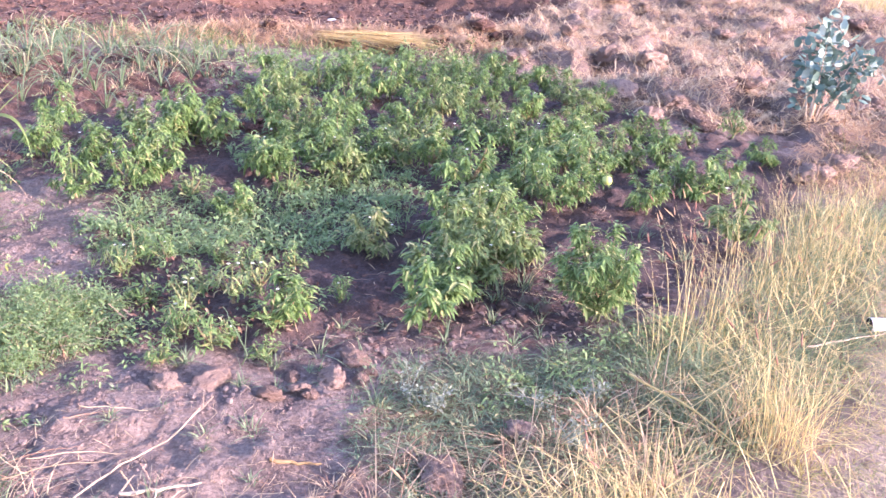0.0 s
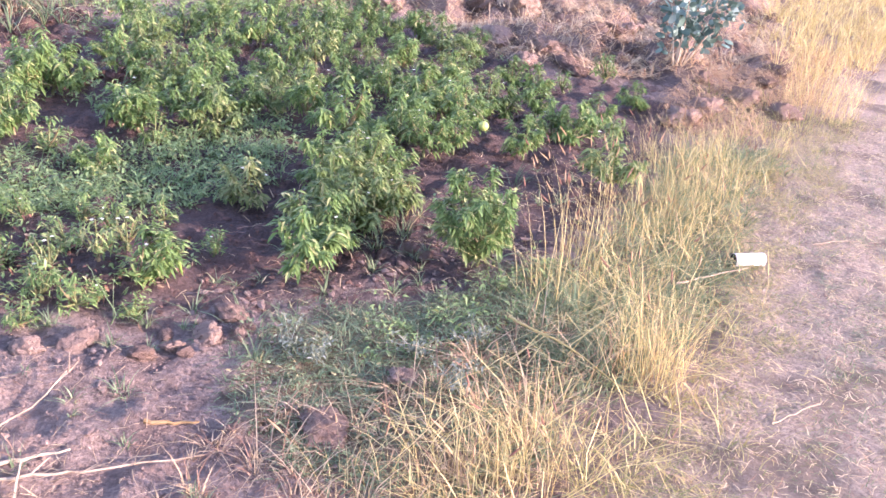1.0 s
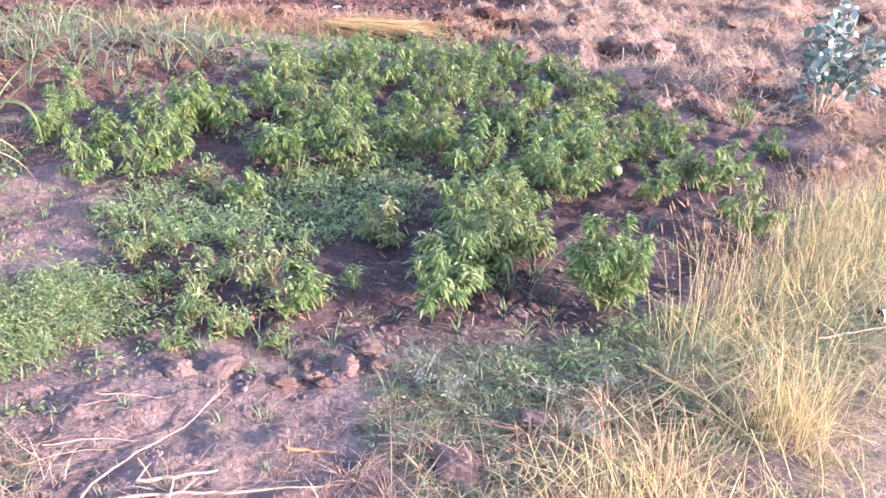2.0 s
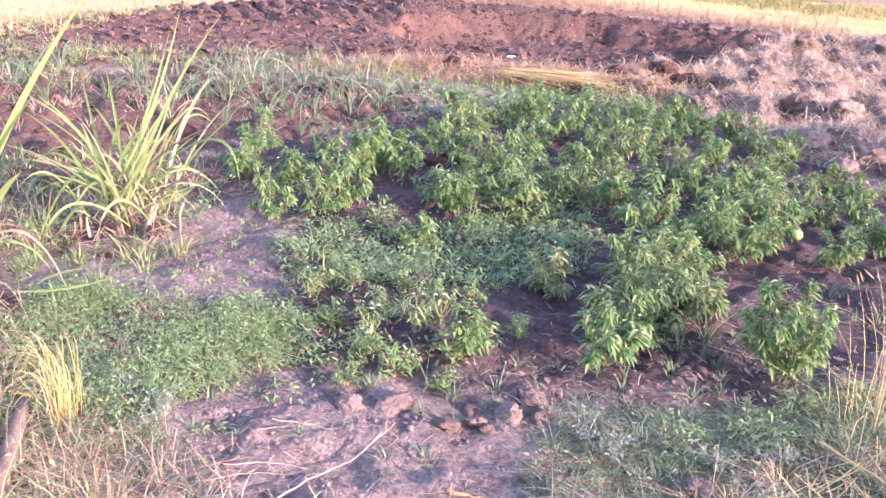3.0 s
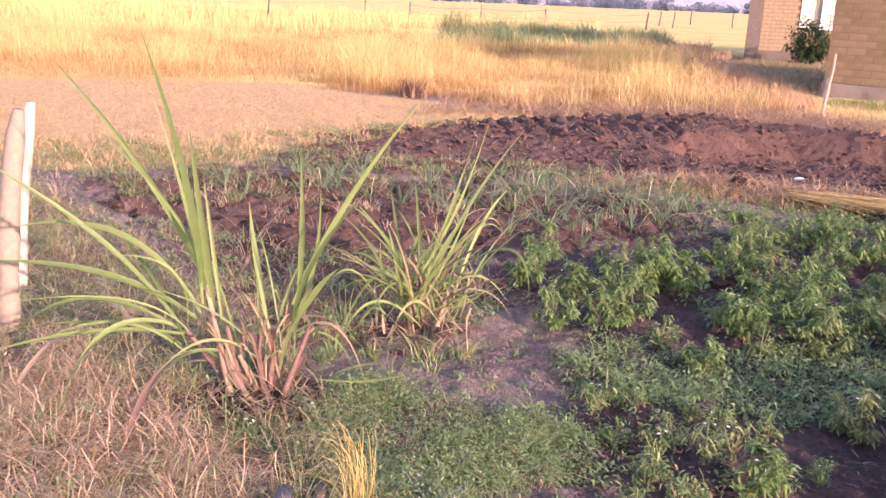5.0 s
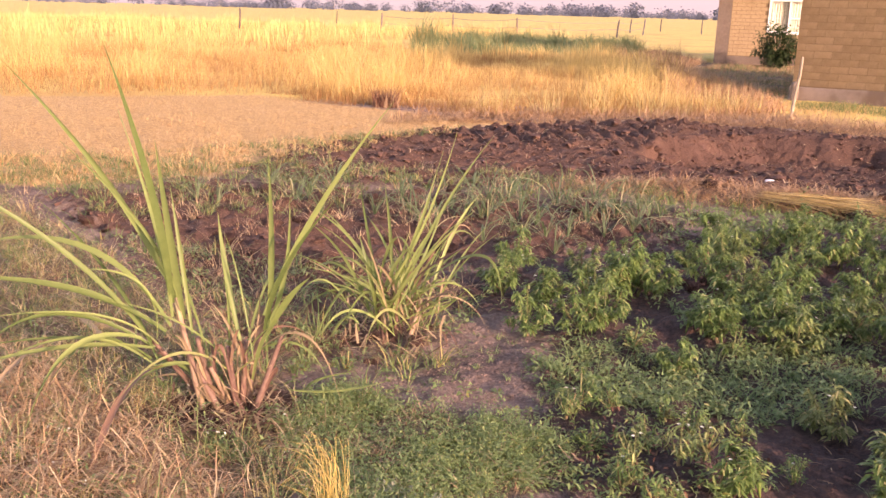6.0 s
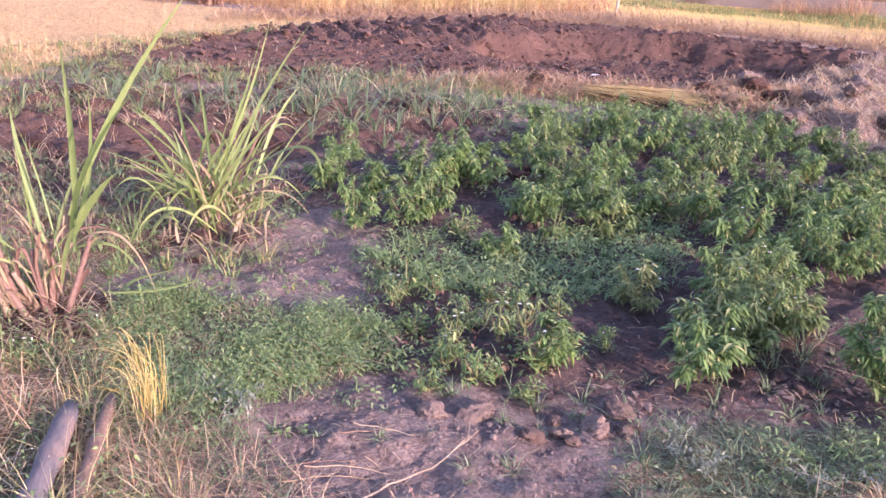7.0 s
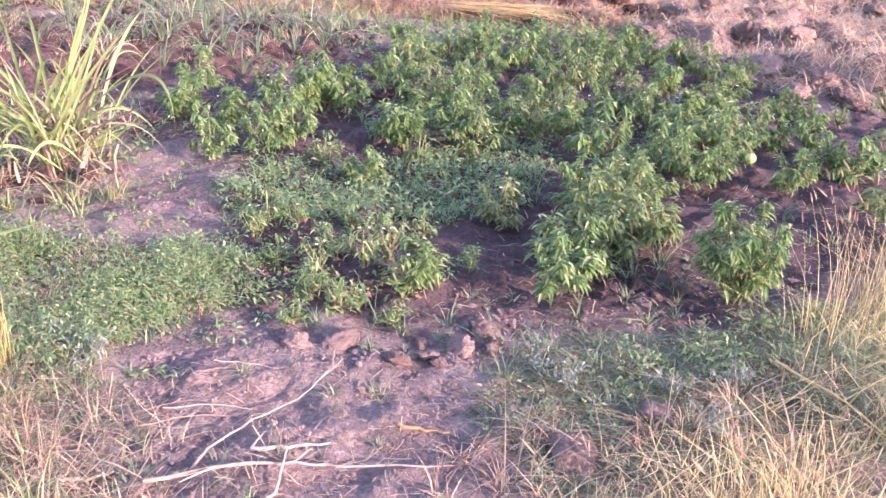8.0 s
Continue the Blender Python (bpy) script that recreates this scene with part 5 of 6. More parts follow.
# ---- blue-green shrub among the clods ----
def shrub(x, y, h):
    rng = np.random.default_rng(66)
    bush = base("shrub", x, y, height(x, y), "blue-green shrub with round waxy leaves among dry clods", "shrub")
    one = ribbon(arc((0, 0, 0), (0.035, 0, 0.012), (0.075, 0, 0.0), 6), 0.050, (0, 1, 0), 0.18, 0.5)
    me = raw_mesh("leaf", one[0], one[1], SHRUB_LEAF, True)
    for k in range(11):
        a = rng.uniform(0, 2 * np.pi)
        reach, up = rng.uniform(0.05, 0.34), h * rng.uniform(0.55, 1.0)
        foot = Vector((math.cos(a) * 0.03, math.sin(a) * 0.03, -0.02))
        tip = Vector((math.cos(a) * reach, math.sin(a) * reach, up))
        pts = arc(foot, foot.lerp(tip, 0.5) + Vector((0, 0, 0.06)), tip, 7)
        part("stem", tube(pts, [0.006, 0.0055, 0.005, 0.004, 0.003, 0.002, 0.0015], 6), BARK, bush, "pale reddish stem")
        for j in range(42):
            s = rng.uniform(0.32, 1.0)
            p = pts[0].lerp(pts[-1], s) + Vector(rng.normal(0, 0.045, 3))
            leaf = part("leaf", me, SHRUB_LEAF, bush)
            leaf.matrix_basis = pose(p.x, p.y, max(p.z, 0.08), rng.normal(0, 35), rng.normal(-20, 35), rng.uniform(0, 360)) @ Matrix.Scale(rng.uniform(0.5, 1.0), 4)


shrub(2.22, 5.62, 0.66)


# ---- silver weeds at the edge of the bed ----
def silver_weed(x, y, seed):
    rng = np.random.default_rng(seed)
    weed = base("silver_weed", x, y, height(x, y), "pale silvery woolly weed on damp soil", "weed", "silver weeds")
    for k in range(7):
        a = 2 * math.pi * k / 7 + rng.uniform(-0.3, 0.3)
        r, up = rng.uniform(0.02, 0.075), rng.uniform(0.03, 0.085)
        pts = arc((0, 0, 0), (math.cos(a) * r * 0.5, math.sin(a) * r * 0.5, up * 0.8), (math.cos(a) * r, math.sin(a) * r, up), 6)
        sprig = part("sprig", tube(pts, [0.0012] * 6, 4), SILVER, weed)
        n = 24
        spots = np.array([tuple(pts[int(rng.integers(1, 6))]) for _ in range(n)]) + rng.normal(0, 0.008, (n, 3))
        part("leaves", leaf_cloud(rng, spots, rng.normal(0, 1, (n, 3)) + (0, 0, 0.4), 0.018, 0.006, 0.2), SILVER, sprig)


silver_weed(-0.02, 2.27, 1)
silver_weed(0.06, 2.20, 2)
silver_weed(-1.22, 1.98, 3)
silver_weed(0.44, 2.06, 4)
silver_weed(0.34, 2.24, 5)
silver_weed(0.52, 2.30, 6)
silver_weed(-1.34, 2.02, 8)


# ---- clods ----
def clods():
    rng = np.random.default_rng(77)
    meshes = {}
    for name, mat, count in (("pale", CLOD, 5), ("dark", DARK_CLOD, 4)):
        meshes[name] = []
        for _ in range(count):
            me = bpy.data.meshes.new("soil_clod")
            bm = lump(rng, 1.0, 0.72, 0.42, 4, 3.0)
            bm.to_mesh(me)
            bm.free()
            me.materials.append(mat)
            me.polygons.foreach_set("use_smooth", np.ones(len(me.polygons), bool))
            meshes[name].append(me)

    def clod(x, y, r, kind, label, group):
        ob = new("soil_clod", meshes[kind][int(rng.integers(len(meshes[kind])))])
        ob.matrix_basis = pose(x, y, height(x, y) + r * 0.15, rng.uniform(-20, 20), rng.uniform(-20, 20), rng.uniform(0, 360)) @ Matrix.Diagonal((r * rng.uniform(0.9, 1.35), r, r * rng.uniform(0.6, 0.9), 1))
        tagged(ob, label, "soil clod", group)

    big = [(1.33, 7.6), (1.75, 7.3), (2.23, 7.3), (1.94, 6.29), (1.68, 6.38), (1.38, 5.83), (1.37, 6.46), (0.84, 7.5), (0.61, 7.6), (0.37, 7.33), (3.14, 11.2), (3.48, 10.6), (4.2, 11.3), (4.3, 10.6), (2.72, 8.41), (2.52, 7.18), (3.38, 8.38), (2.77, 6.3), (1.53, 5.6), (1.11, 6.06), (1.75, 6.82), (2.23, 6.8), (3.74, 7.6), (1.22, 5.62), (2.6, 5.55), (2.12, 4.85), (2.45, 5.05), (2.72, 5.4), (2.3, 5.35), (1.95, 4.7), (2.62, 4.9), (2.9, 5.7)]
    for x, y in big:
        clod(x, y, rng.uniform(0.06, 0.12), "pale", "large dry brown clod of turned earth with roots", "large clods in the rough ground")
    for _ in range(100):
        x, y = sown(rng, CLOD_FIELD, 1)
        clod(float(x[0]), float(y[0]), rng.uniform(0.05, 0.13), "pale", "dry brown clod of turned earth", "clods in the rough ground")
    for x, y, r in ((-0.20, 2.43, 0.045), (-0.26, 2.31, 0.046), (-0.34, 2.26, 0.030), (-0.30, 2.22, 0.026), (-0.17, 2.31, 0.028), (-0.38, 2.33, 0.022), (0.09, 1.90, 0.06), (0.30, 2.13, 0.045), (-0.16, 2.36, 0.03), (-0.60, 2.24, 0.05), (-0.72, 2.2, 0.04), (0.27, 2.95, 0.032), (0.36, 3.0, 0.04), (0.42, 2.93, 0.028), (0.33, 2.88, 0.022), (-0.42, 2.2, 0.04)):
        clod(x, y, r, "pale", "crumbly pinkish clod at the edge of the bed", "clods at the edge of the bed")
    for _ in range(26):
        a, r = rng.uniform(0, 2 * np.pi), rng.uniform(0.08, 0.28)
        fx, fy = ((-2.22, 2.32), (-2.05, 3.22))[int(rng.integers(2))]
        clod(fx + r * math.cos(a), fy + r * math.sin(a), rng.uniform(0.015, 0.04), "dark", "dark damp clod at the foot of the sugar cane", "clods under the sugar cane")
    for _ in range(16):
        x, y = sown(rng, [(-1.9, 7.1), (0.3, 7.2), (0.4, 7.9), (-1.9, 7.6)], 1)
        clod(float(x[0]), float(y[0]), rng.uniform(0.05, 0.10), "dark", "brown clod among the straw on the bank", "clods on the straw bank")
    for _ in range(50):
        x, y = sown(rng, ONION_BED, 1)
        clod(float(x[0]), float(y[0]), rng.uniform(0.03, 0.075), "dark", "dark red-brown damp clod", "clods in the onion bed")
    for x, y in ((-1.10, 4.85), (-1.2, 4.95), (-1.0, 4.8), (-1.28, 4.8), (-1.05, 4.98), (-0.95, 4.9)):
        clod(x, y, rng.uniform(0.04, 0.075), "dark", "dark red-brown damp clod", "clods in the pepper bed")
    # dark clods added to stand in for the shade at the hollow's end
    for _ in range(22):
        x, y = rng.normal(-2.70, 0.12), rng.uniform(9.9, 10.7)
        clod(x, y, rng.uniform(0.05, 0.13), "dark", "added dark clod standing in for the shade at the end of the hollow", "clods in the dug bed")
    # crumbs too small to pick apart
    pieces = []
    crumb = lump(np.random.default_rng(1), 1.0, 0.6, 0.9, 1)
    cv = np.array([tuple(v.co) for v in crumb.verts])
    ct = np.array([[v.index for v in f.verts] for f in crumb.faces])
    crumb.free()
    loose = []
    for crumbs, poly, count, lo, hi in ((pieces, PEPPER_BED, 1100, 0.004, 0.016), (pieces, [(-0.5, 2.35), (0.1, 2.5), (0.9, 2.9), (1.3, 3.8), (0.8, 4.2), (0.3, 3.9), (-0.1, 3.5), (-0.4, 3.1), (-0.45, 2.7)], 1000, 0.003, 0.015), (loose, [(-0.4, 2.3), (0.1, 2.45), (0.9, 2.9), (0.8, 3.2), (0.0, 2.8), (-0.4, 2.6)], 420, 0.003, 0.018), (loose, [(1.3, 1.7), (1.9, 2.9), (2.8, 4.3), (4.0, 5.5), (3.6, 3.0), (2.0, 1.3)], 900, 0.002, 0.010), (loose, [(-1.95, 2.7), (-1.2, 2.8), (-1.3, 3.3), (-1.9, 3.7)], 900, 0.002, 0.014), (loose, [(-1.3, 1.3), (-1.1, 2.2), (-0.1, 2.4), (0.2, 1.6), (0.0, 1.2)], 4600, 0.002, 0.012)):
        x, y = sown(rng, poly, count, 0.4)
        for px, py, pz in zip(x, y, terrain(x, y)):
            r = lo * (hi / lo) ** (rng.uniform() ** 2.2)
            crumbs.append((cv * r * rng.uniform(0.5, 1.4, (len(cv), 1)) * rng.uniform(0.6, 1.4, 3) * (1, 1, 0.7) + (px, py, pz), ct))
    dark = []
    for poly, count, lo, hi in ((DUG_BED, 4200, 0.010, 0.035), (DUG_BED, 260, 0.03, 0.08), (ONION_BED, 1300, 0.008, 0.03)):
        x, y = sown(rng, poly, count, 0.2)
        z = terrain(x, y)
        for px, py, pz in zip(x, y, z):
            r = rng.uniform(lo, hi) ** 1.0 * rng.uniform(0.5, 1)
            dark.append((cv * r * rng.uniform(0.5, 1.4, (len(cv), 1)) * rng.uniform(0.7, 1.3, 3) + (px, py, pz + r * 0.25), ct))
    for fx, fy in ((-2.22, 2.32), (-2.05, 3.22)):
        a, q = rng.uniform(0, 2 * np.pi, 160), 0.26 * np.sqrt(rng.uniform(0, 1, 160))
        lx, ly = fx + q * np.cos(a), fy + q * np.sin(a)
        stuff("cane_trash", litter(rng, lx, ly, terrain(lx, ly) + rng.uniform(0, 0.03, 160), rng.uniform(0.04, 0.16, 160), rng.uniform(0.004, 0.012, 160), 0.35), CANE_DRY, "withered brown leaf scraps at the foot of the cane", "dead leaves")
    stuff("dug_crumbs", gathered(dark), DARK_CLOD, "dark crumbs of freshly dug soil", "soil crumbs")
    stuff("dirt_crumbs", gathered(loose), CLOD, "loose pinkish crumbs on bare dirt", "soil crumbs")
    stuff("soil_crumbs", gathered(pieces), DARK_CLOD, "loose crumbs of brown soil", "soil crumbs")


clods()


# ---- logs, twigs and litter ----
def log(name, a, b, r, mat, label):
    pts = [Vector(a).lerp(Vector(b), s) + Vector((0.010 * math.sin(5 * s), 0, 0.008 * math.sin(7 * s))) for s in np.linspace(0, 1, 12)]
    rr = [r * (1 + 0.06 * math.sin(9 * k) + 0.05 * math.cos(4 * k)) for k in range(12)]
    rr[0] = rr[-1] = r * 0.72
    rr[1] = r * 0.93
    tagged(part(name, tube(pts, rr, 14), mat, None, "", True), label, "log", "logs lying in the grass")


log("wooden_log", (-1.66, 1.80, 0.05), (-1.25, 1.00, 0.05), 0.033, GREY_WOOD, "smooth grey wooden pole lying in the grass")
log("wooden_log", (-1.60, 1.90, 0.04), (-1.16, 1.04, 0.04), 0.021, BROWN_WOOD, "rough brown wooden pole lying in the grass")


def twig(pts, r, forks, label, mat=TWIG):
    path = [Vector((x, y, height(x, y) + z)) for x, y, z in pts]
    fine = []
    for k in range(len(path) - 1):
        for s in (0, 0.25, 0.5, 0.75):
            fine.append(path[k].lerp(path[k + 1], s) + Vector((0.004 * math.sin(3.1 * (k * 4 + s * 4)), 0.004 * math.cos(2.3 * (k * 4 + s * 4)), 0)))
    fine.append(path[-1])
    n = len(fine)
    stick = base("dry_twig", *fine[0], label, "twig", "dry twigs on the dirt")
    shifted = [p - fine[0] for p in fine]
    part("stem", tube(shifted, [r * (1 - 0.65 * k / n) for k in range(n)], 6), mat, stick)
    for at, dx, dy, dz in forks:
        p = shifted[int(at * (n - 1))]
        part("side_twig", tube(arc(p, p + Vector((dx * 0.5, dy * 0.5, dz * 0.8)), p + Vector((dx, dy, dz)), 5), [r * 0.5, r * 0.45, r * 0.4, r * 0.3, r * 0.15], 5), mat, stick)


twig([(-0.78, 1.62, 0.012), (-0.77, 1.70, 0.012), (-0.71, 1.83, 0.015), (-0.63, 1.96, 0.02), (-0.55, 2.10, 0.045)], 0.0038, [(0.85, 0.04, 0.05, 0.03), (0.93, 0.03, 0.05, 0.02), (0.97, -0.01, 0.05, 0.03)], "long bent pale twig lying on bare dirt")
twig([(-0.86, 1.55, 0.015), (-0.68, 1.66, 0.02), (-0.55, 1.69, 0.02), (-0.45, 1.72, 0.018), (-0.19, 1.80, 0.015)], 0.0052, [(0.2, -0.05, -0.08, 0.01), (0.55, 0.03, 0.05, 0.01)], "thick bleached root lying on bare dirt")
twig([(-0.67, 1.72, 0.012), (-0.58, 1.74, 0.014), (-0.49, 1.78, 0.012)], 0.006, [(0.1, 0.02, 0.05, 0.02)], "short bleached root on bare dirt")
twig([(-0.60, 1.50, 0.01), (-0.565, 1.60, 0.012), (-0.575, 1.71, 0.03)], 0.005, [], "thin bleached stick on bare dirt")
twig([(-1.06, 1.52, 0.012), (-1.0, 1.55, 0.012), (-0.95, 1.585, 0.012)], 0.006, [], "short bleached stick in dry grass")
twig([(-0.35, 1.90, 0.008), (-0.28, 1.915, 0.008), (-0.22, 1.92, 0.008)], 0.006, [], "short orange-brown stalk on bare dirt", HAY)
twig([(-0.545, 2.38, 0.0), (-0.52, 2.36, 0.05), (-0.56, 2.40, 0.10), (-0.62, 2.46, 0.15)], 0.0024, [(0.2, 0.0, 0.05, 0.12)], "pale bent stalk at the edge of the bed", ONION)
twig([(0.62, 2.33, 0.09), (0.78, 2.20, 0.07), (0.92, 2.04, 0.03)], 0.004, [(0.3, 0.12, -0.02, 0.01)], "long dry stalk leaning in the grass", STRAW)
twig([(1.28, 2.72, 0.03), (1.42, 2.78, 0.035), (1.60, 2.86, 0.03)], 0.004, [], "thin dry stick beside the path")
twig([(1.30, 1.95, 0.008), (1.38, 1.99, 0.01), (1.50, 2.06, 0.008)], 0.0028, [], "pale stick on the path")
twig([(1.98, 3.12, 0.008), (2.1, 3.16, 0.01), (2.3, 3.18, 0.008)], 0.0025, [], "pale stick on the path")


# broken stalks strewn over the dirt
for sx, sy, ex, ey in ((-1.02, 1.79, -0.84, 1.90), (-0.98, 1.74, -0.76, 1.87), (-0.95, 1.83, -0.72, 1.90), (-0.92, 1.98, -0.80, 2.05), (-0.90, 2.04, -0.72, 2.06), (-1.22, 1.60, -1.02, 1.68), (-1.28, 1.72, -1.05, 1.70), (0.98, 1.86, 1.08, 1.98)):
    twig([(sx, sy, 0.010), ((sx + ex) / 2, (sy + ey) / 2 + 0.006, 0.016), (ex, ey, 0.010)], 0.0018, [(0.6, 0.03, 0.015, 0.012)], "short broken dry stalk lying on the dirt", PALE_STRAW)


def white_can(x, y):
    can = base("tin_can", x, y, height(x, y) + 0.026, "white tin can lying on its side beside the path", "can", turn=7.0, size=0.84)
    bm = bmesh.new()
    rings = [(0.0, 0.0295), (0.004, 0.0315), (0.012, 0.030), (0.135, 0.030), (0.143, 0.0315), (0.147, 0.0295)]
    sides, rows = 24, []
    for s, r in rings:
        rows.append([bm.verts.new((s - 0.08, r * math.cos(2 * math.pi * j / sides), r * math.sin(2 * math.pi * j / sides))) for j in range(sides)])
    for lo, hi in zip(rows, rows[1:]):
        for j in range(sides):
            bm.faces.new((lo[j], lo[(j + 1) % sides], hi[(j + 1) % sides], hi[j]))
    bm.faces.new(rows[-1])
    bmesh.ops.recalc_face_normals(bm, faces=bm.faces)
    part("shell", bm, CAN, can, "", True)
    # closed near-black plug flush with the rim; its colour paints the shade inside
    inner = tube([(-0.079, 0, 0), (-0.02, 0, 0), (0.06, 0, 0)], [0.0285, 0.0285, 0.0285], 20)
    part("opening", inner, CAN_SHADE, can, "near-black plug painted as the shaded inside of the can")


white_can(1.63, 2.93)


def litter_scrap(x, y, size, turn):
    rng = np.random.default_rng(int(x * 100) % 97 + 3)
    bm = lump(rng, size, 0.35, 0.5, 2)
    ob = tagged(part("litter_scrap", bm, PAPER), "small scrap of white litter on dug soil", "litter", "scraps of litter")
    ob.matrix_basis = pose(x, y, height(x, y) + size * 0.25, 0, 0, turn)


for sx, sy, ss in ((-2.45, 9.75, 0.07), (-2.2, 9.8, 0.04), (-1.55, 10.3, 0.06), (-2.6, 9.85, 0.04)):
    litter_scrap(sx, sy, ss, sx * 90)


# dry arched cane leaf and stalk in the grass before the cane
def dry_cane(points, width, label):
    pts = arc(*points, 14)
    foot = pts[0].copy()
    ob = tagged(part("dry_cane_leaf", ribbon([p - foot for p in pts], width, (0.8, 0.4, 0.3), 0.4), PALE_STRAW, None, "", True), label, "dead leaf", "dry cane leaves in the grass")
    ob.matrix_basis = Matrix.Translation(foot)


dry_cane(((-2.28, 1.72, 0.0), (-2.42, 2.0, 0.26), (-2.42, 2.24, 0.17)), 0.034, "brown dried cane leaf arching over the grass")
dry_cane(((-2.9, 1.75, 0.0), (-2.98, 1.95, 0.2), (-2.92, 2.2, 0.2)), 0.032, "brown dried cane leaf arching over the grass")
dry_cane(((-3.6, 2.75, 0.03), (-3.3, 2.6, 0.07), (-2.95, 2.45, 0.02)), 0.03, "orange dried cane leaf lying in the grass")
dry_cane(((-3.35, 2.6, 0.03), (-3.2, 2.7, 0.05), (-2.9, 2.62, 0.02)), 0.03, "orange dried cane leaf lying in the grass")


# ---- posts ----
def post(x, y, h, r, lean, seed, label, mat=POST_WOOD, group="fence posts"):
    rng = np.random.default_rng(seed)
    pts, rr = [], []
    for k in range(10):
        s = k / 9
        pts.append((lean[0] * s + 0.02 * math.sin(4 * s + seed), lean[1] * s + 0.015 * math.cos(3 * s + seed), -0.1 + (h + 0.1) * s))
        rr.append(r * (1.08 - 0.2 * s + rng.normal(0, 0.05)))
    rr[-1] *= 0.6
    ob = tagged(part("wooden_post", tube(pts, rr, 11), mat, None, "", True), label, "post", group)
    ob.matrix_basis = pose(x, y, height(x, y))


post(-3.59, 2.23, 0.96, 0.045, (0.065, 0.10), 2, "thick pale split wooden fence post at the edge of the grass")
post(-4.04, 2.62, 0.93, 0.036, (0.05, 0.075), 3, "weathered pale wooden fence post behind another")
post(-1.95, 14.7, 0.92, 0.024, (0.02, 0.0), 4, "thin pale crooked wooden post before the house", POST_WOOD)
post(-2.42, 18.1, 0.35, 0.08, (0.0, 0.0), 5, "short stump of a post at the house corner", PLINTH, "post stumps")

for px, py, ph in ((-39.5, 45.5, 1.35), (-52.0, 74.0, 1.2), (-27.9, 52.5, 1.25), (-23.2, 52.0, 1.1), (-20.0, 62.0, 1.2), (-24.0, 78.0, 1.2), (-20.5, 70.0, 1.25), (-26.0, 95.0, 1.3), (-19.5, 85.0, 1.3), (-33.0, 52.0, 1.2)):
    post(px, py, ph, 0.06, (0.05, 0.0), int(abs(px) * 3), "thin grey fence pole far out in the field", GREY_WOOD, "fence poles in the field")


def fence_wire(a, b, z):
    p, q = Vector((*a, height(*a) + z)), Vector((*b, height(*b) + z))
    pts = [p.lerp(q, s) - Vector((0, 0, 0.12 * math.sin(math.pi * s))) for s in np.linspace(0, 1, 9)]
    tagged(part("fence_wire", tube(pts, [0.014] * 9, 4), WIRE), "sagging fence wire between far poles", "wire", "fence wires")


for z in (0.55, 1.0):
    fence_wire((-33.0, 52.0), (-27.9, 52.5), z)
    fence_wire((-27.9, 52.5), (-23.2, 52.0), z)
    fence_wire((-23.2, 52.0), (-20.0, 62.0), z)
    fence_wire((-20.0, 62.0), (-20.5, 70.0), z)


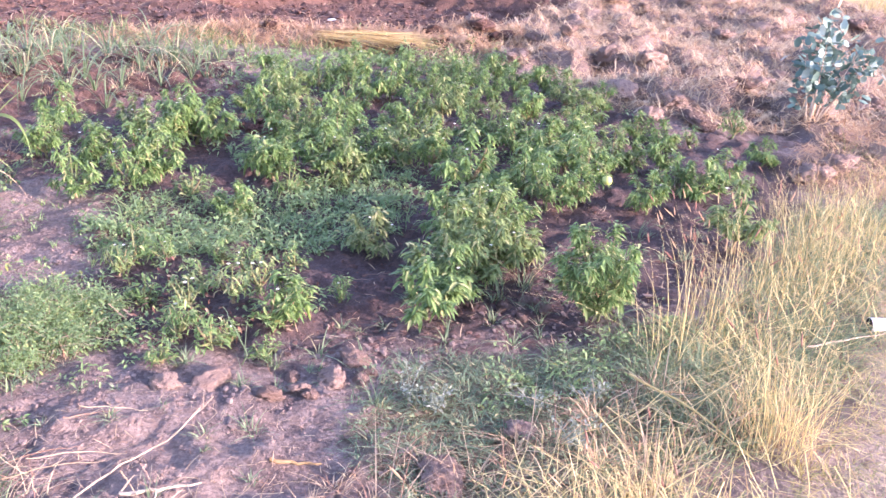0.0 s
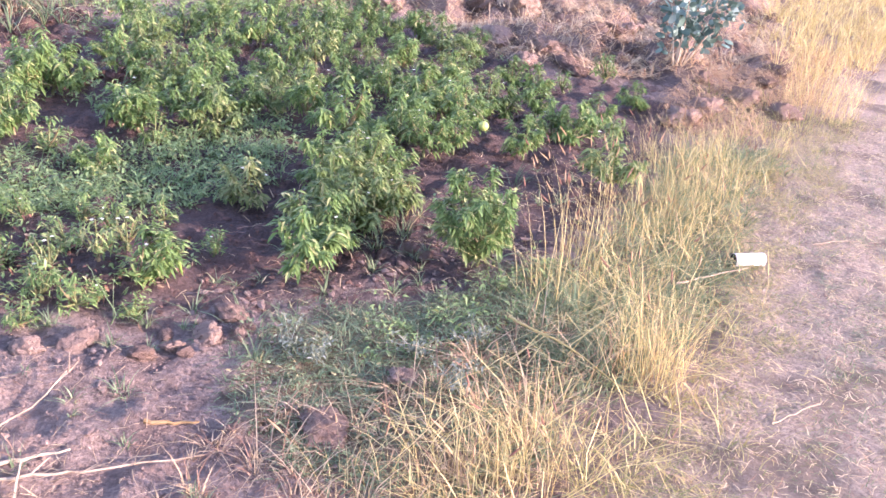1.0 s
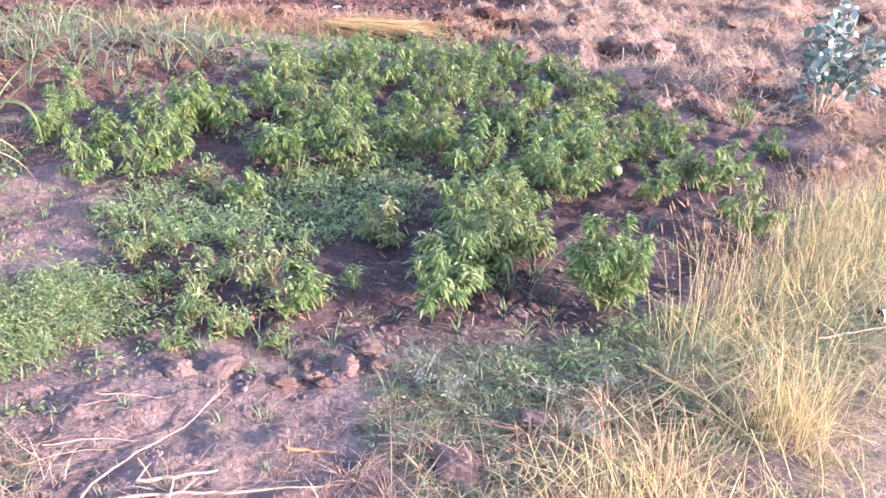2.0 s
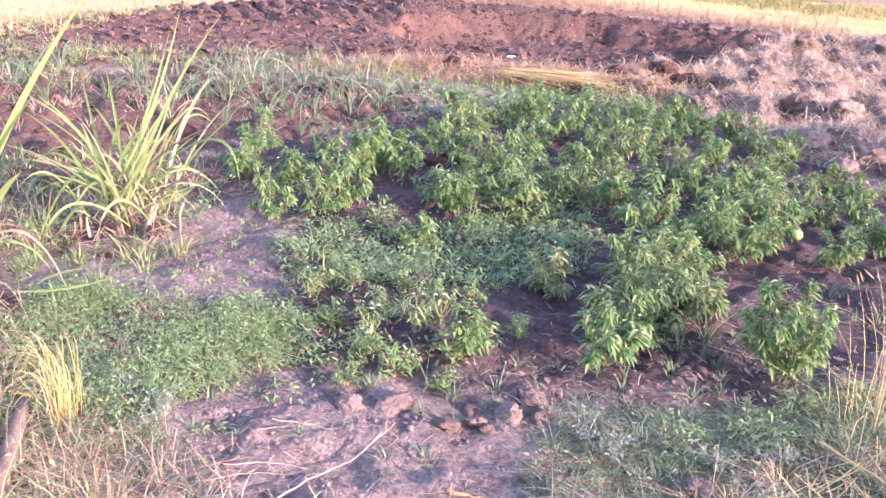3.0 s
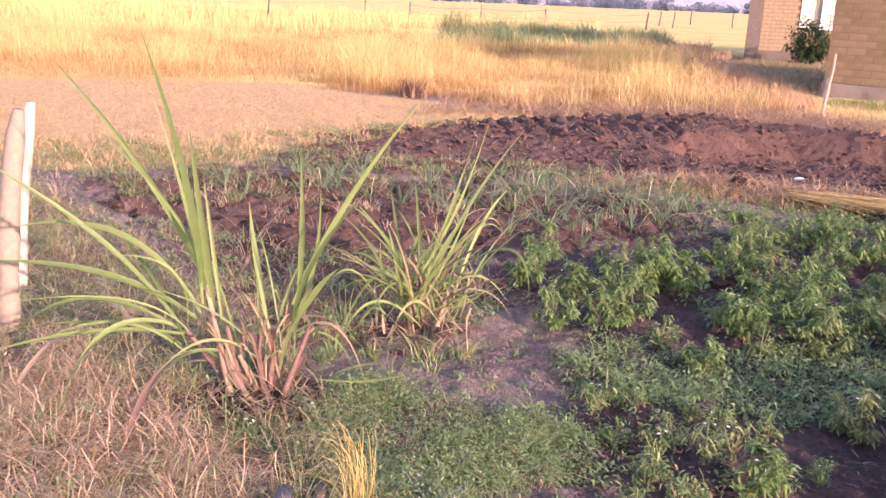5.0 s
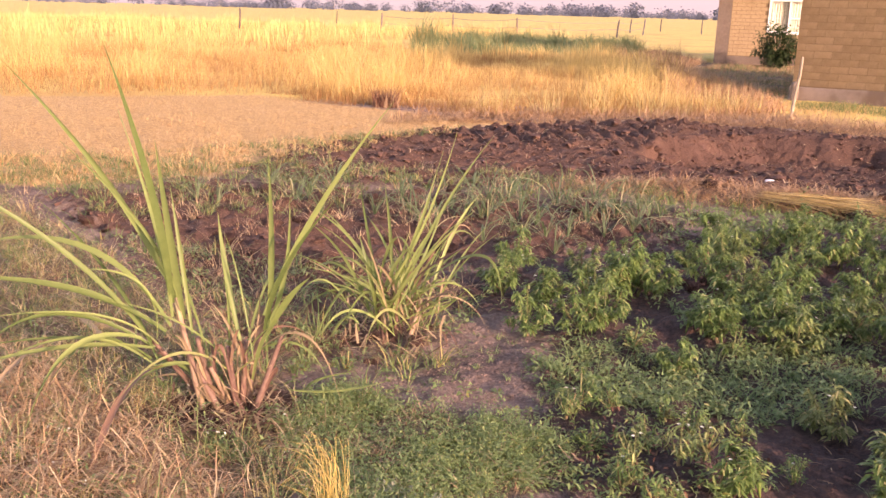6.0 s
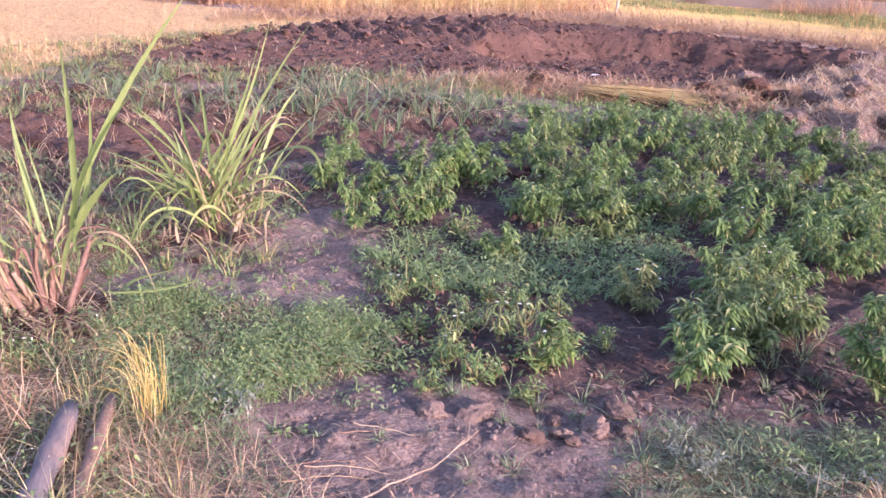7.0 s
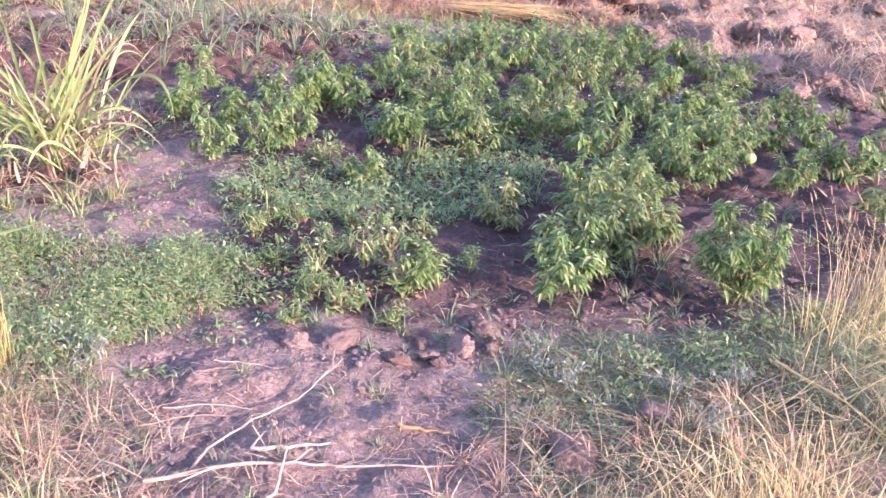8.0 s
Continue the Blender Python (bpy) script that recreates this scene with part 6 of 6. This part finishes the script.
# ---- grass of the fields ----
def fields():
    rng = np.random.default_rng(88)

    def stand(name, poly, count, mat, h, w, lean, label, category, clump=0.0, seg=2, scale=1.0, edge=0.0):
        x, y = sown(rng, poly, count, clump, scale, 0.25 + edge * 0.5)
        n = len(x)
        # the tall grass thins out over a low brown patch
        h = h * (1.0 - 0.75 * zone(x, y, [(-7.6, 13.0), (-5.6, 12.2), (-4.7, 13.2), (-5.2, 15.4), (-6.8, 15.8)], 0.6, 0.4)) if edge else h
        if edge:
            h = h * np.clip(zone(x, y, poly, edge, 0.5) * 1.9 - 0.8, 0.12, 1.0)
        stuff(name, blades(rng, x, y, terrain(x, y) - 0.01, h * rng.uniform(0.4, 1.15, n) * (0.15 + 2.2 * fbm(x, y, 0.55, 3, 6) ** 1.9) * (0.12 + 1.8 * fbm(x, y, 1.5, 2, 16)), rng.uniform(0.6, 1.4, n) * w, np.clip(rng.gamma(3, lean / 3, n), 0, 1.5), seg), mat, label, category)

    stand("stubble_blades", STUBBLE, 34000, STUBBLE_STRAW, 0.045, 0.006, 1.7, "short pinkish stubble of a cut field", "stubble", 0.3)
    x, y = sown(rng, STUBBLE, 12000, 0.2, 1.5)
    stuff("stubble_straw", litter(rng, x, y, terrain(x, y), rng.uniform(0.05, 0.20, len(x)), np.full(len(x), 0.006), 0.2), STUBBLE_STRAW, "cut straw strewn over the stubble field", "straw")
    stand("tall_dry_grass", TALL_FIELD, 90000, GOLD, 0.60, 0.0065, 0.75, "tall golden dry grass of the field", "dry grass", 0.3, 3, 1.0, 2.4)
    front = [(-10.2, 12.2), (-7.7, 11.8), (-5.9, 11.6), (-4.8, 12.0), (-4.0, 13.1), (-3.0, 14.0), (-2.3, 14.7), (-3.0, 16.5), (-5.5, 15.5), (-8.0, 14.5), (-10.5, 14.0)]
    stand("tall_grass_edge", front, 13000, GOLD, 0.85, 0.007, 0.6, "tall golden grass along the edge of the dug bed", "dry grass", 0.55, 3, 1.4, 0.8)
    stand("low_edge_grass", [(-6.2, 10.8), (-4.8, 11.0), (-3.8, 12.4), (-2.0, 13.1), (0.5, 12.7), (2.0, 12.3), (2.2, 12.9), (-0.3, 13.6), (-2.2, 14.3), (-4.2, 13.0), (-6.2, 11.6)], 9000, PINK_STRAW, 0.10, 0.006, 1.9, "low reddish dry grass round the dug bed", "dry grass", 0.5, 2, 2.0)
    stand("lawn_grass", LAWN, 17000, STUBBLE_STRAW, 0.08, 0.008, 1.3, "thin dry grass before the house", "grass", 0.2)
    stand("lawn_green", [(-2.2, 16.4), (2.0, 15.5), (5.0, 14.5), (6.0, 17.0), (2.5, 17.4), (-2.2, 17.9)], 9000, CROP, 0.11, 0.010, 1.0, "green grass at the foot of the house wall", "grass", 0.3)
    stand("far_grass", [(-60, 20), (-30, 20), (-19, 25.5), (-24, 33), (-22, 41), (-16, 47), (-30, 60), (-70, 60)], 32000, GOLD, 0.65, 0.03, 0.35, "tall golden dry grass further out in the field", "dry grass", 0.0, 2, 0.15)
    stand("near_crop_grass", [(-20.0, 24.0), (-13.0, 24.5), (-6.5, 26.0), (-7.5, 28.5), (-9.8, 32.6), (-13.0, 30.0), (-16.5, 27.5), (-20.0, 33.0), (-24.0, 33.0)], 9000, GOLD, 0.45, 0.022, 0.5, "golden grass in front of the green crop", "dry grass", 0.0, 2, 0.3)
    stand("green_crop", CROP_FIELD, 26000, FAR_CROP, 0.58, 0.034, 0.6, "band of grey-green crop beyond the dry grass", "crop", 0.0, 2)
    stand("shade_grass", [(-10.5, 31.5), (-7.6, 27.5), (-6.8, 28.5), (-7.0, 31.0), (-9, 34)], 5000, PINK_STRAW, 0.5, 0.018, 0.5, "brown grass between the houses", "dry grass", 0.1)
    stand("slope_grass", [(-3.2, 14.2), (-2.3, 14.8), (-2.2, 16.0), (-3.0, 18.2), (-4.4, 22.0), (-6.6, 27.0), (-8.0, 26.5), (-6.0, 22.0), (-4.4, 17.0)], 9000, PINK_STRAW, 0.34, 0.010, 0.9, "low golden grass running down towards the house", "dry grass", 0.0)
    stand("yard_green", [(-6.4, 30.5), (-6.5, 27.5), (-3.4, 19.5), (-2.7, 18.6), (-2.5, 23.0), (-3.6, 30.0)], 4200, CROP, 0.12, 0.014, 1.0, "low green grass in the shade between the houses", "grass", 0.4)
    stand("yard_dry", [(-6.4, 30.5), (-6.5, 27.5), (-3.4, 19.5), (-2.7, 18.6), (-2.5, 23.0), (-3.6, 30.0)], 6000, PINK_STRAW, 0.14, 0.012, 1.1, "low brown grass between the houses", "dry grass", 0.3)
    stand("house_weeds", [(0.3, 17.75), (2.1, 17.6), (2.0, 16.9), (0.4, 17.1)], 700, PINK_STRAW, 0.38, 0.009, 0.9, "tall reddish weeds against the house wall", "weeds")
    # reddish mulch and broken clods along the far edge of the dug bed
    mulch = [(-6.4, 10.0), (-5.0, 11.2), (-3.9, 12.5), (-2.2, 13.2), (0.3, 12.9), (2.4, 12.2), (2.6, 13.2), (0.2, 14.0), (-2.2, 14.6), (-4.4, 13.2), (-6.6, 11.2)]
    x, y = sown(rng, mulch, 9000, 0.35, 1.2)
    stuff("edge_mulch", litter(rng, x, y, terrain(x, y) + rng.uniform(0, 0.05, len(x)), rng.uniform(0.05, 0.28, len(x)), rng.uniform(0.004, 0.009, len(x)), 0.4), PINK_STRAW, "reddish broken straw along the far edge of the dug bed", "straw")
    # dark clump at the edge of the stubble
    for x, y, r, n in ((-7.55, 11.9, 0.20, 220), (-10.3, 34.5, 0.9, 700)):
        a, q = rng.uniform(0, 2 * np.pi, n), r * np.sqrt(rng.uniform(0, 1, n))
        geo = blades(rng, np.cos(a) * q, np.sin(a) * q, 0 * a, rng.uniform(0.15, 0.42, n), np.full(n, 0.014), rng.uniform(0.2, 0.9, n), 3)
        ob = tagged(part("dark_tuft", geo, DEAD_LEAF), "dark withered tuft at the edge of the field", "weeds", "dark tufts")
        ob.matrix_basis = pose(x, y, height(x, y))


fields()


# ---- houses of earth blocks ----
def block_mesh(name, length, tall, deep, mat):
    bm = bmesh.new()
    bmesh.ops.create_cube(bm, size=1.0)
    for v in bm.verts:
        v.co = Vector((v.co.x * length, v.co.y * deep, v.co.z * tall))
    bmesh.ops.bevel(bm, geom=bm.edges[:], offset=0.004, segments=1, affect="EDGES")
    me = bpy.data.meshes.new(name)
    bm.to_mesh(me)
    bm.free()
    me.materials.append(mat)
    return me


def window(house, x, z0, z1, wide, name, panes):
    """A white painted window in the front wall, with panes, glazing bars, sill and curtains behind."""
    win = base(name, 0, 0, 0, "", "")
    win.parent = house
    for key in ("label", "category"):
        if key in win:
            del win[key]
    tagged(win, "white painted window with curtains")
    f = 0.07
    for nm, b in (("window_frame", (x, x + f, -0.03, 0.09, z0, z1)), ("window_frame", (x + wide - f, x + wide, -0.03, 0.09, z0, z1)), ("window_frame", (x + f, x + wide - f, -0.03, 0.09, z0, z0 + f)), ("window_frame", (x + f, x + wide - f, -0.03, 0.09, z1 - f, z1)), ("window_sill", (x - 0.02, x + wide + 0.02, -0.05, 0.0, z0 - 0.025, z0 - 0.002))):
        part(nm, box(*b), WINDOW_PAINT, win)
    step = (wide - 2 * f) / panes
    for k in range(panes):
        a = x + f + k * step
        if k:
            part("mullion", box(a - 0.03, a + 0.03, -0.025, 0.08, z0 + f, z1 - f), WINDOW_PAINT, win)
        mid = z0 + (z1 - z0) * (0.45 if k else 0.99)
        if k:
            part("glazing_bar", box(a + 0.03, a + step, -0.02, 0.06, mid - 0.02, mid + 0.02), WINDOW_PAINT, win)
        g = part("pane", box(a + 0.002, a + step - 0.002, 0.03, 0.036, z0 + f, z1 - f), GLASS, win)
        g.visible_shadow = False
        n = 26
        xs = np.linspace(a, a + step * 0.92, n)
        v = np.concatenate([np.stack([xs, 0.12 + 0.018 * np.sin(np.arange(n) * 1.7), np.full(n, z)], 1) for z in (z0 + 0.02, z1 - 0.02)])
        t = np.array([q for i in range(n - 1) for q in ((i, i + 1, n + i + 1), (i, n + i + 1, n + i))])
        part("curtain", (v, t), CURTAIN, win, "pale cloth curtain")


def rough_plinth(rng, wide, tall):
    """A rendered plinth with an uneven, worn face and a broken upper edge."""
    n = 90
    xs = np.linspace(-0.03, wide + 0.03, n)
    top = tall - 0.012 * fbm(xs, xs * 0, 1.7, 4, 3) - 0.03 * np.maximum(fbm(xs, xs * 0, 0.8, 3, 5) - 0.5, 0)
    face = -0.075 + 0.05 * (fbm(xs, xs * 0 + 4, 2.1, 4, 9) - 0.5)
    profile = [(face - 0.03, np.full(n, -0.1)), (face, top * 0.4), (face + 0.004, top - 0.02), (face + 0.02, top), (np.full(n, 0.007), top)]
    v = np.concatenate([np.stack([xs, np.broadcast_to(d, n), z], 1) for d, z in profile])
    t = [q for k in range(len(profile) - 1) for i in range(n - 1) for q in ((k * n + i, k * n + i + 1, (k + 1) * n + i + 1), (k * n + i, (k + 1) * n + i + 1, (k + 1) * n + i))]
    return v, np.array(t)


def house(name, x, y, turn, wide, deep, tall, plinth, course, length, win, mat, label, single, shown):
    """A plain block house; its front wall runs along local x, the front face at local y = 0."""
    h = base(name, x, y, height(x, y) - 0.02, label, "house", turn=turn)
    rng = np.random.default_rng(int(wide * 10))
    wx, wz0, wz1, ww = win
    th = 0.2
    zs = plinth
    # front wall core with its window opening, set back behind the face of the blocks
    core = [box(0, wx, 0.0045, th, 0, tall), box(wx + ww, wide, 0.0045, th, 0, tall), box(wx, wx + ww, 0.0045, th, 0, wz0), box(wx, wx + ww, 0.0045, th, wz1, tall)]
    front = part("wall", gathered(core), MORTAR, h, "mud-mortared front wall")
    part("side_wall", box(0.0, th, th + 0.002, deep, 0, tall), mat, h)
    part("side_wall", box(wide - th, wide, th + 0.002, deep, 0, tall), mat, h)
    part("back_wall", box(th + 0.002, wide - th - 0.002, deep - th, deep, 0, tall), mat, h)
    part("room_floor", box(th, wide - th, th, deep - th, 0.02, 0.1), PLINTH, h)
    part("plinth", rough_plinth(rng, wide, plinth), PLINTH, h, "rough worn grey plinth", True)
    meshes = [block_mesh("block", length - 0.008 + d, course - 0.008, 0.10, mat) for d in (0.0, -0.004, 0.004)]
    joined = []
    row = 0
    while zs + course <= tall + 0.01:
        px = -length * 0.5 * (row % 2)
        while px < wide:
            a, b = max(px, 0.0), min(px + length, wide)
            mid, zc = (a + b) / 2, zs + course / 2
            if b - a > 0.06 and not (wx - 0.02 < mid < wx + ww + 0.02 and wz0 - 0.04 < zc < wz1 + 0.04):
                spot = Vector((mid, 0.05 + rng.normal(0, 0.0008), zc + rng.normal(0, 0.002)))
                if single and mid < shown:
                    ob = part("block", meshes[int(rng.integers(3))], mat, front)
                    ob.matrix_basis = Matrix.Translation(spot) @ Matrix.Diagonal(((b - a) / length, 1, 1, 1))
                else:
                    joined.append(box(a + 0.005, b - 0.005, spot.y - 0.05, spot.y + 0.05, zc - course / 2 + 0.005, zc + course / 2 - 0.005))
            px += length
        row += 1
        zs += course
    if joined:
        tagged(part("blockwork", gathered(joined), mat, front), kind="stuff")
    window(h, wx, wz0, wz1, ww, "window", 1 if single else 2)
    # added grey box: stands in for the side wall's shaded face
    if not single:
        part("corner_pillar", box(-0.42, -0.004, -0.05, 0.35, 0, tall), PLINTH, h, "grey strip standing in for the shaded side wall")
    e, rise = 0.45, 0.9
    v = [(-e, -e, tall), (wide + e, -e, tall), (wide + e, deep / 2, tall + rise), (-e, deep / 2, tall + rise), (-e, deep + e, tall), (wide + e, deep + e, tall)]
    v = np.array(v + [(a, b, c + 0.06) for a, b, c in v], float)
    t = np.array([(0, 2, 1), (0, 3, 2), (3, 5, 2), (3, 4, 5), (6, 7, 8), (6, 8, 9), (9, 8, 11), (9, 11, 10), (0, 1, 7), (0, 7, 6), (4, 11, 5), (4, 10, 11), (0, 6, 9), (0, 9, 3), (3, 9, 10), (3, 10, 4), (1, 8, 7), (1, 2, 8), (2, 11, 8), (2, 5, 11)])
    part("roof", (v, t), ROOF, h, "red sheet roof")
    gable = np.array([(0.02, 0.02, tall), (0.02, deep, tall), (0.02, deep / 2, tall + rise * 0.86), (0.18, 0.02, tall), (0.18, deep, tall), (0.18, deep / 2, tall + rise * 0.86)])
    gt = np.array([(0, 2, 1), (3, 4, 5), (0, 3, 5), (0, 5, 2), (1, 2, 5), (1, 5, 4), (0, 1, 4), (0, 4, 3)])
    part("gable", (gable, gt), mat, h)
    part("gable", (gable + (wide - 0.2, 0, 0), gt), mat, h)
    return h


house("house", -2.48, 18.3, -6.0, 8.0, 5.0, 2.75, 0.28, 0.13, 0.32, (1.62, 1.25, 2.25, 0.60), SHADED_BLOCK, "near house of ochre earth blocks with a white window", True, 4.6)
house("house", -6.3, 31.2, 13.0, 8.0, 4.5, 2.30, 0.30, 0.12, 0.30, (1.15, 1.05, 2.12, 1.30), LIT_BLOCK, "further house of earth blocks in their lit tone under a red sheet roof", False, 0)


def round_bush(x, y, r, h, mat, label, n=2600, name="bush"):
    rng = np.random.default_rng(9)
    bush = base(name, x, y, height(x, y), label, "bush")
    for k in range(6):
        a = rng.uniform(0, 2 * np.pi)
        tip = Vector((math.cos(a) * r * 0.6, math.sin(a) * r * 0.6, h * 0.7))
        part("stem", tube(arc((0, 0, -0.03), (tip.x * 0.3, tip.y * 0.3, h * 0.5), tip, 5), [0.02, 0.017, 0.014, 0.01, 0.006], 5), BARK, bush)
    d = rng.normal(0, 1, (n, 3))
    d /= np.linalg.norm(d, axis=1)[:, None]
    lump_r = 0.72 + 0.55 * np.array([noise.noise(Vector(v) * 2.6) for v in d])
    p = d * (rng.uniform(0.45, 1.0, n) * lump_r)[:, None] * (r, r, h * 0.62) + (0, 0, h * 0.44)
    p[:, 2] = np.maximum(p[:, 2], 0.04)
    part("crown", leaf_cloud(rng, p, d + rng.normal(0, 0.5, (n, 3)), 0.09, 0.045, 0.3), mat, bush)
    return bush


round_bush(-4.45, 29.6, 0.95, 1.40, BUSH, "dark green bush under the window of the further house", 4200)


# ---- far woods on the horizon ----
def far_woods():
    rng = np.random.default_rng(99)
    verts, ways, sizes = [], [], []
    groups = [(-62, 5, 9), (-57, 3, 8), (-50, 12, 6), (-45, 6, 11), (-41.5, 9, 8), (-38.5, 10, 10), (-35.5, 8, 9), (-32, 7, 9), (-28, 10, 10), (-24.5, 11, 11), (-21, 10, 11), (-18, 9, 11), (-15, 10, 11), (-11, 9, 11), (-6, 10, 10), (0, 9, 10), (8, 10, 10), (18, 12, 11), (30, 12, 11)]
    # low continuous belts between the taller groups
    groups += [(az, 7, 4.5) for az in (-43, -41, -40, -39, -38, -33.5, -30, -24, -23, -22, -21, -20, -19, -17, -16, -15, -14, -13, -12, -10)]
    trunks = []
    for az, count, tall in groups:
        for _ in range(count):
            a = radians(az + rng.normal(0, 1.5 if tall > 5 else 0.5))
            far = rng.uniform(700, 1050)
            h = tall * rng.uniform(0.45, 1.1)
            r = h * rng.uniform(0.6, 1.3)
            cx, cy = math.sin(a) * far, math.cos(a) * far
            trunks.append(tube([(cx, cy, -0.5), (cx, cy, h * 0.5)], [0.3, 0.15], 5))
            n = 140
            d = rng.normal(0, 1, (n, 3))
            d /= np.linalg.norm(d, axis=1)[:, None]
            p = d * rng.uniform(0.4, 1.0, (n, 1)) * (r, r, h * 0.48) * (1 + 0.25 * rng.normal(0, 1, (n, 1))) + (cx, cy, h * 0.46)
            verts.append(p)
            ways.append(d + rng.normal(0, 0.6, (n, 3)))
            sizes.append(np.full(n, h * 0.22))
    size = np.concatenate(sizes)
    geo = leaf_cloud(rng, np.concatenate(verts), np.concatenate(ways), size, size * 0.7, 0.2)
    stuff("far_woods", gathered([geo] + trunks), HAZED_WOODS, "low line of trees along the horizon with haze painted into their colour", "trees")


far_woods()


# ---- glowing backdrop with painted haze behind the woods ----
def painted_haze():
    """A far glowing ring, mauve haze painted into its colour, lighter upwards."""
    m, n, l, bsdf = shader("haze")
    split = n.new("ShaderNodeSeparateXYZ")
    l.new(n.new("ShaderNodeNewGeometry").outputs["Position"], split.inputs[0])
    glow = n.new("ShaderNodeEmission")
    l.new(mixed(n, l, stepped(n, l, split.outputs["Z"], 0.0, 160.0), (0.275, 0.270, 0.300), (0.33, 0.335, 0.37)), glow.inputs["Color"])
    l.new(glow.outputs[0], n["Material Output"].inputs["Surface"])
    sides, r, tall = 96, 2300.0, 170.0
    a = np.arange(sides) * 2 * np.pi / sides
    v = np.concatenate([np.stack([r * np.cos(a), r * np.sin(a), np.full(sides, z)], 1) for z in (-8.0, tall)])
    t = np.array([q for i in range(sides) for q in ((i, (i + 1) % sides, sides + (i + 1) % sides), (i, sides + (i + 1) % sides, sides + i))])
    tagged(part("backdrop", (v, t), m), "far glowing backdrop painted as pale mauve haze along the horizon", "haze", kind="structure")


painted_haze()
